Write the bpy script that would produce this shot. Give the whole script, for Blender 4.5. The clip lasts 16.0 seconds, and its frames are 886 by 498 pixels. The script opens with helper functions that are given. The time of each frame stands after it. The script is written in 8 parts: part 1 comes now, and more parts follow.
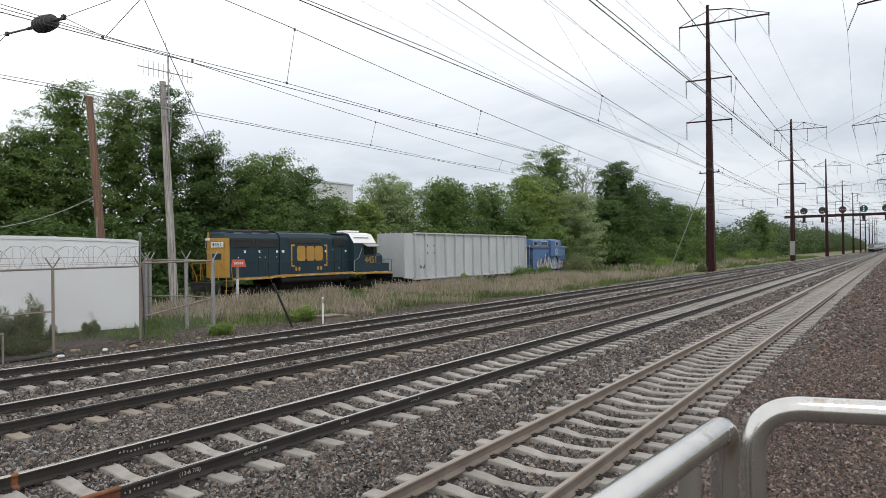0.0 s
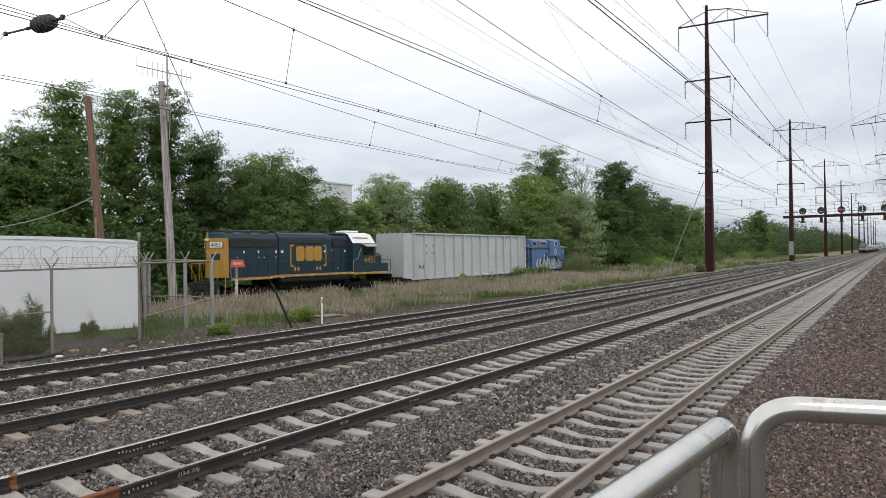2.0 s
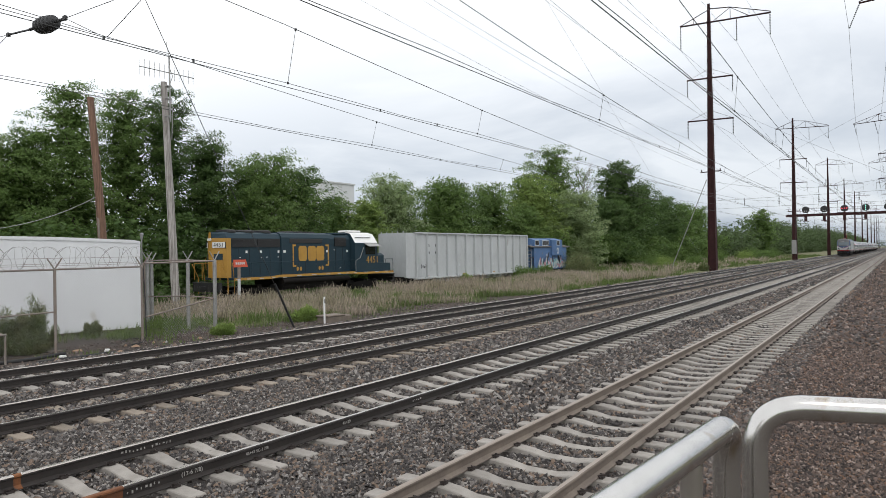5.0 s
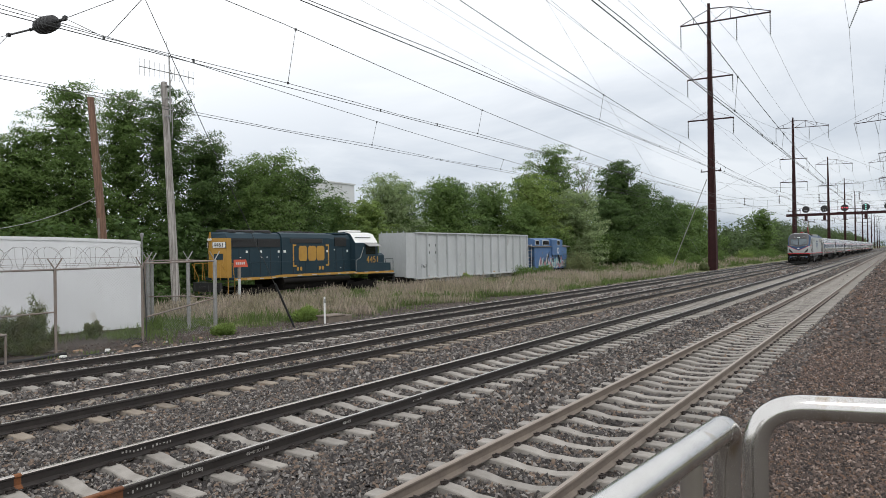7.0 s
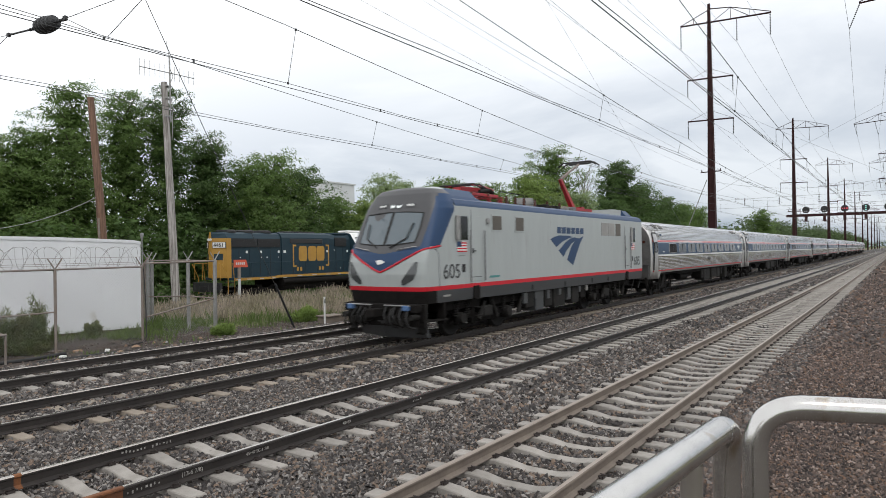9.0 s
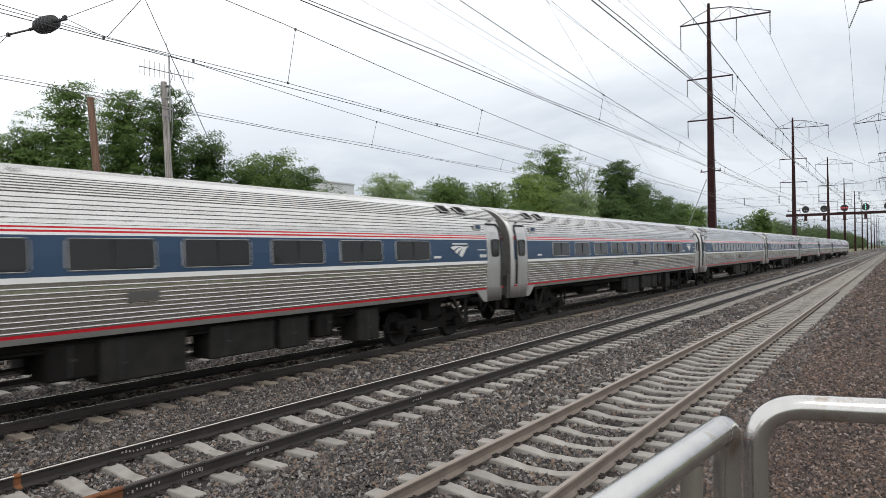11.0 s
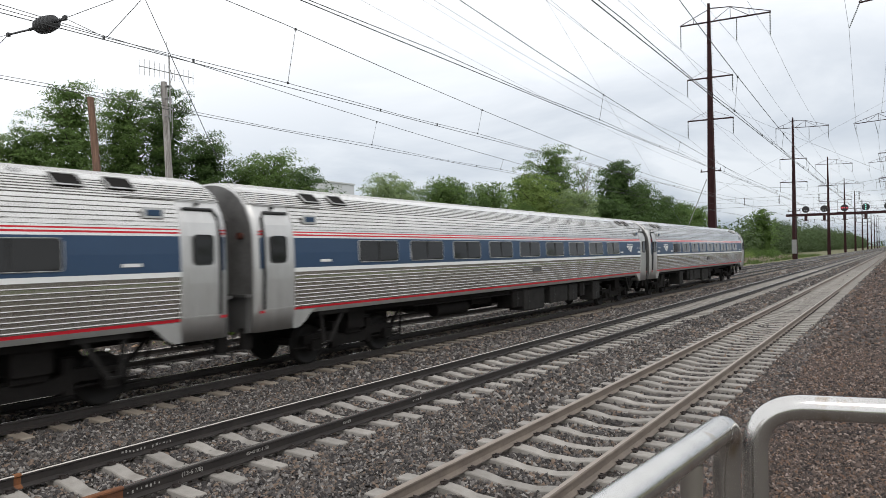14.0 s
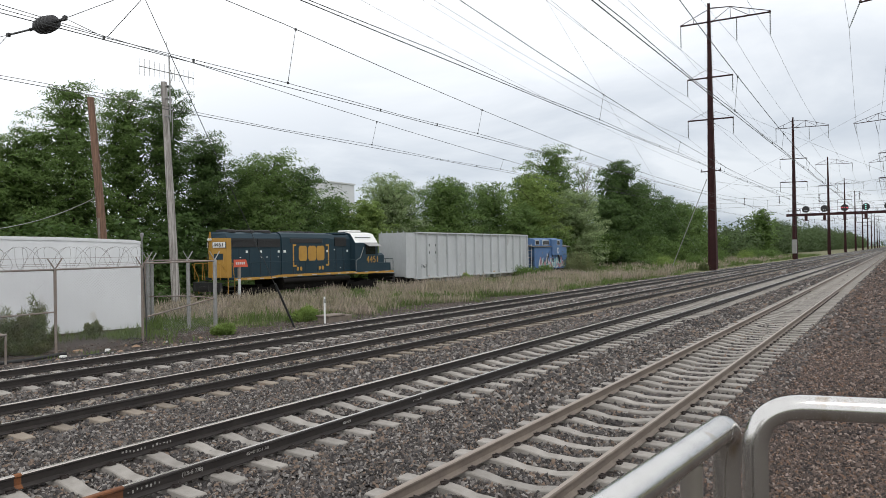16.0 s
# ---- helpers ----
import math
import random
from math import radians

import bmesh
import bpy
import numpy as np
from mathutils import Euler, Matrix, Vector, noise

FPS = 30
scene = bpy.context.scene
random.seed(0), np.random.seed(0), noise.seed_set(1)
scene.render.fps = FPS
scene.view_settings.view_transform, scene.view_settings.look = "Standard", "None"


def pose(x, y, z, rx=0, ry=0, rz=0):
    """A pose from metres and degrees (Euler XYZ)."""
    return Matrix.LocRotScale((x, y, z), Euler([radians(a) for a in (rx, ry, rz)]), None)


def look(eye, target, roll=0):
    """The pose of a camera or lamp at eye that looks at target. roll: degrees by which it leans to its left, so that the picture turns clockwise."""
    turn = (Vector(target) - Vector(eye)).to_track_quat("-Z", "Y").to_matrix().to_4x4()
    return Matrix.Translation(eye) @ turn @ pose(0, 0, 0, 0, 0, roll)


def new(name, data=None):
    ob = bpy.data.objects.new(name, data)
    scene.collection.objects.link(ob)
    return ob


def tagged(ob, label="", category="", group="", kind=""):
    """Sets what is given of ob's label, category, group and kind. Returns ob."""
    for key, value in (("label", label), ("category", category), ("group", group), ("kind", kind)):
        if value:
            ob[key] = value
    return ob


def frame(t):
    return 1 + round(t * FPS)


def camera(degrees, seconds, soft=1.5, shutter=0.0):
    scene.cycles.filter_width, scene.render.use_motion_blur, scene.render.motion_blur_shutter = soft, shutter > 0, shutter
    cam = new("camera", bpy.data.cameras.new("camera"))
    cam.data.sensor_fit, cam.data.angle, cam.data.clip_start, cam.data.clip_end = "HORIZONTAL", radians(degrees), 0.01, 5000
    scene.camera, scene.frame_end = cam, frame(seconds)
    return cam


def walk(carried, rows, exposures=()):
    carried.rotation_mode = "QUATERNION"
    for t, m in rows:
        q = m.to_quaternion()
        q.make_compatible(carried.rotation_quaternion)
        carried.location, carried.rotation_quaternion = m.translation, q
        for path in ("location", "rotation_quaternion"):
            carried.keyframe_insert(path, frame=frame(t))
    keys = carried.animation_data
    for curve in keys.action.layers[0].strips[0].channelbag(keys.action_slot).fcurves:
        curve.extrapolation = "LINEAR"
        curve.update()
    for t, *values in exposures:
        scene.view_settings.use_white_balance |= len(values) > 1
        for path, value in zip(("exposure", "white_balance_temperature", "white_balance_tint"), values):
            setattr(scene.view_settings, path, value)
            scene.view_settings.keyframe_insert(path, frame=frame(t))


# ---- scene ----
# camera: hand-held on a platform end, steady but for a slight settling turn
YAW, PITCH, ROLL, EYE = 35.126, 0.275, -0.901, (0.0, 0.0, 2.618)


def aim(dx, dy, dr):
    """The camera's pose, turned right by dx, down by dy and leaning by dr degrees from its rest."""
    a, b = radians(YAW - dx), radians(PITCH - dy)
    way = Vector((math.cos(a) * math.cos(b), math.sin(a) * math.cos(b), math.sin(b)))
    return look(EYE, Vector(EYE) + way, ROLL + dr)


cam = camera(68.62, 16.0, soft=0.8, shutter=0.075)
walk(cam, [(0.0, aim(0.14, -0.05, 0.18)), (0.5, aim(0.16, -0.06, 0.16)), (1.0, aim(0.19, -0.07, 0.16)), (1.5, aim(0.22, -0.06, 0.15)),
           (2.0, aim(0.22, -0.06, 0.17)), (2.5, aim(0.19, -0.06, 0.16)), (3.0, aim(0.21, -0.06, 0.16)), (3.5, aim(0.18, -0.05, 0.16)),
           (4.0, aim(0.08, -0.02, 0.09)), (4.6, aim(0.03, -0.02, 0.05)), (5.4, aim(0.01, -0.02, 0.04)), (6.5, aim(0.0, -0.02, 0.02)),
           (7.5, aim(0.0, 0.0, 0.0)), (8.5, aim(0.0, -0.02, 0.02)), (9.0, aim(0.0, -0.03, 0.04)), (11.5, aim(0.02, 0.0, 0.02)),
           (12.5, aim(0.03, 0.0, 0.03)), (14.0, aim(0.01, 0.0, 0.02)), (15.5, aim(0.0, 0.0, 0.0)), (16.0, aim(0.0, 0.0, 0.0))])

# light: a bright overcast sky with thin grey cloud, and a very soft high sun behind it
SUN_ELEVATION, SUN_AZIMUTH = 54.0, 238.0
world = bpy.data.worlds.new("overcast_sky")
scene.world = world
world.use_nodes = True


def sky_nodes(tree):
    n, l = tree.nodes, tree.links
    n.clear()
    sky = n.new("ShaderNodeTexSky")
    sky.sky_type, sky.sun_disc = "NISHITA", False
    sky.sun_elevation, sky.sun_rotation = radians(SUN_ELEVATION), radians(90 - SUN_AZIMUTH)
    clear = n.new("ShaderNodeBackground")
    clear.inputs["Strength"].default_value = 0.10
    l.new(sky.outputs[0], clear.inputs["Color"])
    co = n.new("ShaderNodeTexCoord")
    flat = n.new("ShaderNodeMapping")
    flat.inputs["Scale"].default_value = (1.0, 1.0, 3.2)
    l.new(co.outputs["Generated"], flat.inputs["Vector"])
    cloud = n.new("ShaderNodeTexNoise")
    cloud.inputs["Scale"].default_value, cloud.inputs["Detail"].default_value, cloud.inputs["Roughness"].default_value = 2.3, 6.0, 0.56
    cloud.inputs["Distortion"].default_value = 0.5
    l.new(flat.outputs[0], cloud.inputs["Vector"])
    ramp = n.new("ShaderNodeValToRGB")
    ramp.color_ramp.elements[0].position, ramp.color_ramp.elements[0].color = 0.38, (0.36, 0.43, 0.53, 1)
    ramp.color_ramp.elements[1].position, ramp.color_ramp.elements[1].color = 0.64, (0.78, 0.825, 0.88, 1)
    l.new(cloud.outputs["Fac"], ramp.inputs[0])
    # thicker, greyer cloud low down and down the line, brighter high up and behind
    part_z = n.new("ShaderNodeSeparateXYZ")
    l.new(co.outputs["Generated"], part_z.inputs[0])
    rise = n.new("ShaderNodeMapRange")
    rise.inputs["From Min"].default_value, rise.inputs["From Max"].default_value = 0.0, 0.42
    rise.inputs["To Min"].default_value, rise.inputs["To Max"].default_value = 0.50, 1.5
    l.new(part_z.outputs["Z"], rise.inputs["Value"])
    thin = n.new("ShaderNodeMath")
    thin.operation, thin.use_clamp = "MULTIPLY_ADD", True
    thin.inputs[1].default_value = -0.66
    l.new(part_z.outputs["X"], thin.inputs[0])
    l.new(rise.outputs[0], thin.inputs[2])
    high = n.new("ShaderNodeMixRGB")
    high.inputs[2].default_value = (1.30, 1.32, 1.34, 1)
    l.new(thin.outputs[0], high.inputs[0])
    l.new(ramp.outputs[0], high.inputs[1])
    veil = n.new("ShaderNodeBackground")
    veil.inputs["Strength"].default_value = 1.10
    l.new(high.outputs[0], veil.inputs["Color"])
    mix = n.new("ShaderNodeMixShader")
    mix.inputs[0].default_value = 0.9
    l.new(clear.outputs[0], mix.inputs[1])
    l.new(veil.outputs[0], mix.inputs[2])
    out = n.new("ShaderNodeOutputWorld")
    l.new(mix.outputs[0], out.inputs[0])


sky_nodes(world.node_tree)
sun = new("sun", bpy.data.lights.new("sun", "SUN"))
sun.data.energy, sun.data.angle, sun.data.color = 0.85, radians(25), (1.0, 0.97, 0.92)
sun.matrix_basis = look((0, 0, 60), (0 - math.cos(radians(SUN_AZIMUTH)), 0 - math.sin(radians(SUN_AZIMUTH)), 60 - math.tan(radians(SUN_ELEVATION))))
scene.view_settings.exposure = -0.07


# ---- materials ----
def material(name, color, rough=0.7, metal=0.0, other=None, grain=6.0, amount=0.5, bump=0.0, bump_scale=40.0, fine=60.0,
             island=0.0, each=0.0, spec=0.5, through_light=0.0, streak=None, stain=None):
    """A node material: two colours mixed by a coarse and a fine noise at real size, with relief, and variation by island or object."""
    m = bpy.data.materials.new(name)
    m.use_nodes = True
    n, l = m.node_tree.nodes, m.node_tree.links
    p = n["Principled BSDF"]
    other = other or tuple(c * 0.72 for c in color)
    co = n.new("ShaderNodeTexCoord")
    src = co.outputs["Object"]
    if streak:
        mp = n.new("ShaderNodeMapping")
        mp.inputs["Scale"].default_value = streak
        l.new(src, mp.inputs["Vector"])
        src = mp.outputs[0]
    a = n.new("ShaderNodeTexNoise")
    a.inputs["Scale"].default_value, a.inputs["Detail"].default_value, a.inputs["Roughness"].default_value = grain, 4.0, 0.6
    b = n.new("ShaderNodeTexNoise")
    b.inputs["Scale"].default_value, b.inputs["Detail"].default_value = fine, 2.0
    l.new(src, a.inputs["Vector"])
    l.new(src, b.inputs["Vector"])
    add = n.new("ShaderNodeMath")
    add.operation = "MULTIPLY_ADD"
    add.inputs[1].default_value = 0.45
    l.new(b.outputs["Fac"], add.inputs[0])
    l.new(a.outputs["Fac"], add.inputs[2])
    rng = n.new("ShaderNodeMapRange")
    rng.inputs["From Min"].default_value, rng.inputs["From Max"].default_value = 0.48, 0.98
    rng.inputs["To Min"].default_value, rng.inputs["To Max"].default_value = 0.5 - amount / 2, 0.5 + amount / 2
    l.new(add.outputs[0], rng.inputs["Value"])
    mix = n.new("ShaderNodeMixRGB")
    mix.inputs[1].default_value, mix.inputs[2].default_value = (*color, 1), (*other, 1)
    l.new(rng.outputs[0], mix.inputs[0])
    col = mix.outputs[0]
    if stain:
        s = n.new("ShaderNodeTexNoise")
        s.inputs["Scale"].default_value, s.inputs["Detail"].default_value = stain[1], 6.0
        l.new(src, s.inputs["Vector"])
        r = n.new("ShaderNodeMapRange")
        r.inputs["From Min"].default_value, r.inputs["From Max"].default_value = stain[2], stain[2] + 0.12
        l.new(s.outputs["Fac"], r.inputs["Value"])
        sm = n.new("ShaderNodeMixRGB")
        sm.inputs[2].default_value = (*stain[0], 1)
        l.new(r.outputs[0], sm.inputs[0])
        l.new(col, sm.inputs[1])
        col = sm.outputs[0]
    if island or each:
        hsv = n.new("ShaderNodeHueSaturation")
        r = n.new("ShaderNodeMapRange")
        k = island or each
        r.inputs["To Min"].default_value, r.inputs["To Max"].default_value = 1 - k, 1 + k
        if island:
            l.new(n.new("ShaderNodeNewGeometry").outputs["Random Per Island"], r.inputs["Value"])
        else:
            l.new(n.new("ShaderNodeObjectInfo").outputs["Random"], r.inputs["Value"])
        l.new(r.outputs[0], hsv.inputs["Value"])
        l.new(col, hsv.inputs["Color"])
        col = hsv.outputs[0]
    l.new(col, p.inputs["Base Color"])
    p.inputs["Roughness"].default_value, p.inputs["Metallic"].default_value, p.inputs["Specular IOR Level"].default_value = rough, metal, spec
    if bump:
        bn = n.new("ShaderNodeTexNoise")
        bn.inputs["Scale"].default_value, bn.inputs["Detail"].default_value = bump_scale, 4.0
        l.new(src, bn.inputs["Vector"])
        bp = n.new("ShaderNodeBump")
        bp.inputs["Strength"].default_value, bp.inputs["Distance"].default_value = 0.6, bump
        l.new(bn.outputs["Fac"], bp.inputs["Height"])
        l.new(bp.outputs[0], p.inputs["Normal"])
    if through_light:
        t = n.new("ShaderNodeBsdfTranslucent")
        l.new(col, t.inputs["Color"])
        ms = n.new("ShaderNodeMixShader")
        ms.inputs[0].default_value = through_light
        l.new(p.outputs[0], ms.inputs[1])
        l.new(t.outputs[0], ms.inputs[2])
        l.new(ms.outputs[0], n["Material Output"].inputs["Surface"])
    return m


def stone_material(name, colors, rough=0.9):
    """Crushed stone: every piece takes its own colour."""
    m = material(name, colors[0], rough, grain=30, fine=120, amount=0.6)
    n, l = m.node_tree.nodes, m.node_tree.links
    p = n["Principled BSDF"]
    ramp = n.new("ShaderNodeValToRGB")
    ramp.color_ramp.interpolation = "CONSTANT"
    while len(ramp.color_ramp.elements) < len(colors):
        ramp.color_ramp.elements.new(0.5)
    for i, (e, c) in enumerate(zip(ramp.color_ramp.elements, colors)):
        e.position, e.color = i / len(colors), (*c, 1)
    l.new(n.new("ShaderNodeNewGeometry").outputs["Random Per Island"], ramp.inputs[0])
    co = n.new("ShaderNodeTexCoord")
    noi = n.new("ShaderNodeTexNoise")
    noi.inputs["Scale"].default_value, noi.inputs["Detail"].default_value = 55.0, 3.0
    l.new(co.outputs["Object"], noi.inputs["Vector"])
    r = n.new("ShaderNodeMapRange")
    r.inputs["To Min"].default_value, r.inputs["To Max"].default_value = 0.65, 1.35
    l.new(noi.outputs["Fac"], r.inputs["Value"])
    hsv = n.new("ShaderNodeHueSaturation")
    l.new(r.outputs[0], hsv.inputs["Value"])
    l.new(ramp.outputs[0], hsv.inputs["Color"])
    l.new(hsv.outputs[0], p.inputs["Base Color"])
    return m


def glass_material(name, color, rough=0.06, spec=0.8):
    m = material(name, color, rough, amount=0.2, spec=spec)
    return m


# stone tones, spread wider to stand in for shaded gaps and lit faces
GREY_STONES = [(0.071, 0.062, 0.056), (0.152, 0.137, 0.127), (0.026, 0.023, 0.022), (0.101, 0.081, 0.068), (0.244, 0.226, 0.209), (0.057, 0.052, 0.052), (0.165, 0.119, 0.09), (0.043, 0.037, 0.036), (0.11, 0.1, 0.095), (0.032, 0.027, 0.025)]
BROWN_STONES = [(0.084, 0.059, 0.048), (0.133, 0.096, 0.079), (0.032, 0.024, 0.021), (0.104, 0.075, 0.062), (0.24, 0.189, 0.161), (0.06, 0.047, 0.042), (0.145, 0.086, 0.056), (0.043, 0.033, 0.028), (0.074, 0.056, 0.05), (0.025, 0.019, 0.018)]
MAT = {}


def setup_materials():
    k = MAT
    k["ballast"] = material("ballast_ground", (0.088, 0.073, 0.064), 0.95, other=(0.038, 0.032, 0.029), grain=9, fine=34, amount=1.0, bump=0.05, bump_scale=22)
    k["grey_stone"] = stone_material("grey_crushed_stone", GREY_STONES)
    k["brown_stone"] = stone_material("brown_crushed_stone", BROWN_STONES)
    k["soil_stone"] = stone_material("dark_soil_stones", [(0.075, 0.058, 0.049), (0.10, 0.078, 0.066), (0.05, 0.04, 0.036), (0.15, 0.128, 0.112), (0.085, 0.06, 0.045)])
    k["soil"] = material("cindery_soil", (0.052, 0.039, 0.030), 0.95, other=(0.026, 0.020, 0.017), grain=2.5, fine=30, amount=1.0, bump=0.05, bump_scale=14, stain=((0.07, 0.075, 0.035), 0.8, 0.62))
    k["field"] = material("rough_grass_ground", (0.10, 0.12, 0.045), 0.95, other=(0.16, 0.135, 0.08), grain=0.5, fine=8, amount=1.0, bump=0.08, bump_scale=6)
    k["tie"] = material("pale_concrete", (0.325, 0.303, 0.277), 0.85, other=(0.215, 0.197, 0.175), grain=5, fine=90, amount=0.9, bump=0.004, bump_scale=80, each=0.13)
    k["tie_old"] = material("stained_concrete", (0.26, 0.222, 0.178), 0.9, other=(0.17, 0.14, 0.112), grain=5, fine=90, amount=0.9, bump=0.004, bump_scale=80, each=0.2)
    k["rail_side"] = material("rusty_rail_web", (0.032, 0.0255, 0.0225), 0.6, other=(0.016, 0.0135, 0.013), grain=3, fine=40, amount=0.9, bump=0.002)
    k["rail_tan"] = material("dusty_rail_web", (0.19, 0.155, 0.125), 0.75, other=(0.125, 0.10, 0.085), grain=3, fine=40, amount=0.9, bump=0.002)
    k["rail_head_dull"] = material("dusty_rail_head", (0.34, 0.29, 0.25), 0.5, 0.45, other=(0.26, 0.215, 0.18), grain=2, fine=30, amount=0.8, streak=(0.15, 3, 1))
    k["rail_head"] = material("worn_rail_head", (0.62, 0.59, 0.56), 0.22, 0.92, other=(0.42, 0.37, 0.33), grain=2, fine=30, amount=0.7, streak=(0.15, 3, 1))
    k["rust"] = material("orange_rust", (0.22, 0.085, 0.03), 0.9, other=(0.09, 0.036, 0.02), grain=5, amount=1.0)
    k["clip"] = material("spring_clip_steel", (0.045, 0.035, 0.032), 0.6, 0.2, grain=10)
    k["chalk"] = material("paint_marker_white", (0.40, 0.385, 0.36), 0.9, amount=0.6, grain=30)
    k["stainless"] = material("fluted_stainless", (0.63, 0.62, 0.605), 0.16, 0.94, other=(0.45, 0.44, 0.42), grain=0.6, fine=5, amount=0.8, streak=(0.35, 1, 1.2))
    k["stainless_flat"] = material("brushed_stainless", (0.58, 0.575, 0.565), 0.4, 0.85, other=(0.45, 0.44, 0.43), grain=1.4, fine=9, amount=0.9, streak=(3, 1, 0.5))
    k["sill_grey"] = material("painted_side_sill", (0.33, 0.32, 0.305), 0.55, 0.2, grain=1.5, amount=0.8)
    k["pipe"] = material("handrail_stainless", (0.66, 0.65, 0.635), 0.20, 0.97, other=(0.50, 0.485, 0.465), grain=3, fine=25, amount=0.8, stain=((0.38, 0.31, 0.22), 14, 0.62), streak=(1, 1, 0.15))
    k["pipe_post"] = material("stained_post_stainless", (0.62, 0.60, 0.565), 0.28, 0.95, other=(0.50, 0.475, 0.43), grain=5, fine=40, amount=0.9, stain=((0.36, 0.27, 0.17), 18, 0.57), streak=(1, 1, 0.10))
    k["blue_band"] = material("blue_window_band", (0.030, 0.064, 0.125), 0.4, grain=1.0, amount=0.5, spec=0.3)
    k["blue_paint"] = material("blue_enamel", (0.019, 0.053, 0.128), 0.42, grain=1.2, amount=0.5, spec=0.3)
    k["red_paint"] = material("red_enamel", (0.56, 0.018, 0.032), 0.42, grain=1.2, amount=0.4, spec=0.25)
    k["white_paint"] = material("white_enamel", (0.76, 0.76, 0.75), 0.45, grain=1.5, amount=0.4, other=(0.62, 0.62, 0.60))
    k["silver"] = material("silver_grey_paint", (0.365, 0.392, 0.390), 0.42, 0.0, other=(0.318, 0.340, 0.338), grain=0.7, fine=6, amount=0.9, stain=((0.27, 0.27, 0.265), 1.3, 0.64), streak=(2.0, 1, 0.35))
    k["charcoal"] = material("charcoal_paint", (0.055, 0.057, 0.06), 0.5, grain=1.2, amount=0.5)
    k["cab_dark"] = material("dark_grey_cab_paint", (0.062, 0.062, 0.066), 0.38, 0.0, grain=1.2, amount=0.4)
    k["under"] = material("grimy_underframe", (0.008, 0.0072, 0.007), 0.85, other=(0.014, 0.0125, 0.0115), grain=4, fine=30, amount=1.0, spec=0.12)
    k["under_light"] = material("dusty_underframe_box", (0.028, 0.0265, 0.025), 0.8, other=(0.012, 0.0115, 0.011), grain=3, amount=0.9, spec=0.15)
    k["wheel"] = material("wheel_steel", (0.012, 0.011, 0.0105), 0.7, 0.0, grain=4, spec=0.2)
    k["tread"] = material("bright_wheel_tread", (0.40, 0.38, 0.36), 0.3, 0.9, grain=4)
    k["glass"] = glass_material("dark_train_glass", (0.016, 0.016, 0.016), 0.06, 0.34)
    # the bluish sky reflection is part of this base colour
    k["glass_cab"] = glass_material("windscreen_glass", (0.095, 0.125, 0.145), 0.05)
    k["lamp_glass"] = glass_material("smoked_lamp_cover", (0.055, 0.06, 0.062), 0.12)
    k["rubber"] = material("black_rubber", (0.02, 0.02, 0.02), 0.7)
    k["gangway"] = material("gangway_fabric", (0.085, 0.082, 0.08), 0.8, grain=3, amount=0.8)
    k["end_steel"] = material("dull_end_steel", (0.20, 0.195, 0.19), 0.5, 0.3, other=(0.11, 0.105, 0.10), grain=2, fine=14, amount=1.0)
    k["louvre"] = material("brown_louvre", (0.12, 0.105, 0.09), 0.6, grain=8)
    k["panto_red"] = material("red_primer", (0.36, 0.022, 0.030), 0.5, grain=5)
    k["ceramic"] = material("brown_ceramic", (0.10, 0.035, 0.025), 0.25, grain=4)
    k["lamp_on"] = lamp_material("headlamp_lens", (0.75, 0.80, 0.80), 0.25)
    k["hood_blue"] = material("dark_teal_blue_paint", (0.013, 0.032, 0.046), 0.55, other=(0.02, 0.04, 0.052), grain=1.0, fine=12, amount=0.9, spec=0.25)
    k["hood_yellow"] = material("golden_yellow_paint", (0.42, 0.235, 0.035), 0.55, other=(0.32, 0.17, 0.03), grain=1.5, amount=0.8)
    k["black"] = material("black_paint", (0.02, 0.02, 0.021), 0.6, grain=3)
    k["hopper"] = material("light_grey_car_paint", (0.48, 0.50, 0.51), 0.6, other=(0.39, 0.405, 0.415), grain=0.8, fine=9, amount=0.9, stain=((0.20, 0.17, 0.14), 1.1, 0.66), streak=(1, 1, 0.4))
    k["roof_dark"] = material("dark_weathered_roof", (0.10, 0.095, 0.09), 0.8, grain=3, amount=0.9)
    k["teal_paint"] = material("faded_teal_paint", (0.06, 0.24, 0.23), 0.6, grain=2)
    k["caboose"] = material("faded_blue_paint", (0.075, 0.155, 0.315), 0.6, other=(0.05, 0.105, 0.22), grain=1.0, amount=0.9, stain=((0.22, 0.16, 0.12), 1.6, 0.66))
    k["graffiti_white"] = material("spray_white", (0.55, 0.57, 0.58), 0.7, amount=0.8, grain=4)
    k["graffiti_pink"] = material("spray_pink", (0.50, 0.25, 0.30), 0.7, amount=0.8, grain=4)
    k["graffiti_teal"] = material("spray_teal", (0.18, 0.38, 0.42), 0.7, amount=0.8, grain=4)
    k["wall_white"] = material("white_painted_sheet", (0.69, 0.705, 0.72), 0.6, other=(0.59, 0.60, 0.615), grain=0.5, fine=3, amount=0.9, bump=0.03, bump_scale=1.6, stain=((0.44, 0.42, 0.38), 0.9, 0.68), streak=(1, 1, 0.45))
    k["galv"] = material("galvanised_steel", (0.36, 0.36, 0.355), 0.5, 0.55, other=(0.24, 0.235, 0.225), grain=6, amount=0.9)
    k["galv_rust"] = material("rusted_fence_pipe", (0.20, 0.145, 0.11), 0.75, 0.2, other=(0.27, 0.25, 0.235), grain=5, amount=1.0)
    k["pole_grey"] = material("weathered_grey_wood", (0.43, 0.41, 0.39), 0.9, other=(0.13, 0.115, 0.105), grain=5, fine=22, amount=1.5, bump=0.02, bump_scale=20, streak=(3, 3, 0.12))
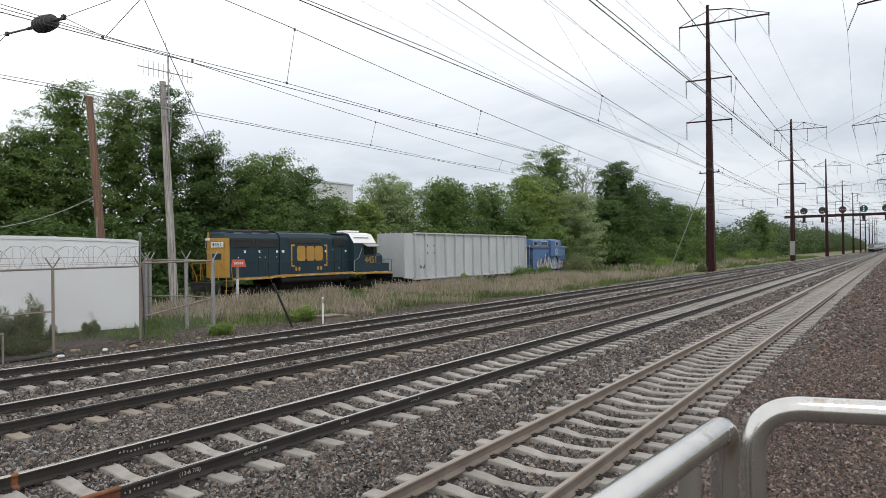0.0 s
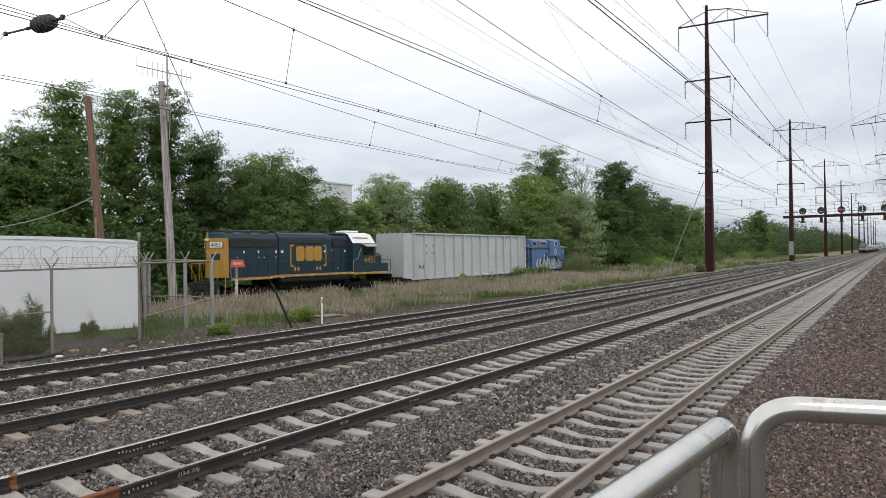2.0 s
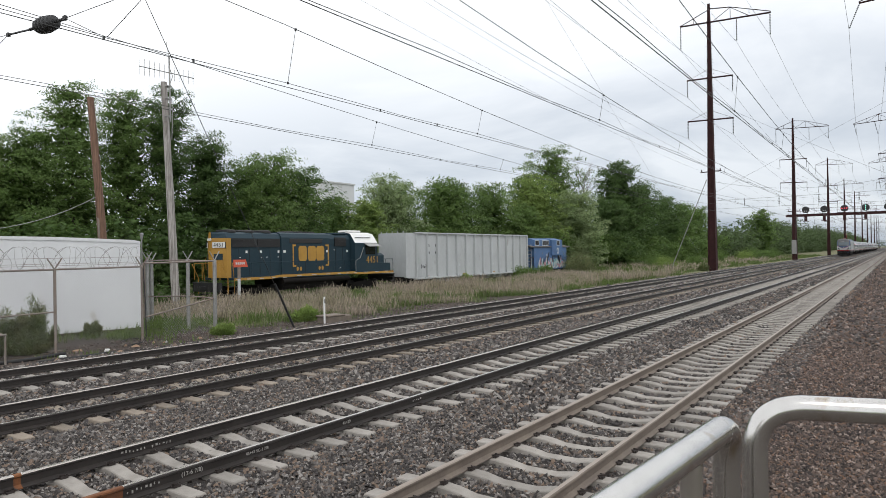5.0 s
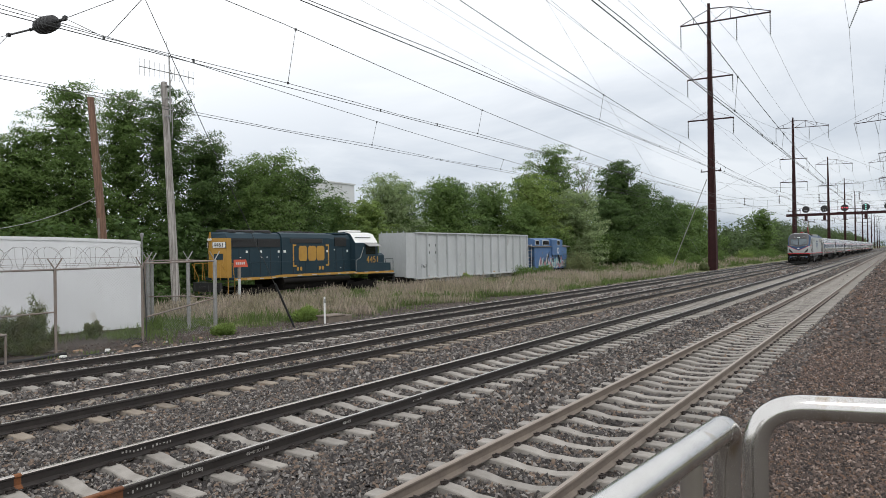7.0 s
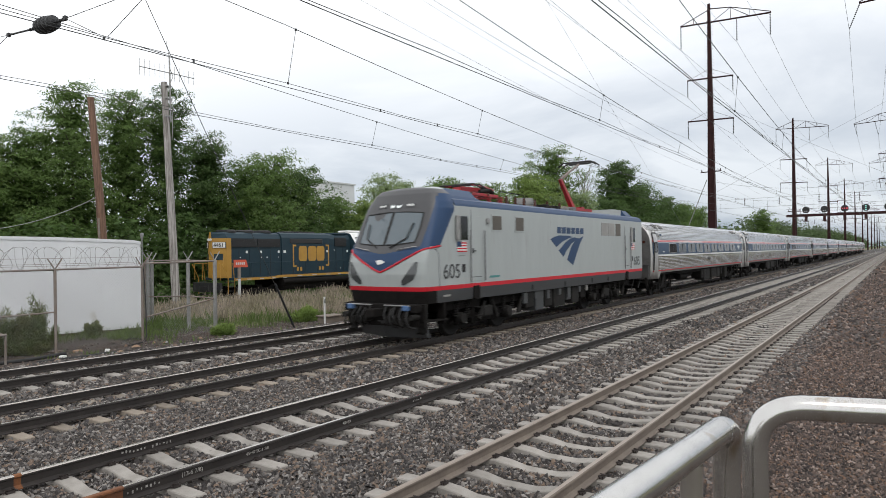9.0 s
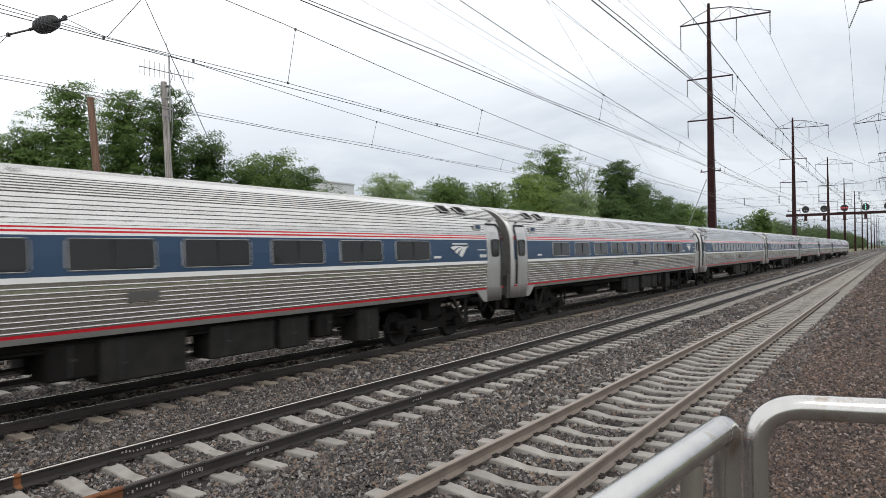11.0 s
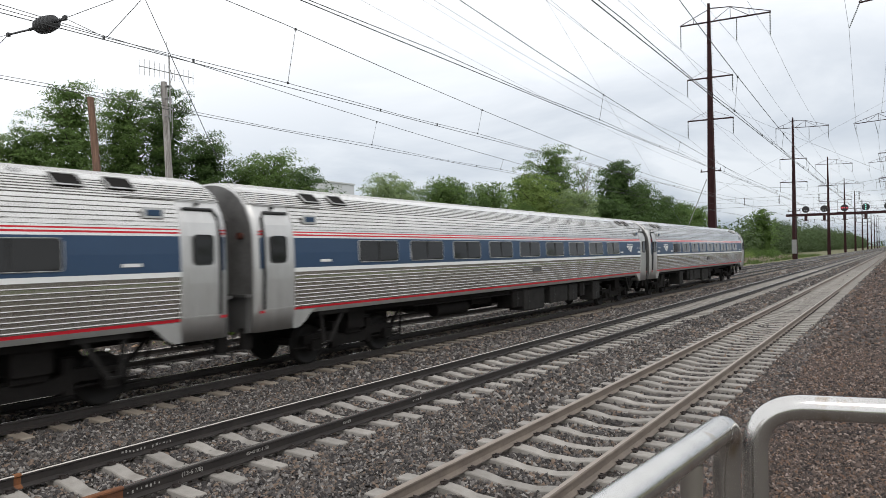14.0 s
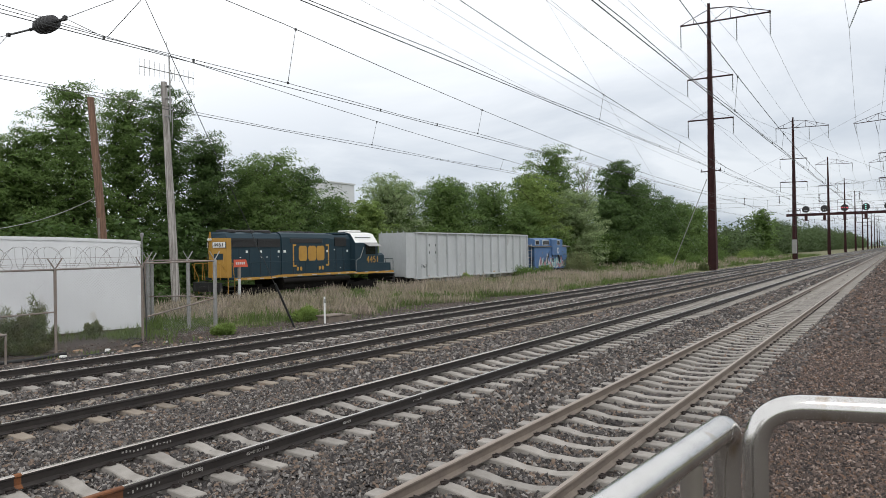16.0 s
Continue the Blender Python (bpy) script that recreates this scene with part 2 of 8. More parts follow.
    k["pole_brown"] = material("brown_creosoted_wood", (0.22, 0.13, 0.088), 0.9, other=(0.095, 0.055, 0.04), grain=5, fine=22, amount=1.4, bump=0.02, bump_scale=20, streak=(3, 3, 0.12))
    k["mast"] = material("oxide_brown_steel", (0.05, 0.018, 0.018), 0.75, 0.0, other=(0.026, 0.011, 0.012), grain=2, fine=14, amount=1.0, spec=0.2)
    k["mast_grey"] = material("grey_steel", (0.20, 0.20, 0.205), 0.6, 0.3, grain=2)
    k["wire"] = material("dull_copper_wire", (0.07, 0.072, 0.072), 0.6, 0.4)
    k["wire_light"] = material("aluminium_conductor", (0.32, 0.33, 0.34), 0.5, 0.6)
    k["insulator"] = material("grey_porcelain", (0.13, 0.14, 0.15), 0.35, grain=4)
    k["concrete"] = material("weathered_concrete", (0.20, 0.165, 0.135), 0.9, other=(0.12, 0.098, 0.08), grain=4, fine=40, amount=1.0, bump=0.006)
    k["orange"] = material("orange_red_sign", (0.62, 0.10, 0.05), 0.6, grain=4)
    k["signal_red"] = lamp_material("signal_lens_red", (1.0, 0.06, 0.10), 1.3)
    k["signal_green"] = lamp_material("signal_lens_green", (0.35, 0.9, 0.8), 1.0)
    k["bark"] = material("tree_bark", (0.085, 0.068, 0.055), 0.95, other=(0.045, 0.037, 0.03), grain=5, fine=30, amount=1.0, bump=0.03)
    k["dead_bark"] = material("bare_grey_bark", (0.22, 0.20, 0.18), 0.95, grain=5, amount=0.8)
    greens = {"leaf_dark": ((0.104, 0.169, 0.052), (0.061, 0.108, 0.033)), "leaf_mid": ((0.158, 0.240, 0.070), (0.095, 0.156, 0.043)),
              "leaf_light": ((0.254, 0.339, 0.099), (0.169, 0.243, 0.066)), "leaf_silver": ((0.322, 0.395, 0.203), (0.175, 0.243, 0.104)), "leaf_far": ((0.107, 0.153, 0.063), (0.068, 0.104, 0.045))}
    for g, (a, b) in greens.items():
        k[g] = material(g, a, 0.6, other=b, grain=0.35, fine=1.5, amount=1.0, island=0.34, through_light=0.5, spec=0.25)
    k["bush"] = material("juniper_needles", (0.105, 0.155, 0.052), 0.7, other=(0.175, 0.17, 0.080), grain=1.5, amount=1.0, island=0.4, through_light=0.2)
    k["blade_green"] = material("green_grass_blades", (0.13, 0.18, 0.05), 0.7, other=(0.085, 0.13, 0.035), grain=0.6, amount=1.0, island=0.35, through_light=0.3)
    k["blade_dry"] = material("dry_seeding_grass", (0.42, 0.345, 0.295), 0.8, other=(0.23, 0.215, 0.13), grain=0.45, amount=1.2, island=0.4, through_light=0.3)
    k["litter_white"] = material("litter_white", (0.7, 0.7, 0.7), 0.7)
    k["cardboard"] = material("wet_cardboard", (0.36, 0.24, 0.16), 0.9, amount=0.8)
    k["asphalt_black"] = material("black_hose", (0.02, 0.02, 0.022), 0.6)
    k["dark_deck"] = material("dark_platform_surface", (0.075, 0.062, 0.052), 0.9, grain=4, amount=0.8)
    k["sheet_far"] = material("pale_cladding", (0.62, 0.64, 0.66), 0.7, grain=0.2, amount=0.3)


def lamp_material(name, color, strength):
    m = bpy.data.materials.new(name)
    m.use_nodes = True
    p = m.node_tree.nodes["Principled BSDF"]
    p.inputs["Base Color"].default_value = (*color, 1)
    p.inputs["Emission Color"].default_value, p.inputs["Emission Strength"].default_value = (*color, 1), strength
    return m


setup_materials()


# ---- mesh building ----
class Geo:
    """A mesh in the making: boxes, prisms, tubes and plates, each with a material slot."""

    def __init__(self):
        self.v, self.f, self.m, self.s = [], [], [], []

    def add(self, verts, faces, slot=0, smooth=False):
        o = len(self.v)
        self.v += [tuple(p) for p in verts]
        self.f += [tuple(i + o for i in f) for f in faces]
        self.m += [slot] * len(faces)
        self.s += [smooth] * len(faces)
        return self

    def box(self, x0, x1, y0, y1, z0, z1, slot=0, c=0.0):
        if c <= 0:
            vs = [(x, y, z) for x in (x0, x1) for y in (y0, y1) for z in (z0, z1)]
            return self.add(vs, [(0, 1, 3, 2), (4, 6, 7, 5), (0, 4, 5, 1), (2, 3, 7, 6), (0, 2, 6, 4), (1, 5, 7, 3)], slot)
        vs, at = [], {}
        for i, x in ((0, x0), (1, x1)):
            for j, y in ((0, y0), (1, y1)):
                for k, z in ((0, z0), (1, z1)):
                    xi, yi, zi = x + (c if i == 0 else -c), y + (c if j == 0 else -c), z + (c if k == 0 else -c)
                    for a, p in enumerate(((x, yi, zi), (xi, y, zi), (xi, yi, z))):
                        at[(i, j, k, a)] = len(vs)
                        vs.append(p)
        fs = []
        for s in (0, 1):
            fs += [[at[(s, j, k, 0)] for j, k in ((0, 0), (1, 0), (1, 1), (0, 1))], [at[(j, s, k, 1)] for j, k in ((0, 0), (1, 0), (1, 1), (0, 1))], [at[(j, k, s, 2)] for j, k in ((0, 0), (1, 0), (1, 1), (0, 1))]]
            for u in (0, 1):
                fs += [[at[(s, u, 0, 0)], at[(s, u, 1, 0)], at[(s, u, 1, 1)], at[(s, u, 0, 1)]], [at[(s, 0, u, 0)], at[(s, 1, u, 0)], at[(s, 1, u, 2)], at[(s, 0, u, 2)]], [at[(0, s, u, 1)], at[(1, s, u, 1)], at[(1, s, u, 2)], at[(0, s, u, 2)]]]
                for w in (0, 1):
                    fs.append([at[(s, u, w, a)] for a in range(3)])
        return self.add(vs, fs, slot)

    def sweep(self, rings, slot=0, smooth=False, closed=True, caps=True):
        """Joins rings of equal length; slot may be a list, one for each edge of the ring."""
        n, vs, k = len(rings[0]), [p for r in rings for p in r], len(rings)
        edges = range(n if closed else n - 1)
        for e in edges:
            fs = [(i * n + e, i * n + (e + 1) % n, (i + 1) * n + (e + 1) % n, (i + 1) * n + e) for i in range(k - 1)]
            o = len(self.v)
            self.f += [tuple(a + o for a in f) for f in fs]
            self.m += [slot[e] if isinstance(slot, list) else slot] * len(fs)
            self.s += [smooth] * len(fs)
        o = len(self.v)
        self.v += [tuple(p) for p in vs]
        if caps and closed:
            e = len(self.v)
            self.v += [tuple(p) for p in list(rings[0]) + list(rings[-1])]
            self.f += [tuple(e + i for i in reversed(range(n))), tuple(e + n + i for i in range(n))]
            self.m += [slot[0] if isinstance(slot, list) else slot] * 2
            self.s += [False, False]
        return self

    def prism(self, yz, x0, x1, slot=0, smooth=False):
        return self.sweep([[(x, y, z) for y, z in yz] for x in (x0, x1)], slot, smooth)

    def prism_y(self, xz, y0, y1, slot=0):
        return self.sweep([[(x, y, z) for x, z in xz] for y in (y0, y1)], slot)

    def tube(self, pts, r, n=8, slot=0, caps=True):
        pts = [Vector(p) for p in pts]
        rs = r if isinstance(r, (list, tuple)) else [r] * len(pts)
        rings, side = [], None
        for i, p in enumerate(pts):
            d = (pts[min(i + 1, len(pts) - 1)] - pts[max(i - 1, 0)]).normalized()
            if side is None:
                side = d.orthogonal().normalized()
            side = (side - d * side.dot(d)).normalized()
            up = d.cross(side)
            rings.append([p + (side * math.cos(a) + up * math.sin(a)) * rs[i] for a in (2 * math.pi * j / n for j in range(n))])
        return self.sweep(rings, slot, n > 4, True, caps)

    def build(self, name, mats, parent=None, label="", fix=True):
        me = bpy.data.meshes.new(name)
        me.from_pydata(self.v, [], self.f)
        me.polygons.foreach_set("material_index", self.m)
        me.polygons.foreach_set("use_smooth", self.s)
        for mt in mats if isinstance(mats, (list, tuple)) else [mats]:
            me.materials.append(MAT[mt])
        if fix:
            b = bmesh.new()
            b.from_mesh(me)
            bmesh.ops.recalc_face_normals(b, faces=b.faces)
            b.to_mesh(me)
            b.free()
        me.update()
        ob = new(name, me)
        ob.parent = parent
        if label:
            ob["label"] = label
        return ob


def arrays(name, verts, faces, mats, slots=None, parent=None, label="", smooth=False):
    """A large mesh from numpy arrays of equal-sided faces."""
    me = bpy.data.meshes.new(name)
    k = faces.shape[1]
    me.vertices.add(len(verts))
    me.vertices.foreach_set("co", np.asarray(verts, np.float32).ravel())
    me.loops.add(faces.size)
    me.loops.foreach_set("vertex_index", np.asarray(faces, np.int32).ravel())
    me.polygons.add(len(faces))
    me.polygons.foreach_set("loop_start", np.arange(0, faces.size, k, dtype=np.int32))
    if slots is not None:
        me.polygons.foreach_set("material_index", np.asarray(slots, np.int32))
    if smooth:
        me.polygons.foreach_set("use_smooth", np.ones(len(faces), bool))
    for mt in mats:
        me.materials.append(MAT[mt])
    me.update(calc_edges=True)
    me.validate()
    ob = new(name, me)
    ob.parent = parent
    if label:
        ob["label"] = label
    return ob


def holder(name, m, label, category, group="", kind=""):
    ob = new(name)
    ob.empty_display_size = 0.3
    ob.matrix_basis = m
    return tagged(ob, label, category, group, kind)


def letters(name, body, size, mat, parent, at, rx=90.0, rz=0.0, label=""):
    """Raised writing as a mesh; it stands upright and faces -y before rz turns it."""
    cu = bpy.data.curves.new(name, "FONT")
    cu.body, cu.size, cu.extrude, cu.align_x, cu.align_y = body, size, 0.004, "CENTER", "CENTER"
    tmp = bpy.data.objects.new(name, cu)
    scene.collection.objects.link(tmp)
    me = bpy.data.meshes.new_from_object(tmp.evaluated_get(bpy.context.evaluated_depsgraph_get()))
    bpy.data.objects.remove(tmp)
    me.transform(pose(0, 0, 0, rx, 0, rz))
    me.materials.append(MAT[mat])
    ob = new(name, me)
    ob.parent = parent
    ob.location = at
    if label:
        ob["label"] = label
    return ob


TRACKS = (3.871, 8.064, 12.471, 16.550)
GROUND = -0.42


# ---- ground and track bed ----
def ground_sheet():
    """One sheet to the horizon: level track bed at the right, a step down to the lineside soil, then rough grass."""
    xs = np.unique(np.concatenate([np.linspace(-400, -10, 20), np.linspace(-10, 60, 71), np.linspace(60, 300, 40), np.linspace(300, 4500, 30)]))
    ys = np.array([-2500, -600, -120, -40, -15, -9, -4, 0, 6, 12, 18.1, 18.5, 18.9, 19.5, 20.3, 21.5, 23, 25, 28, 31, 33, 40, 46, 60, 90, 200, 600, 2500.0])
    vs = []
    for x in xs:
        for y in ys:
            if y <= 18.5:
                z = -0.256
            elif y < 20.4:
                z = -0.256 + (GROUND + 0.256) * min(1, (y - 18.5) / 0.9)
            else:
                z = GROUND + (0.05 * noise.noise((x * 0.3, y * 0.3, 2)) if x < 300 and y < 60 else 0)
            if y > 50:
                z = GROUND - 0.2
            vs.append((x, y, z))
    n = len(ys)
    fs = np.array([(i * n + j, (i + 1) * n + j, (i + 1) * n + j + 1, i * n + j + 1) for i in range(len(xs) - 1) for j in range(n - 1)])
    yc = np.array([(ys[j] + ys[j + 1]) / 2 for i in range(len(xs) - 1) for j in range(n - 1)])
    xc = np.array([(xs[i] + xs[i + 1]) / 2 for i in range(len(xs) - 1) for j in range(n - 1)])
    slot = np.where((yc > -9) & (yc < 19.5), 0, np.where((yc >= 19.5) & (yc < np.where(xc < 17, 27.0, 23.0)) & (xc < 40), 1, 2))
    g = arrays("ground", np.array(vs), fs, ["ballast", "soil", "field"], slot, smooth=True)
    return tagged(g, "crushed stone track bed falling to bare soil and rough grass", "ground", kind="structure")


def stones(name, count, x0, x1, y0, y1, size, mat, label, seed, bed=-0.246, avoid=True):
    """Loose crushed stone: angular ridged lumps bedded in the track bed, clear of rails and of the sleepers that show."""
    r = np.random.RandomState(seed)
    x, y = r.uniform(x0, x1, count), r.uniform(y0, y1, count)
    keep = x > 0.34 * np.maximum(y, 0) - 1.0
    lift = np.zeros(count)
    if avoid:
        for i, c in enumerate(TRACKS):
            d = np.abs(y - c)
            on = (np.abs((x - 0.3) / 0.61 - np.round((x - 0.3) / 0.61)) * 0.61 < 0.12 + 0.42 * size) & (d < 1.30)
            if i > 1:
                # the two outer tracks are filled with stone between their rails
                on &= d > 0.80
                lift += np.where(d < 0.70, 0.022, 0.0)
            else:
                on |= ((x > 27) & (d < 1.36)) | ((x > 11) & (d < 0.70) & (np.abs((x - 0.3) / 0.61 - np.round((x - 0.3) / 0.61)) * 0.61 < 0.15 + 0.75 * size))
                lift -= np.where((x > 11) & (d < 0.70), 0.025, 0.0)
            keep &= ~((on & (r.rand(count) > 0.012)) | (np.abs(d - 0.7525) < 0.075 + 0.3 * size))
            lift += 0.03 * np.exp(-((d - 1.65) / 0.35) ** 2)
    x, y, lift = x[keep], y[keep], lift[keep]
    n = len(x)
    s = size * r.uniform(0.55, 1.35, n) * (1 + 0.45 * (r.rand(n) > 0.93))
    base = np.array([(1, 0.15, -0.35), (-0.1, 1, -0.35), (-1, -0.1, -0.35), (0.1, -1, -0.35), (0.42, 0.1, 0.6), (-0.45, -0.1, 0.55)]) * 0.72
    v = base[None] + r.uniform(-0.24, 0.24, (n, 6, 3))
    v *= np.stack([r.uniform(0.95, 1.6, n), r.uniform(0.60, 0.95, n), r.uniform(0.65, 1.2, n)], 1)[:, None, :] * s[:, None, None]
    a, tx, ty = r.uniform(0, 2 * np.pi, n), r.uniform(-0.55, 0.55, n), r.uniform(-0.55, 0.55, n)
    ca, sa = np.cos(a)[:, None], np.sin(a)[:, None]
    v = np.stack([v[..., 0] * ca - v[..., 1] * sa, v[..., 0] * sa + v[..., 1] * ca, v[..., 2] + v[..., 0] * tx[:, None] + v[..., 1] * ty[:, None]], 2)
    v += np.stack([x, y, bed + lift + r.uniform(-0.012, 0.026, n)], 1)[:, None, :]
    f = np.array([(0, 1, 4), (1, 5, 4), (1, 2, 5), (2, 3, 5), (3, 4, 5), (3, 0, 4)])
    faces = (np.arange(n)[:, None, None] * 6 + f[None]).reshape(-1, 3)
    ob = arrays(name, v.reshape(-1, 3), faces, [mat])
    return tagged(ob, label, "gravel", kind="stuff")


RAIL = [(-0.026, 0.0), (-0.036, -0.012), (-0.037, -0.03), (-0.012, -0.042), (-0.009, -0.13), (-0.07, -0.158), (-0.07, -0.172), (0.07, -0.172), (0.07, -0.158), (0.009, -0.13), (0.012, -0.042), (0.037, -0.03), (0.036, -0.012), (0.026, 0.0)]


def tie_mesh():
    st = [(-1.30, -0.20, 0.105), (-1.285, -0.185, 0.108), (-0.62, -0.178, 0.108), (-0.45, -0.19, 0.105), (-0.22, -0.232, 0.10), (0.22, -0.232, 0.10), (0.45, -0.19, 0.105), (0.62, -0.178, 0.108), (1.285, -0.185, 0.108), (1.30, -0.20, 0.105)]
    g = Geo()
    g.sweep([[(-w - 0.035, y, -0.38), (-w, y, z - 0.012), (-w + 0.014, y, z), (w - 0.014, y, z), (w, y, z - 0.012), (w + 0.035, y, -0.38)] for y, z, w in st])
    return g


def clip_geo(g, x, y):
    """A spring clip with its shoulder on each side of a rail."""
    for s in (-1, 1):
        yy = y + s * 0.095
        g.box(x - 0.045, x + 0.045, yy - 0.025, yy + 0.025, -0.18, -0.15)
        g.tube([(x - 0.075, yy + s * 0.02, -0.158), (x - 0.045, yy - s * 0.035, -0.143), (x + 0.0, yy + s * 0.035, -0.132), (x + 0.045, yy - s * 0.035, -0.143), (x + 0.075, yy + s * 0.02, -0.158)], 0.010, 4)


def lay_track(i, y, tie_mat, web, near):
    names = ("nearest track with pale concrete sleepers and dusty rails", "track with dark rails and pale concrete sleepers", "track with dark rails on stained tan sleepers", "outermost track with dark rails and white sleeper ends")
    t = holder("track_%d" % (i + 1), pose(0, y, 0), names[i], "railway track", kind="structure")
    for s in (-1, 1):
        g = Geo()
        yz = [(a + s * 0.7525, b) for a, b in RAIL]
        xs = [-60, 0, 20, 60, 140, 300, 700, 2400]
        g.sweep([[(x, a, b) for a, b in yz] for x in xs], [1 if s > 0 else 0] + [0] * 11 + [1 if s < 0 else 0, 1])
        g.build("rail", [web, "rail_head" if i else "rail_head_dull"], t, "steel rail with a polished running surface" if i else "steel rail with a dull tan running surface")
    me = None
    geo = tie_mesh()
    x, k = -1.53, 0
    first = geo.build("tie", tie_mat, t)
    me = first.data
    first.location = (0.3 - 0.61 * 3, 0, 0)
    for k in range(-2, near):
        ob = new("tie", me)
        ob.parent = t
        ob.location = (0.3 + 0.61 * k + random.uniform(-0.012, 0.012), random.uniform(-0.02, 0.02), random.uniform(-0.008, 0.004))
        ob.rotation_euler = (0, 0, random.uniform(-0.012, 0.012))
    if i > 1:
        fill = Geo()
        fill.add([(-60, -0.70, -0.228), (400, -0.70, -0.228), (400, 0.70, -0.228), (-60, 0.70, -0.228), (-60, -0.70, -0.3), (400, -0.70, -0.3), (400, 0.70, -0.3), (-60, 0.70, -0.3)], [(0, 1, 2, 3), (0, 4, 5, 1), (2, 6, 7, 3)])
        fill.build("ballast_fill", "ballast", t, "dark stone filled in between the rails")
    # the sleepers further on, joined
    gg = Geo()
    for k in range(near, 620):
        x = 0.3 + 0.61 * k
        gg.add([(x - 0.1, -1.3, -0.185), (x + 0.1, -1.3, -0.185), (x + 0.1, 1.3, -0.185), (x - 0.1, 1.3, -0.185), (x - 0.14, -1.3, -0.38), (x + 0.14, -1.3, -0.38), (x + 0.14, 1.3, -0.38), (x - 0.14, 1.3, -0.38)],
               [(0, 1, 2, 3), (0, 3, 7, 4), (1, 5, 6, 2), (0, 4, 5, 1)])
    gg.build("far_ties", tie_mat, t, fix=False)["kind"] = "stuff"
    c = Geo()
    for k in range(-1, 62 if i > 1 else 75):
        for s in (-1, 1):
            clip_geo(c, 0.3 + 0.61 * k, s * 0.7525)
    c.build("rail_clips", "clip", t, "dark spring clips holding the rails", fix=False)["kind"] = "stuff"
    return t


def rail_marks(t):
    """Paint-marker notes and an old rust patch on the rails of the second track."""
    y = -0.7525 - 0.0135
    letters("rail_note", "(13-6 7/8)", 0.075, "chalk", t, (4.84, y, -0.085), 90, 0, "white paint-marker figures")
    letters("rail_note", "45+47 SC-1 7/8", 0.06, "chalk", t, (5.85, y, -0.085), 90, 0)
    letters("rail_note", "45+39", 0.07, "chalk", t, (7.62, y, -0.085), 90, 0)
    rr = random.Random(4)
    for x0, n, yy in ((4.0, 8, y), (4.75, 7, 0.7525 - 0.0135), (9.35, 5, y), (5.2, 6, 0.7525 - 0.0135)):
        g = Geo()
        for k in range(n):
            z = -0.085 + rr.uniform(-0.012, 0.012)
            g.box(x0 + 0.055 * k, x0 + 0.055 * k + rr.uniform(0.01, 0.03), yy - 0.003, yy + 0.003, z - rr.uniform(0.006, 0.02), z + rr.uniform(0.006, 0.02))
        g.build("marker_strokes", "chalk", t)
    for x0, x1, yy in ((2.9, 3.95, -0.7525), (3.42, 3.5, 0.7525)):
        g = Geo()
        g.prism([(yy + a * 1.03 + (-0.0015 if a < 0 else 0.0015), b + (0.0015 if b > -0.1 else 0)) for a, b in RAIL], x0, x1)
        g.build("rust_patch", "rust", t, "orange rust patch on the rail")


def tracks():
    for i, (y, m, w) in enumerate(zip(TRACKS, ("tie", "tie", "tie_old", "tie"), ("rail_tan", "rail_side", "rail_side", "rail_side"))):
        t = lay_track(i, y, m, w, 150)
        if i == 1:
            rail_marks(t)


# ---- moving train ----
CAR, LOCO = 26.05, 21.3


def car_profile():
    """Half the body's outline from the sill up to the roof's crown, (y, z, slot), with the flutes as real ridges."""
    base = [(1.50, 1.10), (1.53, 1.32), (1.56, 1.42), (1.585, 1.75), (1.60, 2.1), (1.60, 2.35), (1.59, 2.7), (1.565, 3.0), (1.52, 3.25), (1.45, 3.46), (1.33, 3.68), (1.15, 3.87), (0.92, 4.02), (0.65, 4.13), (0.35, 4.195), (0.0, 4.22)]
    zs = [p[1] for p in base]
    ysv = [p[0] for p in base]
    out = []

    def put(z, d, slot):
        out.append((float(np.interp(z, zs, ysv)) + d, z, slot))

    put(1.30, -0.02, 3)
    put(1.40, 0.0, 1)      # red line
    put(1.455, 0.0, 0)
    z = 1.475
    while z < 2.2:         # lower flutes
        put(z, 0.0, 0)
        put(z + 0.004, 0.019, 0)
        put(z + 0.012, 0.023, 0)
        put(z + 0.021, 0.016, 0)
        put(z + 0.028, 0.0, 0)
        z += 0.083
    put(2.235, 0.004, 2)   # white line
    put(2.325, 0.004, 4)   # blue band
    put(2.66, 0.004, 4)
    put(2.985, 0.004, 0)
    put(3.03, 0.004, 1)
    put(3.065, 0.004, 2)
    put(3.095, 0.004, 1)
    put(3.125, 0.0, 0)
    for t, wide in [(3.165 + 0.083 * k, 0.073) for k in range(6)] + [(3.67 + 0.049 * k, 0.038) for k in range(7)]:
        d = 0.022
        put(t, 0.0, 0)
        put(t + 0.005, d, 0)
        put(t + wide - 0.006, d, 0)
        put(t + wide, 0.0, 0)
    for y in (0.72, 0.6, 0.45, 0.3, 0.15):
        zt = float(np.interp(-y, [-p[0] for p in base[8:]], zs[8:]))
        out.append((y + 0.02, zt, 0))
        out.append((y, zt + 0.018, 0))
    out.append((0.0, 4.225, 0))
    return out


def wheel(parent, x, y, r=0.457):
    s = 1 if y > 0 else -1
    g = Geo()
    ring = []
    for yy, rr in ((0.07, r + 0.026), (0.045, r + 0.026), (0.04, r), (-0.075, r), (-0.075, r - 0.05), (-0.03, r - 0.075), (-0.045, 0.14), (-0.10, 0.12), (-0.10, 0.001)):
        ring.append([(x + rr * math.cos(a), y - s * yy, r + rr * math.sin(a)) for a in (2 * math.pi * j / 28 for j in range(28))])
    g.sweep(ring, 0, True)
    return g.build("wheel", "wheel", parent)


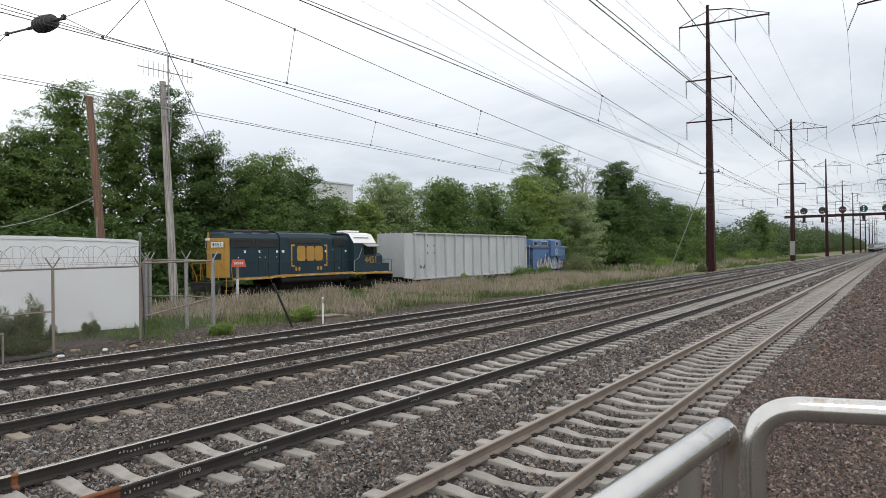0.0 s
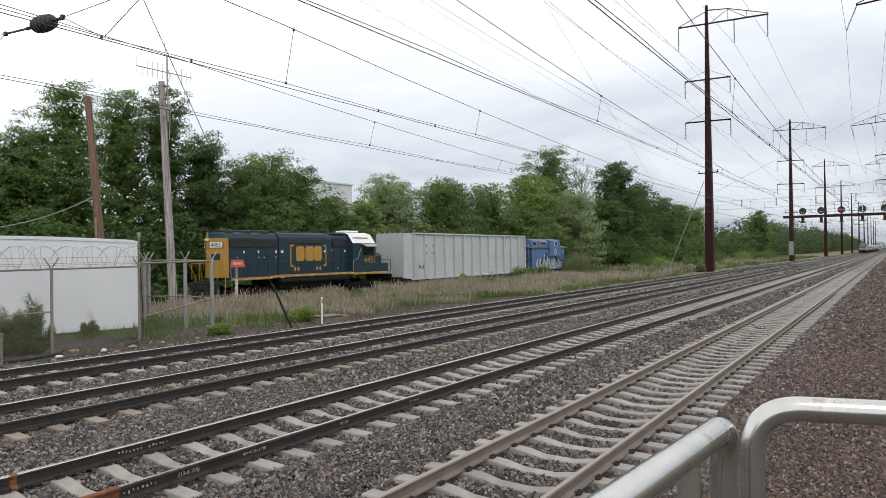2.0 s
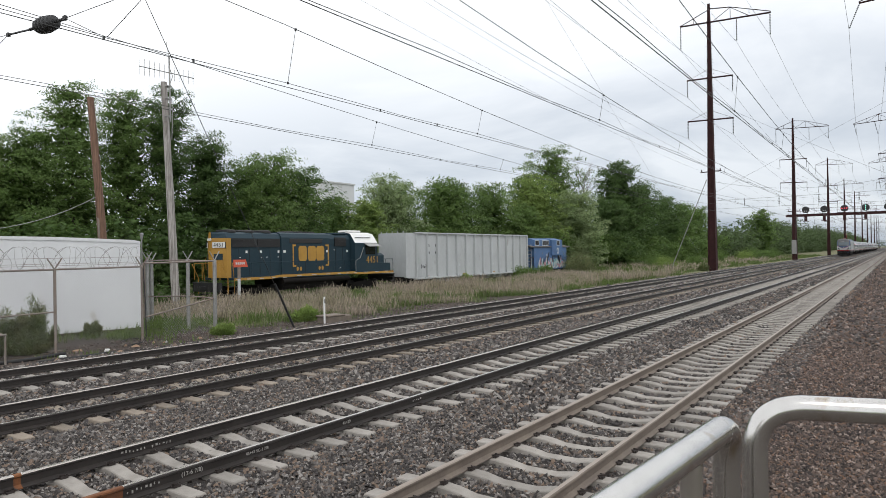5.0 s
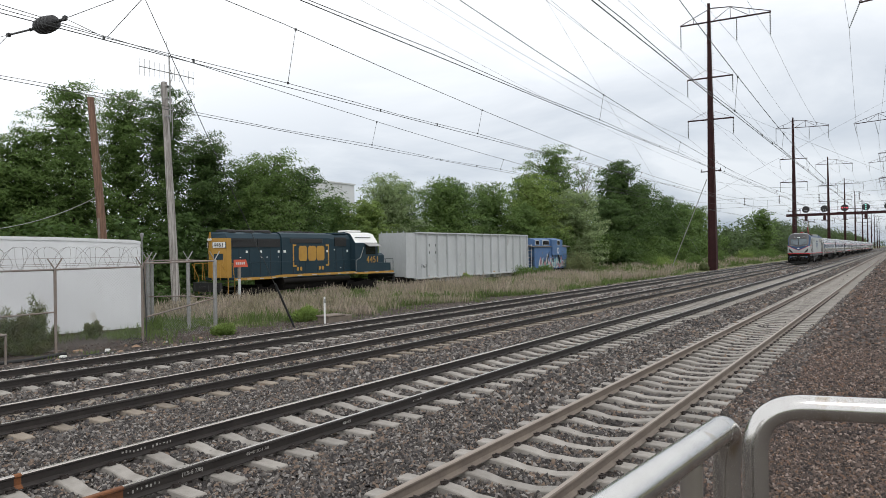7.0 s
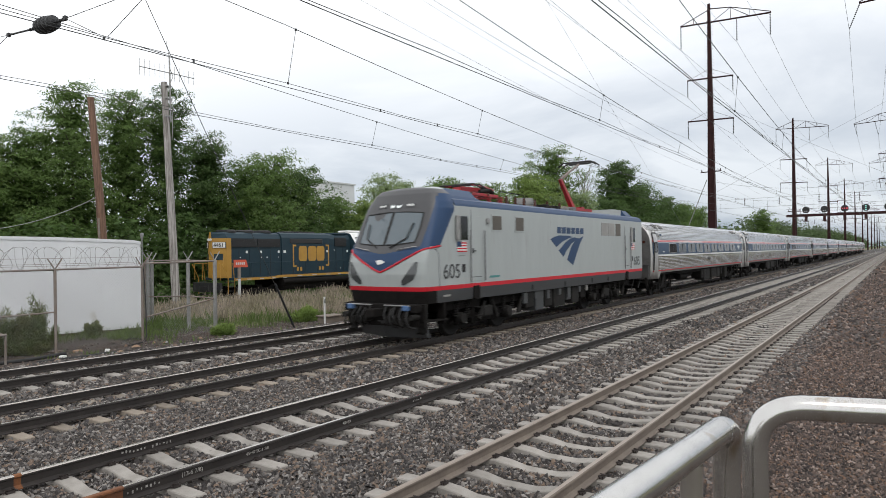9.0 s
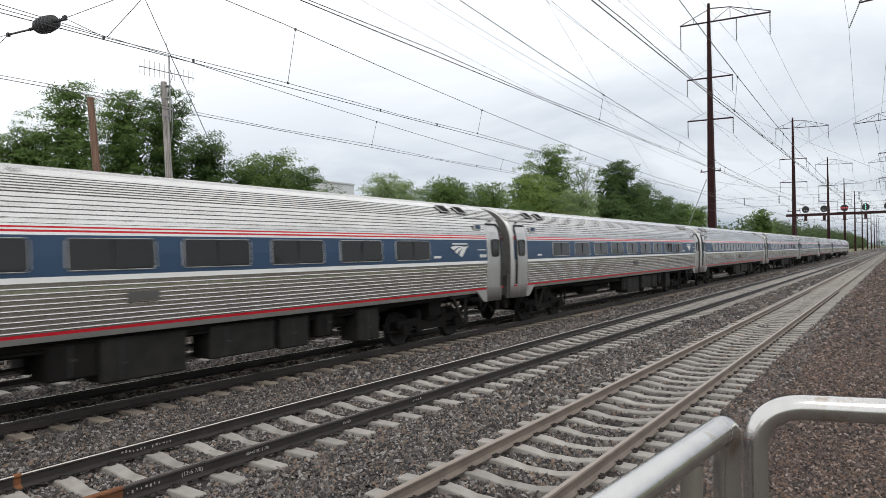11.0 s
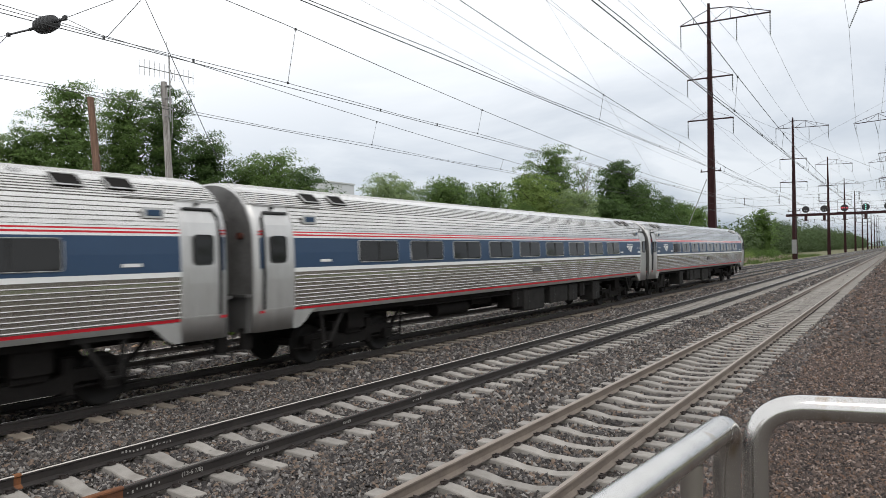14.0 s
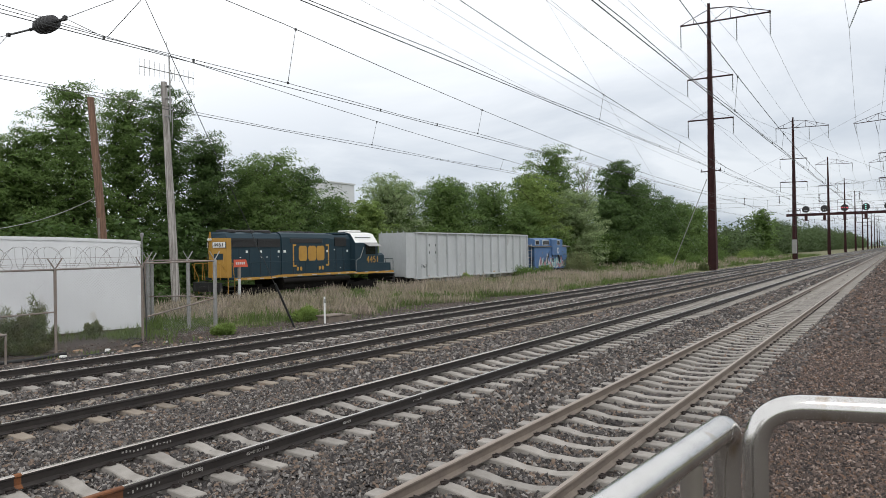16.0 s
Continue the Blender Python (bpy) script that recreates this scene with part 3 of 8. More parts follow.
def truck(parent, x, gauge=0.76, base=1.3, label="dark inboard-bearing bogie", r=0.457, frames=0.98):
    """A bogie: side frames, bolster, axle boxes, brake gear, with its four wheels."""
    g = Geo()
    for s in (-1, 1):
        y = s * frames
        g.prism_y([(x - 0.75, 0.52), (x - 0.45, 0.36), (x + 0.45, 0.36), (x + 0.75, 0.52), (x + 1.6, 0.5), (x + 1.6, 0.7), (x + 0.7, 0.74), (x + 0.4, 0.62), (x - 0.4, 0.62), (x - 0.7, 0.74), (x - 1.6, 0.7), (x - 1.6, 0.5)], y - 0.08, y + 0.08)
        g.box(x - 0.28, x + 0.28, y - 0.14, y + 0.14, 0.6, 1.0, 0, 0.03)
        for d in (-1, 1):
            g.box(x + d * base - 0.16, x + d * base + 0.16, y - 0.02, y + s * 0.16, 0.34, 0.62, 0, 0.03)
            g.box(x + d * 0.62 - 0.1, x + d * 0.62 + 0.1, y - 0.1, y + 0.1, 0.3, 0.95, 0, 0.02)
        g.tube([(x - 1.9, y, 0.42), (x + 1.9, y, 0.42)], 0.03, 6)
        g.tube([(x + 1.55, y, 0.6), (x + 2.1, y, 1.15)], 0.05, 6)
        g.tube([(x + 2.1, y, 1.15), (x + 2.0, y, 0.35), (x + 1.6, y, 0.35)], 0.035, 6)
    g.box(x - 0.3, x + 0.3, -1.2, 1.2, 0.75, 1.2)
    for d in (-1, 1):
        g.tube([(x + d * base, -0.8, r), (x + d * base, 0.8, r)], 0.09, 10)
    t = g.build("bogie", "under", parent, label)
    for d in (-1, 1):
        for s in (-1, 1):
            wheel(t, x + d * base, s * gauge, r)
    return t


def swoosh(name, mat, parent, x0, x1, z0, z1, y, label):
    """Three tapering curved bands that fan out from one corner, each a part."""
    w, h = x1 - x0, z1 - z0
    for band in ([(0, 0.87), (0.10, 0.95), (0.25, 1), (0.5, 1), (0.66, 0.96), (0.5, 0.90), (0.33, 0.79), (0.16, 0.62)],
                 [(0.85, 0.92), (0.70, 0.95), (0.58, 0.91), (0.42, 0.77), (0.23, 0.5), (0.36, 0.29), (0.47, 0.52), (0.62, 0.75)],
                 [(1, 1), (0.88, 0.93), (0.72, 0.84), (0.6, 0.62), (0.47, 0.19), (0.65, 0), (0.76, 0.36), (0.88, 0.74)]):
        ring = [(x0 + u * w, y, z0 + q * h) for u, q in band]
        back = [(p[0], y + 0.006, p[2]) for p in ring]
        g = Geo()
        g.sweep([back, ring])
        g.build(name, mat, parent, label)


def coach(cafe=False, last=False, number=0, turned=False):
    """A fluted stainless coach. Its own x runs to the rear from its front coupler; it rolls towards -x."""
    c = holder("passenger_coach", pose(0, TRACKS[2], 0), "fluted stainless cafe coach with white lettering bars" if cafe else ("last fluted stainless coach with a blue window band" if last else "fluted stainless passenger coach with a blue window band"), "train car", "coaches of the passing train")
    half = car_profile()
    L0, L1 = 0.33, CAR - 0.33
    full = [(y, z, s) for y, z, s in half] + [(-y, z, s) for y, z, s in half[::-1][1:]]
    slots = [p[2] for p in full[:-1]]
    n = len(half)
    slots = [full[i][2] if i < n - 1 else full[i + 1][2] for i in range(len(full) - 1)] + [3]
    d0, d1 = L0 + 1.05, L1 - 1.05
    g = Geo()
    g.sweep([[(x, -y, z) for y, z, s in full] for x in (d0, d1)], slots)
    g.build("body", ["stainless", "red_paint", "white_paint", "sill_grey", "blue_band"], c)
    # plain vestibule ends, rounded in towards the gangway
    sm = [(1.53, 1.0), (1.575, 1.45), (1.60, 2.1), (1.60, 2.4), (1.57, 3.0), (1.53, 3.25), (1.46, 3.46), (1.34, 3.68), (1.16, 3.87), (0.93, 4.02), (0.66, 4.13), (0.36, 4.2), (0.0, 4.225)]
    ring = [(-y, z) for y, z in sm] + [(y, z) for y, z in sm[::-1][1:]]
    for e, (xa, s) in enumerate(((d0, -1), (d1, 1))):
        g = Geo()
        st = ((0.0, 1.0, 0.0), (0.86, 1.0, 0.0), (0.97, 0.992, -0.008), (1.03, 0.97, -0.03), (1.05, 0.94, -0.06))
        g.sweep([[(xa + s * d, y * k, z + (dz if z > 3.3 else 0)) for y, z in ring] for d, k, dz in st], 0, True)
        # stripes run on across the corner post
        for sd in (-1, 1):
            for z0, z1, slot in ((3.03, 3.065, 1), (3.095, 3.125, 1), (2.33, 2.98, 2), (1.40, 1.455, 1)):
                wide = 0.03 if slot == 2 else 0.05
                g.box(min(xa + s * (0.91 - wide), xa + s * (0.91 + wide)), max(xa + s * (0.91 - wide), xa + s * (0.91 + wide)), sd * (1.605 if z0 < 2.9 else 1.575) - 0.012, sd * (1.605 if z0 < 2.9 else 1.575) + 0.012, z0, z1, slot)
        en = g.build("vestibule_end", ["stainless_flat", "red_paint", "blue_band"], c, "plain brushed stainless vestibule end")
        for sd in (-1, 1):
            dg = Geo()
            xc = xa + s * 0.47
            yo = sd * 1.60
            prof = [(1.575, 1.49), (1.60, 2.1), (1.60, 2.4), (1.57, 3.0), (1.53, 3.25), (1.45, 3.48)]
            dg.sweep([[(x, sd * (y + o), z) for y, z in prof] + [(x, sd * (y - 0.02), z) for y, z in prof[::-1]] for x, o in ((xc - 0.36, 0.010), (xc - 0.34, 0.02), (xc + 0.34, 0.02), (xc + 0.36, 0.010))], 0)
            dr = dg.build("door", "stainless_flat", c, "plain stainless sliding door")
            fr = Geo()
            pts = [(xc + s * 0.375, sd * 1.60, 1.48), (xc + s * 0.375, sd * 1.63, 2.2), (xc + s * 0.375, sd * 1.60, 3.0), (xc + s * 0.365, sd * 1.52, 3.38), (xc + s * 0.28, sd * 1.475, 3.51), (xc - s * 0.35, sd * 1.475, 3.51)]
            fr.tube(pts, 0.036, 6)
            fr.build("door_seal", "rubber", dr)
            wg = Geo()
            hole = [(-0.21, 2.52), (-0.21, 2.94), (-0.19, 2.99), (-0.14, 3.01), (0.14, 3.01), (0.19, 2.99), (0.21, 2.94), (0.21, 2.52), (0.19, 2.47), (0.14, 2.45), (-0.14, 2.45), (-0.19, 2.47)]
            wg.sweep([[(xc + u, sd * (1.60 - 0.03 * max(0, z - 2.5)), z) for u, z in hole], [(xc + u, sd * (1.632 - 0.03 * max(0, z - 2.5)), z) for u, z in hole]])
            wn = wg.build("door_window", "glass", dr)
            wg = Geo()
            wg.tube([(xc + u, sd * 1.63, z) for u, z in hole + hole[:2]], 0.014, 4)
            wg.build("window_rim", "rubber", wn)
            sg = Geo()
            sg.box(min(xa, xa + s * 0.85), max(xa, xa + s * 0.85), sd * 1.585 - 0.012, sd * 1.585 + 0.012, 1.452, 1.482)
            sg.build("step_edge", "stainless_flat", c)
            # low apron that curves up behind the door towards the bogie
            ap = Geo()
            out = [(-0.02, 1.0), (0.10, 1.0), (0.22, 1.05), (0.33, 1.13), (0.44, 1.24), (0.52, 1.31), (0.64, 1.385), (-0.02, 1.385)]
            ap.sweep([[(xa - s * u, sd * y0, z) for u, z in out] for y0 in (1.50, 1.552)])
            ap.build("apron", "stainless_flat", c, "plain stainless apron curving up to the sill")
            # the roof's flutes run on over the door to the car's end, above a drip rail
            rf = Geo()
            top = [(y + 0.010, z + 0.002) for y, z, q in half if z > 3.70 and y > 0.02]
            rf.sweep([[(x, sd * y * k, z + dz) for y, z in top] + [(x, sd * (y - 0.03) * k, z - 0.02 + dz) for y, z in top[::-1]] for x, k, dz in ((xa - s * 0.01, 1, 0), (xa + s * 0.86, 1, 0), (xa + s * 0.98, 0.99, -0.012), (xa + s * 1.03, 0.975, -0.03))], 0)
            rf.build("end_roof", "stainless", c)
            dp = Geo()
            dp.tube([(xa - s * 1.0, sd * 1.365, 3.69), (xa + s * 0.95, sd * 1.365, 3.69)], 0.014, 5)
            dp.build("drip_rail", "stainless_flat", c)
            lm = Geo()
            lm.box(xa + s * 0.47 - 0.04, xa + s * 0.47 + 0.04, sd * 1.40 - 0.03, sd * 1.40 + 0.03, 3.60, 3.64)
            lm.build("door_lamp", "rubber", c)
        gw = Geo()
        xe = xa + s * 1.05
        ew = Geo()
        ew.prism([(y * 0.935, (z - 0.06 if z > 3.3 else z)) for y, z in ring], min(xe, xe + s * 0.012), max(xe, xe + s * 0.012), 0)
        ew.build("end_wall", "end_steel", c, "dull grey car end wall")
        for sd in (-1, 1):
            ld = Geo()
            ld.box(min(xe, xe + s * 0.16), max(xe, xe + s * 0.16), min(sd * 0.75, sd * 1.46), max(sd * 0.75, sd * 1.46), 1.74, 1.80)
            ld.box(min(xe, xe + s * 0.10), max(xe, xe + s * 0.10), min(sd * 0.75, sd * 1.40), max(sd * 0.75, sd * 1.40), 1.0, 1.74)
            ld.build("end_ledge", "gangway", c)
            ld = Geo()
            ld.tube([(xe, sd * 1.16, 3.02), (xe + s * 0.10, sd * 1.16, 3.02)], 0.075, 10)
            ld.build("marker_lamp", "ceramic", c, "round red-brown marker lamp")
        gy = [(-0.72, 1.2), (-0.72, 3.35), (-0.55, 3.55), (0.55, 3.55), (0.72, 3.35), (0.72, 1.2)]
        reach = 0.06 if last and e else 0.40
        gw.prism(gy, min(xe + s * 0.005, xe + s * reach), max(xe + s * 0.005, xe + s * reach), 0)
        gw.build("gangway", "gangway", c, "dark flexible gangway connection")
        cp = Geo()
        cp.box(min(xe, xe + s * 0.40), max(xe, xe + s * 0.40), -0.2, 0.2, 0.72, 1.05, 0, 0.03)
        cp.build("coupler", "under", c)
        for yy in (-0.9, -0.55, 0.55, 0.9):
            cp = Geo()
            cp.tube([(xe - s * 0.1, yy, 1.1), (xe + s * 0.15, yy, 0.75), (xe + s * 0.36, yy, 0.55)], 0.03, 6)
            cp.build("brake_hose", "rubber", c)
        cp = Geo()
        cp.box(min(xe - s * 0.1, xe + s * 0.15), max(xe - s * 0.1, xe + s * 0.15), -1.32, -1.2, 0.66, 1.1)
        cp.build("corner_step", "under", c)
    # windows
    w0, pitch, ww = 3.45, 2.07, 1.53
    for sd in (-1, 1):
        for k in range(9):
            xw = (w0 if (sd < 0) != turned else CAR - w0 - ww - 8 * pitch) + k * pitch
            if cafe and k in (4, 5):
                continue
            g = Geo()
            y = sd * 1.60
            prof = [(1.598, 2.42), (1.592, 2.66), (1.582, 2.90)]
            cut = [(0.0, 2.46), (0.0, 2.88), (0.05, 2.93), (ww - 0.05, 2.93), (ww, 2.88), (ww, 2.46), (ww - 0.05, 2.41), (0.05, 2.41)]
            def at(u, z, o):
                return (xw + u, sd * (float(np.interp(z, [2.35, 2.7, 3.0], [1.60, 1.59, 1.565])) + o), z)
            g.sweep([[at(u, z, 0.0) for u, z in cut], [at(u, z, 0.022) for u, z in cut]], 0)
            fr = g.build("window", "glass", c, "dark tinted coach window")
            f = Geo()
            f.tube([at(u, z, 0.016) for u, z in cut + cut[:2]], 0.012, 4)
            f.build("window_frame", "stainless_flat", fr)
            m = Geo()
            m.box(xw + ww / 2 - 0.012, xw + ww / 2 + 0.012, sd * 1.612 - 0.01, sd * 1.612 + 0.01, 2.43, 2.91)
            m.build("window_bar", "rubber", fr)
        y = sd * 1.615
        ahead = (sd < 0) != turned

        def mark(g, x0, x1, z0, z1):
            g.box(x0 if ahead else CAR - x1, x1 if ahead else CAR - x0, y - 0.003, y + 0.003, z0, z1)
        swoosh("emblem_band", "white_paint", c, 22.55 if ahead else CAR - 23.5, 23.5 if ahead else CAR - 22.55, 2.46, 2.80, y - 0.003, "white band of a fan emblem")
        lg = Geo()
        mark(lg, 22.65, 23.45, 2.84, 2.88)
        for q in range(3):
            mark(lg, 24.20 + q * 0.14, 24.29 + q * 0.14, 2.43, 2.53)
        mark(lg, 24.05, 24.55, 2.66, 2.685)
        mark(lg, 21.72, 22.06, 2.44, 2.51)
        mark(lg, 2.15, 2.5, 2.44, 2.50)
        if cafe:
            for q in range(17):
                if q != 9:
                    lg.box(11.55 + q * 0.215, 11.70 + q * 0.215, y - 0.003, y + 0.003, 2.62, 2.75)
            ring = [[(13.55 + r * math.cos(a), y + dy, 2.68 + r * math.sin(a)) for a in (2 * math.pi * j / 16 for j in range(16))] for r, dy in ((0.19, 0.0), (0.19, sd * 0.004), (0.01, sd * 0.004))]
            lg.sweep(ring)
        lg.build("lettering", "white_paint", c, "white number and lettering bars")["kind"] = "stuff"
    # roof hatches and side lamp panel
    for xr in (2.05, 2.95, CAR - 3.4, CAR - 2.5):
        for sd in (-1, 1):
            h = Geo()
            h.sweep([[(x, sd * 1.25, 3.84), (x, sd * 0.98, 4.035), (x, sd * 0.94, 3.98), (x, sd * 1.22, 3.78)] for x in (xr, xr + 0.45)], 0)
            h = h.build("roof_vent", "under", c, "dark roof vent opening")
            q = Geo()
            q.tube([(xr - 0.02, sd * 1.27, 3.835), (xr - 0.02, sd * 0.97, 4.045), (xr + 0.47, sd * 0.97, 4.045), (xr + 0.47, sd * 1.27, 3.835), (xr - 0.02, sd * 1.27, 3.835)], 0.016, 4)
            q.build("vent_rim", "stainless_flat", h)
    for sd in (-1, 1):
        for xr in (1.74, CAR - 2.02):
            h = Geo()
            h.box(xr - 0.07, xr + 0.35, sd * 1.545 - 0.012, sd * 1.545 + 0.012, 3.30, 3.50, 0, 0.006)
            h = h.build("side_panel", "stainless_flat", c, "small blue destination panel in a steel frame")
            q = Geo()
            q.box(xr, xr + 0.28, sd * 1.555 - 0.012, sd * 1.555 + 0.012, 3.345, 3.455, 0, 0.006)
            q.build("panel_face", "blue_band", h)
        h = Geo()
        h.box(CAR / 2 - 0.3, CAR / 2 + 0.3, sd * 1.605 - 0.022, sd * 1.605 + 0.022, 1.86, 2.02, 0, 0.004)
        h.build("builder_plate", "gangway", c, "small grey plate on the flutes")
    # underfloor gear: an open bay with a hanging tank, then a row of equipment boxes
    sets = [(11.5, 12.3, 0.62, "under"), (12.35, 14.0, 0.46, "under_light"), (14.5, 16.1, 0.58, "under_light"), (16.25, 17.1, 0.55, "under_light"), (17.35, 17.9, 0.68, "under"), (18.75, 19.55, 0.42, "under_light")]
    for sd in (-1, 1):
        ahead = (sd < 0) != turned
        for a, b, z, mt in sets:
            g = Geo()
            g.box(a if ahead else CAR - b, b if ahead else CAR - a, min(sd * 1.4, sd * 0.75), max(sd * 1.4, sd * 0.75), z, 1.22, 0, 0.03)
            g = g.build("equipment_box", mt, c)
            q = Geo()
            u = a + 0.35 if ahead else CAR - b + 0.35
            q.box(u, u + 0.03, sd * 1.402 - 0.006, sd * 1.402 + 0.006, z + 0.05, 1.18)
            q.box(u, u + 0.10, sd * 1.41 - 0.012, sd * 1.41 + 0.012, z + 0.3, z + 0.34)
            q.build("box_latch", "rubber", g)
        for a, b, z, r in ((7.4, 9.1, 0.88, 0.21), (18.0, 18.6, 0.95, 0.16), (9.4, 10.6, 1.0, 0.12)):
            g = Geo()
            g.tube([(a if ahead else CAR - b, sd * 0.95, z), (b if ahead else CAR - a, sd * 0.95, z)], r, 12)
            g.build("air_tank", "under", c)
    g = Geo()
    g.box(L0 + 0.6, L1 - 0.6, -0.5, 0.5, 0.98, 1.31)
    g.box(L0 + 0.6, L1 - 0.6, -1.3, 1.3, 1.16, 1.31)
    for sd in (-1, 1):
        g.tube([(6.0, sd * 1.3, 1.12), (20.0, sd * 1.3, 1.12)], 0.03, 6)
        g.tube([(5.6, sd * 0.7, 0.82), (20.4, sd * 0.7, 0.82)], 0.028, 6)
    g.build("underframe", "under", c)
    truck(c, 3.75)
    truck(c, CAR - 3.75)
    # yaw brackets over the outer wheels
    for xb, d in ((2.35, 1), (CAR - 2.35, -1)):
        for sd in (-1, 1):
            g = Geo()
            g.tube([(xb + d * 0.75, sd * 1.38, 1.28), (xb + d * 0.28, sd * 1.38, 0.55), (xb + d * 0.08, sd * 1.38, 0.55), (xb, sd * 1.38, 1.28)], 0.05, 4)
            g.box(min(xb - d * 0.1, xb + d * 0.9), max(xb - d * 0.1, xb + d * 0.9), sd * 1.38 - 0.05, sd * 1.38 + 0.05, 1.2, 1.32)
            g.build("yaw_bracket", "under_light", c, "grey triangular bogie bracket")
    return c


def locomotive():
    """Electric locomotive with a raked nose; its own x runs to the rear from the nose."""
    c = holder("electric_locomotive", pose(0, TRACKS[2], 0), "silver-grey electric locomotive with a red sill stripe and raked cab", "locomotive")
    W = 1.515
    R0 = 20.2
    side = [(1.47, 1.15), (W, 1.515), (W, 1.640), (W, 4.03), (W - 0.02, 4.10), (W - 0.09, 4.22), (W - 0.28, 4.30), (0.0, 4.32)]
    full = [(-y, z) for y, z in side] + [(y, z) for y, z in side[::-1][1:]]
    sl = [1, 2, 0, 3, 3, 3, 4]
    g = Geo()
    g.sweep([[(x, y, z) for y, z in full] for x in (2.85, R0 - 0.05)], sl + sl[::-1] + [1])
    g.build("body", ["silver", "charcoal", "red_paint", "blue_paint", "cab_dark"], c)
    g = Geo()
    g.sweep([[(x, y * k, z) for y, z in full] for x, k in ((R0 - 0.05, 1.0), (R0 + 0.25, 0.86))], sl + sl[::-1] + [1])
    g.build("rear_panel", ["silver", "charcoal", "red_paint", "blue_paint", "cab_dark"], c)
    # nose: rings stepped from the side back over the raked front; rows by height
    zs = [1.15, 1.44, 1.60, 2.0, 2.35, 2.62, 2.85, 3.2, 3.6, 3.95, 4.15, 4.40, 4.55, 4.62]
    front = [1.24, 1.17, 1.14, 1.11, 1.14, 1.21, 1.33, 1.51, 1.71, 1.88, 1.98, 2.11, 2.24, 2.38]
    halfw = [1.44, 1.49, 1.495, 1.495, 1.49, 1.485, 1.48, 1.46, 1.43, 1.39, 1.34, 1.22, 1.05, 0.62]
    edge = [2.25, 2.25, 2.25, 2.25, 2.25, 2.27, 2.3, 2.38, 2.46, 2.54, 2.60, 2.68, 2.74, 2.78]
    wide = [1.47, W, W, W, W, W, W, W, W, W, 1.45, 1.30, 1.10, 0.66]
    us = [0.0, 0.12, 0.24, 0.36, 0.48, 0.58, 0.67, 0.74, 0.795, 0.86, 0.92, 0.97, 1.0]
    fine = sorted(set([1.15, 1.515, 1.640, 2.80, 4.08] + [round(1.640 + 0.03 * k, 3) for k in range(98) if abs(1.640 + 0.03 * k - 2.80) > 0.012 and abs(1.640 + 0.03 * k - 4.08) > 0.012] + [4.62]))

    def at_z(z, table):
        return float(np.interp(z, zs, table))

    def row(z):
        f, hw, e, w = at_z(z, front), at_z(z, halfw), at_z(z, edge), at_z(z, wide)
        pts = [(f + 0.14 * u * u + 0.15 * max(0.0, (u - 0.82) / 0.18) ** 2, u * hw, z) for u in np.interp(us, [0, 0.86, 1], [0, float(np.interp(z, [2.8, 4.3], [0.86, 0.96])), 1])]
        last = pts[-1]
        e += 0.05
        # one column of the side follows the paint's edge
        xb = min(max(2.05 + (z - 2.80) * 0.69, last[0] + 0.10), 2.82)
        for x in [last[0] + (xb - last[0]) * t for t in (0.2, 0.4, 0.6, 0.8, 1.0)] + [xb + (2.87 - xb) * t for t in (0.25, 0.5, 0.75, 1.0)]:
            t = min(1.0, (x - last[0]) / max(0.02, e - last[0]))
            pts.append((x, last[1] + (w - last[1]) * math.sin(t * math.pi / 2), z))
        return pts

    rows = [row(z) for z in fine]
    n = len(rows[0])

    def vee(y):
        return 2.06 + 0.69 * (min(abs(y), 1.45) / 1.45) ** 1.15

    def slot(i, j):
        z = (fine[i] + fine[i + 1]) / 2
        x = (rows[i][j][0] + rows[i][j + 1][0]) / 2
        y = (rows[i][j][1] + rows[i][j + 1][1]) / 2
        if z < 1.515:
            return 5 if x < 1.98 else 1
        if z < 1.640:
            return 2
        if j < len(us) - 1:
            if z < vee(y):
                return 0
            if z > 4.30:
                return 4
            if z > 2.60 + 0.16 * abs(y) and j < 9:
                return 4
            return 3
        if z > 4.22:
            return 4 if z > 4.4 else 3
        return 3 if z > 2.80 and j < len(us) + 4 else (3 if z > 4.08 else 0)
    g = Geo()
    for sd in (1, -1):
        vs = [(x, y * sd, z) for r in rows for x, y, z in r]
        for i in range(len(rows) - 1):
            for j in range(n - 1):
                g.add([vs[i * n + j], vs[i * n + j + 1], vs[(i + 1) * n + j + 1], vs[(i + 1) * n + j]], [(0, 1, 2, 3)], slot(i, j), True)
    nose = g.build("cab_nose", ["silver", "charcoal", "red_paint", "blue_paint", "cab_dark", "under"], c, "raked cab nose in grey, blue and dark grey", fix=False)
    bm = bmesh.new()
    bm.from_mesh(nose.data)
    bmesh.ops.remove_doubles(bm, verts=bm.verts, dist=0.002)
    bmesh.ops.recalc_face_normals(bm, faces=bm.faces)
    bm.to_mesh(nose.data)
    bm.free()

    def on_nose(y, z, o=0.0):
        u = min(1.0, abs(y) / at_z(z, halfw))
        return (at_z(z, front) + 0.14 * u * u + 0.15 * max(0.0, (u - 0.82) / 0.18) ** 2 - o, y, z)

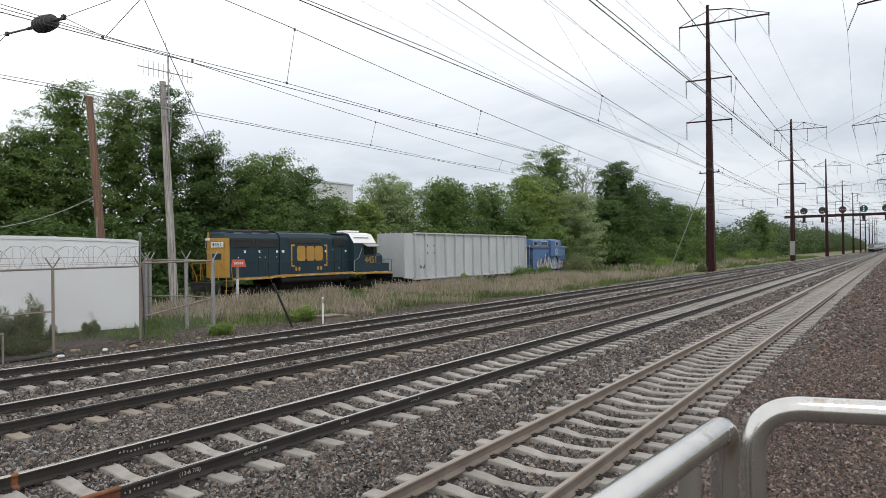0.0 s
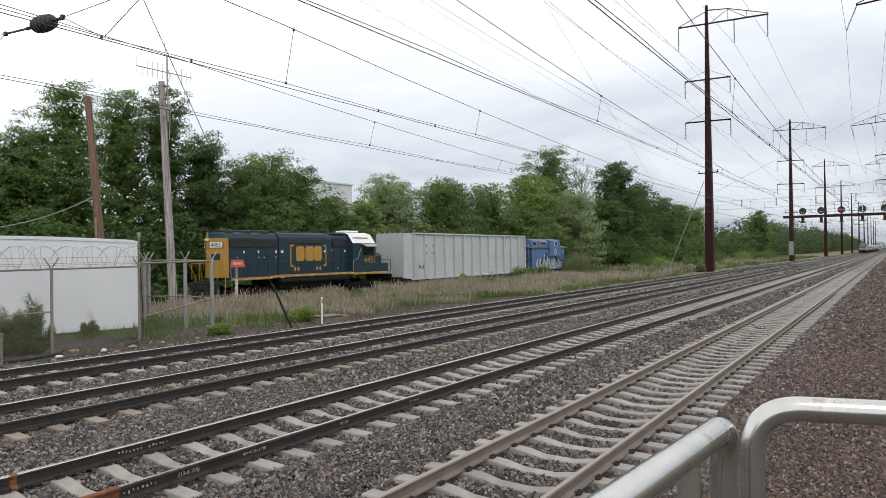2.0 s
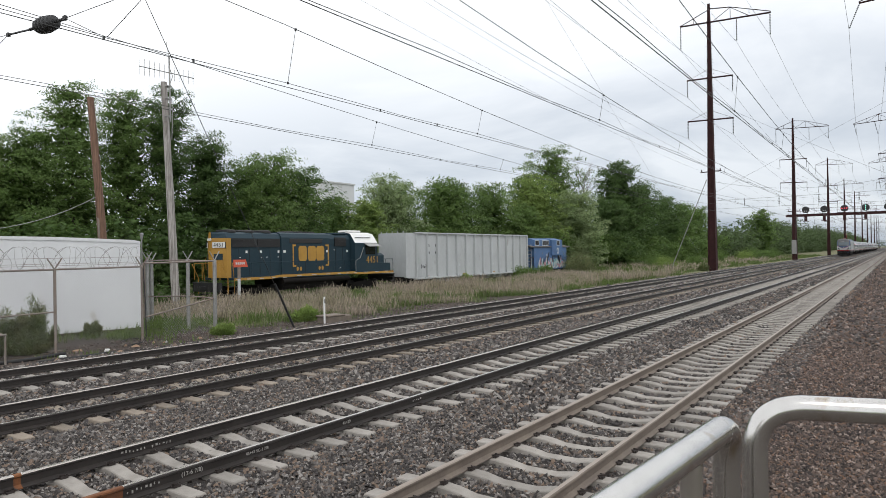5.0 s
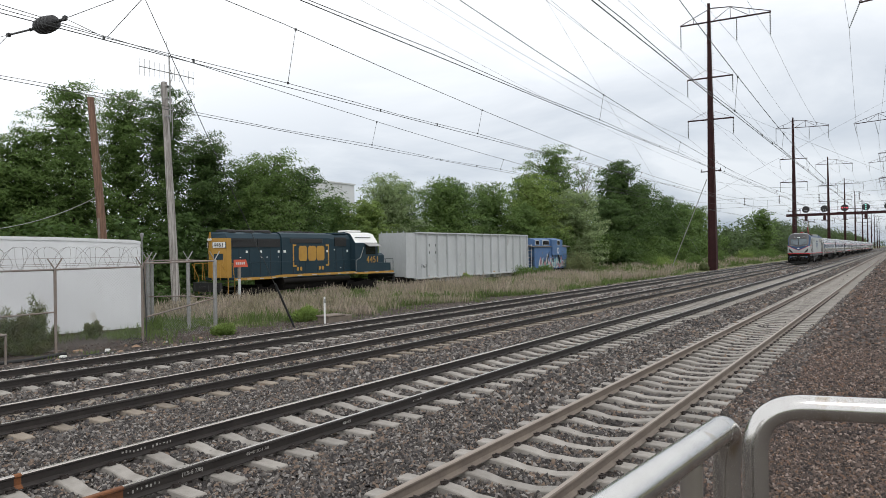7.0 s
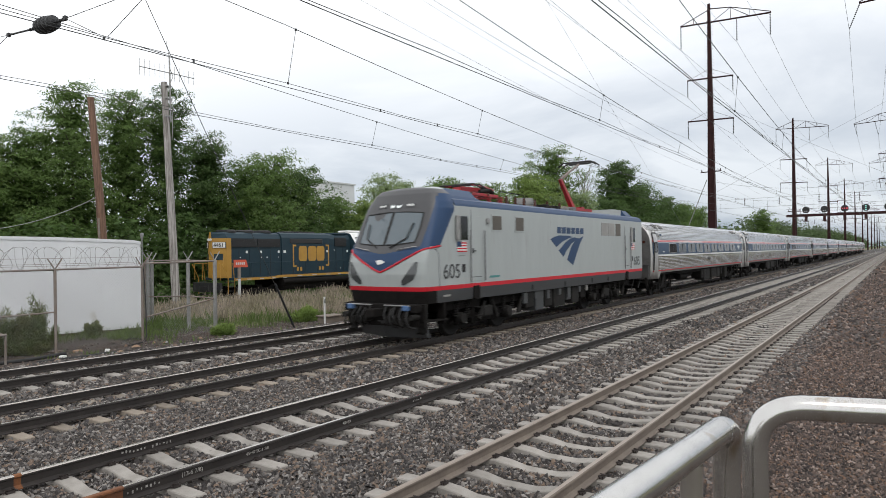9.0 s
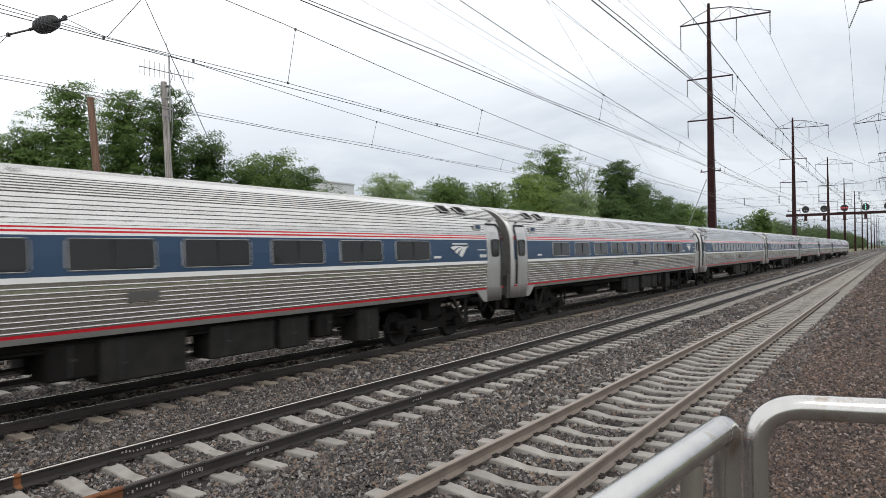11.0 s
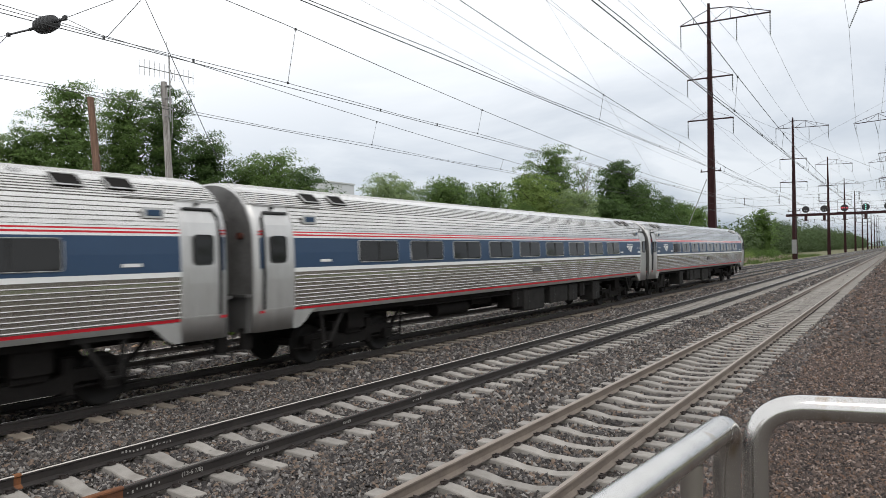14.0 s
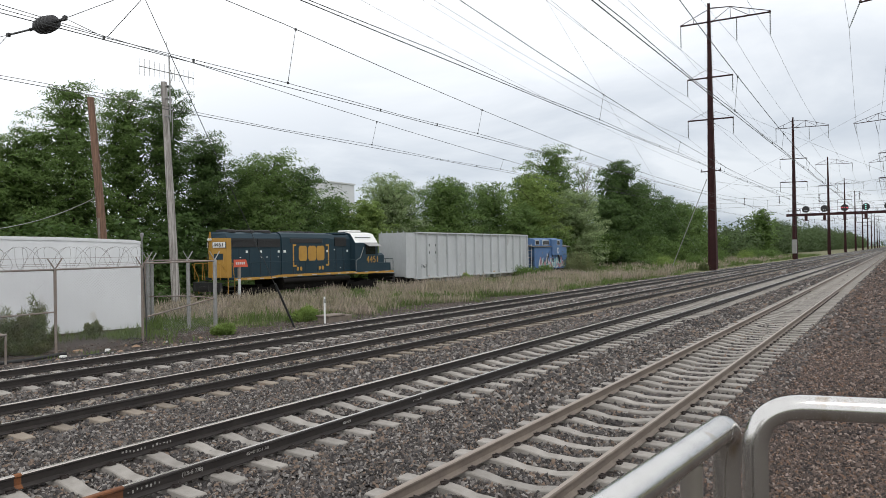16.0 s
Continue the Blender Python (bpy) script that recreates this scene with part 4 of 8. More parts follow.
    # red V line with white below, following the nose
    for s in (-1, 1):
        g = Geo()
        pts = [on_nose(s * y, vee(y), 0.008) for y in np.linspace(0, 1.4, 11)]
        pts += [(1.62, s * 1.490, 2.755), (1.84, s * 1.512, 2.785), (2.05, s * 1.522, 2.81)]
        g.tube(pts, 0.030, 6)
        g.build("nose_stripe", "red_paint", nose, "red stripe meeting in a V")
        lg = Geo()
        for o in (0.022, -0.03):
            grid = []
            for z in np.linspace(1.70, 2.36, 12):
                y0 = float(np.interp(z, [1.70, 1.80, 2.36], [0.78, 0.76, 1.22]))
                y1 = float(np.interp(z, [1.70, 1.86, 2.05, 2.36], [0.88, 1.18, 1.27, 1.29]))
                grid.append([on_nose(s * (y0 + (y1 - y0) * t), float(z), o) for t in np.linspace(0, 1, 8)])
            rim = grid[0] + [r[-1] for r in grid[1:]] + grid[-1][::-1][1:] + [r[0] for r in grid[::-1][1:-1]]
            lg.sweep(grid, 0, True, False)
            if o > 0:
                outer = rim
        lg.sweep([outer, rim], 0, False, True, False)
        lg.build("headlight", "lamp_glass", nose, "dark wedge-shaped lamp cluster")
    lg = Geo()
    lg.sweep([[on_nose(y, z, o) for y, z in ((-0.17, 2.36), (-0.06, 2.31), (0.10, 2.28), (0.18, 2.40), (0.0, 2.43))] for o in (0.0, 0.012)])
    lg.build("nose_emblem", "white_paint", nose)
    # windscreen in two panes
    for s in (-1, 1):
        ws = Geo()
        cut = [(0.03, 2.86), (0.5, 2.87), (1.06, 2.93), (1.09, 3.4), (1.07, 3.80), (0.5, 3.84), (0.03, 3.85)]
        ws.sweep([[on_nose(s * y, z, -0.01) for y, z in cut], [on_nose(s * y, z, 0.014) for y, z in cut]])
        pane = ws.build("windscreen", "glass_cab", nose, "raked windscreen pane with a bluish reflection in its colour")
        fr = Geo()
        fr.tube([on_nose(s * y, z, 0.012) for y, z in cut + cut[:1]], 0.022, 4)
        fr.build("windscreen_seal", "rubber", pane)
        wp = Geo()
        wp.tube([on_nose(s * 0.25, 2.78, 0.03), on_nose(s * 0.75, 3.05, 0.05), on_nose(s * 0.85, 3.5, 0.05)], 0.02, 5)
        wp.build("wiper", "rubber", nose)
        hr = Geo()
        hr.tube([on_nose(s * 0.55, 2.70, 0.0), on_nose(s * 0.57, 2.72, 0.06), on_nose(s * 1.15, 2.80, 0.06), on_nose(s * 1.17, 2.78, 0.0)], 0.016, 5)
        hr.build("grab_rail", "galv", nose)
        for y in (0.12,):
            hl = Geo()
            ctr = Vector(on_nose(s * y, 4.05, 0.02))
            hl.sweep([[(ctr.x + 0.05 * k + math.sin(a) * 0.07, ctr.y + r * math.cos(a), ctr.z + r * math.sin(a)) for a in (2 * math.pi * j / 12 for j in range(12))] for k, r in ((1, 0.075), (0, 0.075), (0.1, 0.01))])
            hl.build("headlamp", "lamp_on", nose, "lit headlamp")
        nb = Geo()
        nb.sweep([[on_nose(s * y, z, o) for y, z in ((0.36, 4.00), (0.70, 3.98), (0.70, 4.11), (0.36, 4.13))] for o in (0.0, 0.015)])
        nb = nb.build("number_board", "charcoal", nose, "dark number board with pale digits")
        for k in range(3):
            q = Geo()
            q.sweep([[on_nose(s * y, z, o) for y, z in ((0.41 + 0.09 * k, 4.03), (0.47 + 0.09 * k, 4.03), (0.47 + 0.09 * k, 4.09), (0.41 + 0.09 * k, 4.09))] for o in (0.01, 0.02)])
            q.build("digit_bar", "white_paint", nb)
    # roof cowl behind the cabs
    cowl = [(-1.32, 4.24), (-1.24, 4.36), (-1.02, 4.60), (-0.60, 4.68), (0.60, 4.68), (1.02, 4.60), (1.24, 4.36), (1.32, 4.24)]
    for xs in (((2.72, 0.80), (3.0, 1.0), (4.45, 0.98), (4.72, 0.5), (4.92, 0.04)), ((18.45, 0.04), (18.48, 1.0), (19.2, 0.95), (20.12, 0.1))):
        g = Geo()
        g.sweep([[(x, y, 4.24 + (z - 4.24) * k) for y, z in cowl] for x, k in xs], [1, 1, 0, 0, 0, 1, 1, 0])
        g.build("roof_cowl", ["silver", "blue_paint"], c, "roof cowl with blue sides and a grey top")
    # front gear: plough, buffer beam, steps, coupler
    g = Geo()
    g.sweep([[(1.42 + abs(y) * 0.28, y, 0.14), (1.15 + abs(y) * 0.28, y, 0.64), (1.30 + abs(y) * 0.28, y, 0.64), (1.55 + abs(y) * 0.28, y, 0.14)] for y in (-1.25, -0.6, 0, 0.6, 1.25)], 0)
    g.build("snow_plough", "charcoal", c, "dark front plough blade")
    g = Geo()
    g.box(1.05, 1.50, -1.38, 1.38, 0.92, 1.15, 0, 0.02)
    g.box(0.60, 1.40, -0.16, 0.16, 0.78, 1.02, 0, 0.03)
    g.box(1.20, 1.3, -1.3, 1.3, 0.5, 0.95)
    for s in (-1, 1):
        g.box(1.3, 2.5, min(s * 1.2, s * 1.46), max(s * 1.2, s * 1.46), 0.62, 0.66)
        g.box(1.3, 1.35, min(s * 1.2, s * 1.46), max(s * 1.2, s * 1.46), 0.5, 1.15)
        g.box(2.3, 2.35, min(s * 1.2, s * 1.46), max(s * 1.2, s * 1.46), 0.5, 1.15)
        for y in (0.45, 0.75, 1.0):
            g.tube([(1.05, s * y, 1.0), (0.85, s * y, 0.75), (1.05, s * (y + 0.15), 0.5)], 0.035, 6)
    g.build("coupler_gear", "under", c)
    for s in (-1, 1):
        g = Geo()
        g.tube([(0.98, s * 0.25, 1.12), (0.98, s * 1.2, 1.12)], 0.02, 6)
        g.build("front_grab_rail", "galv", c)
        for y, z in ((0.30, 0.95), (0.5, 0.9), (0.62, 0.98), (0.85, 0.92), (1.1, 0.9)):
            g = Geo()
            g.tube([(1.02, s * y, z + 0.12), (0.86, s * (y + 0.04), z - 0.1), (0.88, s * (y + 0.10), z - 0.34), (1.10, s * (y + 0.16), z - 0.42)], 0.028, 6)
            g.build("brake_hose", "rubber", c)
        for y, z, r in ((0.42, 0.72, 0.09), (0.95, 0.66, 0.11), (1.28, 0.8, 0.08)):
            g = Geo()
            g.tube([(0.90, s * y, z), (1.25, s * y, z)], r, 10)
            g.build("air_fitting", "under_light", c)
        g = Geo()
        g.box(1.40, 1.46, min(s * 1.18, s * 1.46), max(s * 1.18, s * 1.46), 0.32, 1.15)
        g.box(1.30, 1.30, min(s * 1.18, s * 1.46), max(s * 1.18, s * 1.46), 0.30, 0.34)
        g.box(1.30, 1.30, min(s * 1.18, s * 1.46), max(s * 1.18, s * 1.46), 0.66, 0.70)
        g.build("corner_step", "under_light", c, "grey corner step")
    for s in (-1, 1):
        g = Geo()
        g.box(0.92, 1.10, s * 1.05 - 0.11, s * 1.05 + 0.11, 0.98, 1.13, 0, 0.02)
        g.build("jumper_box", "caboose", c, "blue jumper socket box")
    # side details
    for s in (-1, 1):
        y = s * (W + 0.004)

        def panel(name, x0, x1, z0, z1, mat, t=0.012, parent=c, label=""):
            q = Geo()
            q.box(x0, x1, y - t, y + t, z0, z1, 0, 0.004)
            return q.build(name, mat, parent, label)
        for x0, x1 in ((4.97, 5.67), (6.54, 7.24)):
            v = panel("side_louvre", x0, x1, 3.28, 3.86, "silver", 0.012, c, "brown louvred vent in a light frame")
            q = Geo()
            q.box(x0 + 0.06, x1 - 0.06, y - 0.015, y + 0.015, 3.34, 3.80)
            for k in range(9):
                q.box(x0 + 0.06, x1 - 0.06, y - 0.022, y + 0.022, 3.35 + 0.05 * k, 3.37 + 0.05 * k)
            q.build("slats", "louvre", v)
        for x0, x1, mt in ((14.56, 15.36, "sill_grey"), (15.42, 16.22, "sill_grey"), (16.38, 17.0, "louvre")):
            panel("rear_vent", x0, x1, 3.27, 3.85, mt)
        for x0, x1 in ((3.73, 4.33), (17.58, 18.15)):
            d = panel("side_door", x0, x1, 1.72, 3.75, "silver", 0.014, c, "grey side door with grab rails")
            for xx in (x0 - 0.12, x1 + 0.12):
                q = Geo()
                q.tube([(xx, s * (W + 0.07), 1.7), (xx, s * (W + 0.07), 3.3)], 0.022, 6)
                q.build("grab_rail", "mast_grey", d)
            q = Geo()
            q.box(x0 + 0.03, x0 + 0.11, y - 0.03, y + 0.03, 2.58, 2.74)
            q.box(x0 + 0.05, x0 + 0.22, y - 0.05, y + 0.05, 2.635, 2.67)
            q.build("door_handle", "charcoal", d)
            q = Geo()
            q.box(x0 + 0.04, x1 - 0.02, y - 0.017, y + 0.017, 1.825, 1.845)
            q.build("label_bar", "charcoal", d)
            for k in range(3):
                q = Geo()
                q.box(x0 + 0.1, x1 - 0.15, y - 0.12, y + 0.02, 0.6 + 0.27 * k, 0.63 + 0.27 * k)
                q.build("step", "under", c)
            q = Geo()
            q.box(x0 + 0.1, x1 - 0.15, y - 0.02, y + 0.012, 1.16, 1.56)
            q.build("step_well", "under", c)
        for x0 in (2.98, 18.52):
            v = panel("cab_window", x0, x0 + 0.55, 3.0, 3.72, "glass", 0.016, c, "dark cab side window with a mirror")
            q = Geo()
            q.box(x0 - 0.14, x0 + 0.06, y - 0.03 + s * 0.05, y + 0.03 + s * 0.05, 2.98, 3.74, 0, 0.02)
            q.build("mirror", "galv", v)
        g = Geo()
        g.tube([(2.0, s * (W - 0.004), 1.60), (2.0, s * (W - 0.004), 2.45), (1.95, s * (W - 0.006), 2.62), (1.82, s * (W - 0.010), 2.72)], 0.009, 4)
        g.build("panel_seam", "charcoal", c)
        g = Geo()
        g.tube([(3.72, y, 1.62), (3.72, y, 3.93)], 0.006, 4)
        g.build("panel_seam", "charcoal", c)
        # flag: stripes and canton
        for fx in (2.94, 18.46):
            fl = panel("flag", fx, fx + 0.52, 2.62, 2.94, "white_paint", 0.006, c, "small flag with red and white stripes")
            for k in range(4):
                q = Geo()
                q.box(fx, fx + 0.52, y - 0.008, y + 0.008, 2.625 + 0.085 * k, 2.665 + 0.085 * k)
                q.build("stripe", "red_paint", fl)
            q = Geo()
            q.box(fx, fx + 0.22, y - 0.011, y + 0.011, 2.785, 2.945)
            q.build("canton", "blue_paint", fl)
        letters("road_number", "605", 0.62, "charcoal", c, (2.635, s * (W + 0.012), 2.03), 90, 0 if s < 0 else 180)
        letters("road_number", "605", 0.62, "charcoal", c, (19.30, s * (W + 0.012), 2.03), 90, 0 if s < 0 else 180)
        panel("socket_box", 3.2, 3.37, 2.0, 2.25, "black", 0.012)
        panel("socket_box", 18.62, 18.74, 2.05, 2.28, "black", 0.012)
        panel("lettering_bar", 4.84, 5.46, 1.77, 1.84, "teal_paint", 0.006)
        panel("lettering_bar", 2.18, 2.55, 1.31, 1.37, "sill_grey", 0.006)
        panel("label_bar", 2.98, 3.36, 2.50, 2.515, "charcoal", 0.006)
        swoosh("emblem_band", "blue_paint", c, 9.36, 12.55, 2.02, 3.22, y + s * 0.004, "blue band of a fan emblem")
        for k in range(6):
            q = Geo()
            q.box(9.98 + 0.445 * k, 10.32 + 0.445 * k, y - 0.008, y + 0.008, 3.30, 3.55)
            q.build("lettering_bar", "blue_paint", c)
        for x0 in (7.8, 10.6, 13.4, 15.3):
            panel("drain_slot", x0, x0 + 0.12, 1.22, 1.40, "black", 0.01)
        q = Geo()
        q.sweep([[(4.72 + r * math.cos(a), y + dy, 3.62 + r * math.sin(a)) for a in (2 * math.pi * j / 12 for j in range(12))] for r, dy in ((0.1, 0), (0.1, s * 0.05), (0.03, s * 0.06))])
        q.build("side_lamp", "galv", c)
    # roof gear
    def insulators(g, x, y):
        for k in range(4):
            g.tube([(x, y, 4.32 + 0.075 * k), (x, y, 4.36 + 0.075 * k)], 0.085 - 0.008 * k, 8)
        g.tube([(x, y, 4.3), (x, y, 4.66)], 0.045, 6)
    for x in (5.2, 6.3, 7.6, 8.3, 9.0, 9.9, 11.0, 12.2):
        for y in (-0.6, 0.6):
            g = Geo()
            insulators(g, x, y)
            g.build("roof_insulator", "ceramic", c, "brown stacked roof insulator")
    g = Geo()
    for y in (-0.60, 0.48):
        g.box(5.1, 7.0, y, y + 0.12, 4.56, 4.66, 0, 0.01)
    for x in (5.1, 6.1, 6.9):
        g.box(x, x + 0.14, -0.6, 0.6, 4.54, 4.64, 0, 0.01)
    pf = g.build("folded_pantograph", "panto_red", c, "lowered red pantograph frame")
    g = Geo()
    g.sweep([[(x, dy, zz), (x, dy + w, zz), (x, dy + w, zz + t), (x, dy, zz + t)] for x, dy, w, zz, t in ((5.2, -0.16, 0.32, 4.66, 0.20), (6.0, -0.14, 0.28, 4.76, 0.15), (7.5, -0.10, 0.20, 4.80, 0.11))])
    g.build("lower_arm", "panto_red", pf)
    for y in (-0.34, 0.34):
        g = Geo()
        g.tube([(7.45, y * 0.4, 4.90), (6.4, y, 4.95), (5.3, y * 1.6, 4.93)], 0.035, 6)
        g.build("upper_arm", "panto_red", pf)
    for x in (5.25, 5.6):
        g = Geo()
        g.tube([(x, -0.95, 4.78), (x, -0.7, 4.94), (x, 0.7, 4.94), (x, 0.95, 4.78)], 0.03, 6)
        g.build("contact_strip", "black", pf)
    for x, y in ((5.2, -0.75), (6.15, -0.72), (6.9, -0.75), (5.2, 0.75), (6.9, 0.75)):
        g = Geo()
        g.tube([(x, y, 4.32), (x, y, 4.50)], 0.06, 6)
        for k in range(4):
            g.tube([(x, y, 4.36 + 0.06 * k), (x, y, 4.385 + 0.06 * k)], 0.10, 10)
        g.build("red_insulator", "panto_red", pf)
    g = Geo()
    for a, b in (((5.9, -0.5, 4.72), (6.6, -0.55, 4.80)), ((6.2, -0.4, 4.88), (6.9, -0.45, 4.74))):
        g.tube([a, b], 0.07, 8)
    g.build("spring_cylinder", "under_light", pf)
    g = Geo()
    g.tube([(7.3, -0.5, 4.82), (9.1, -0.5, 4.80)], 0.02, 5)
    g.tube([(9.1, -0.5, 4.80), (9.3, -0.5, 4.5)], 0.02, 5)
    g.build("roof_conductor", "under_light", c)
    g = Geo()
    for k in range(5):
        g.tube([(10.1, 0, 4.34 + 0.085 * k), (10.1, 0, 4.39 + 0.085 * k)], 0.50 - 0.03 * k, 16)
    g.tube([(10.1, 0, 4.3), (10.1, 0, 4.76)], 0.38, 12)
    g.build("roof_transformer", "galv", c, "ribbed grey round roof unit")
    roof = random.Random(5)
    for k in range(9):
        x, y = 10.85 + 0.29 * k, roof.uniform(-0.75, -0.3)
        g = Geo()
        if k % 3 == 1:
            g.tube([(x - 0.18, y, 4.44), (x + 0.2, y + 0.3, 4.46)], 0.11, 9)
        else:
            g.box(x - 0.14, x + roof.uniform(0.08, 0.16), y - 0.25, y + 0.35, 4.31, roof.uniform(4.40, 4.56), 0, 0.025)
        g.build("roof_unit", ("under_light", "galv_rust", "mast_grey")[k % 3], c)
    g = Geo()
    g.box(10.8, 13.4, 0.0, 0.8, 4.31, 4.42, 0, 0.03)
    for k in range(5):
        g.tube([(10.9 + k * 0.5, 0.0, 4.46), (10.9 + k * 0.5, 0.7, 4.46)], 0.06, 8)
    g.build("roof_equipment", "under_light", c, "grey roof equipment")
    g = Geo()
    g.box(14.0, 16.2, -0.6, -0.48, 4.42, 4.54)
    g.box(14.0, 16.2, 0.48, 0.6, 4.42, 4.54)
    g.box(14.9, 15.3, -0.6, 0.6, 4.42, 4.6)
    g.sweep([[(15.2, y * 0.22 - 0.11, 4.55), (15.4, y * 0.22 - 0.11, 4.62), (14.08, y * 0.12 - 0.06, 5.86), (13.92, y * 0.12 - 0.06, 5.80)] for y in (0, 1)])
    pan = g.build("pantograph", "panto_red", c, "raised red single-arm pantograph")
    g = Geo()
    g.tube([(14.0, 0, 5.84), (16.1, 0, 6.72)], 0.055, 6)
    g.tube([(14.3, 0.1, 5.75), (16.0, 0.15, 6.6)], 0.025, 5)
    g.build("upper_arm", "galv_rust", pan)
    pan.location.x = -0.4
    g = Geo()
    for dx in (-0.22, 0.22):
        g.tube([(16.1 + dx, -0.95, 6.62), (16.1 + dx, -0.7, 6.80), (16.1 + dx, 0.7, 6.80), (16.1 + dx, 0.95, 6.62)], 0.035, 6)
    for y in (-0.5, 0.5):
        g.tube([(15.85, y, 6.74), (16.35, y, 6.74)], 0.02, 5)
    g.tube([(16.1, -0.5, 6.72), (16.1, 0.5, 6.72)], 0.03, 5)
    g.build("pan_head", "black", pan)
    # underframe
    g = Geo()
    g.box(2.4, R0 - 1.2, -1.2, 1.2, 0.85, 1.2)
    g.build("underframe", "under", c)
    gear = random.Random(8)
    for s in (-1, 1):
        for a, b, z, mt in ((7.55, 8.2, 0.55, "under_light"), (8.35, 9.0, 0.40, "charcoal"), (9.1, 9.75, 0.5, "under_light"), (9.9, 10.9, 0.42, "under_light"), (11.05, 11.5, 0.62, "charcoal"), (11.6, 12.3, 0.45, "under_light"), (12.45, 13.0, 0.6, "under")):
            g = Geo()
            g.box(a, b, min(s * 0.6, s * 1.38), max(s * 0.6, s * 1.38), z, 1.16, 0, 0.03)
            g.build("equipment_box", mt, c)
        for xb in (5.0, 15.6):
            for d in (-1.45, 1.45):
                g = Geo()
                g.tube([(xb + d, s * 1.1, 0.56), (xb + d, s * 1.34, 0.56)], [0.20, 0.17], 12)
                g.build("axle_box", "under_light", c)
                for o in (-0.32, 0.32):
                    g = Geo()
                    g.tube([(xb + d + o + 0.085 * math.cos(k * math.pi / 4), s * 1.22 + 0.085 * math.sin(k * math.pi / 4), 0.62 + 0.009 * k) for k in range(49)], 0.022, 5)
                    g.build("coil_spring", "under_light", c)
            for o, tilt in ((-0.55, 0.35), (0.6, -0.35), (2.1, 0.2)):
                g = Geo()
                g.tube([(xb + o, s * 1.30, 0.45), (xb + o + tilt, s * 1.32, 1.0)], 0.055, 8)
                g.tube([(xb + o, s * 1.30, 0.45), (xb + o + tilt * 0.5, s * 1.31, 0.72)], 0.075, 8)
                g.build("damper", "under_light", c, "grey hydraulic damper")
            g = Geo()
            g.box(xb - 0.32, xb + 0.28, min(s * 1.16, s * 1.36), max(s * 1.16, s * 1.36), 0.50, 0.86, 0, 0.04)
            g.build("brake_unit", "under_light", c)
        for k in range(7):
            x, w = 7.4 + k * 0.95 + gear.uniform(-0.2, 0.2), gear.uniform(0.14, 0.3)
            g = Geo()
            g.box(x, x + w, min(s * 1.36, s * 1.44), max(s * 1.36, s * 1.44), gear.uniform(0.72, 0.9), 1.12, 0, 0.01)
            g.build("junction_box", gear.choice(["sill_grey", "charcoal", "charcoal"]), c)
    truck(c, 5.0, base=1.45, label="dark powered bogie", r=0.56, frames=1.05)
    truck(c, 15.6, base=1.45, label="dark powered bogie", r=0.56, frames=1.05)
    return c


# ---- standing freight cut on the siding ----
SIDING, SZ = 35.45, -0.30


def siding_track():
    t = holder("siding_track", pose(0, SIDING, SZ), "rusty siding track half hidden in tall grass", "railway track", kind="structure")
    for s in (-1, 1):
        g = Geo()
        g.sweep([[(x, a + s * 0.7525, b) for a, b in RAIL] for x in (-30, 40, 120)], 0)
        g.build("rail", "rail_side", t)
    g = Geo()
    for k in range(-20, 190):
        g.box(0.6 * k, 0.6 * k + 0.22, -1.25, 1.25, -0.34, -0.19)
    g.build("far_ties", "pole_brown", t)["kind"] = "stuff"


def freight_truck(parent, x, base=1.37):
    g = Geo()
    for s in (-1, 1):
        y = s * 1.0
        g.prism_y([(x - 0.9, 0.42), (x - 0.5, 0.22), (x + 0.5, 0.22), (x + 0.9, 0.42), (x + 1.65, 0.4), (x + 1.65, 0.62), (x + 0.6, 0.8), (x - 0.6, 0.8), (x - 1.65, 0.62), (x - 1.65, 0.4)], y - 0.09, y + 0.09)
    g.box(x - 0.2, x + 0.2, -1.1, 1.1, 0.45, 0.95)
    t = g.build("truck", "under", parent, "dark cast freight truck")
    for d in (-1, 1):
        for s in (-1, 1):
            wheel(t, x + d * base, s * 0.76, 0.46)


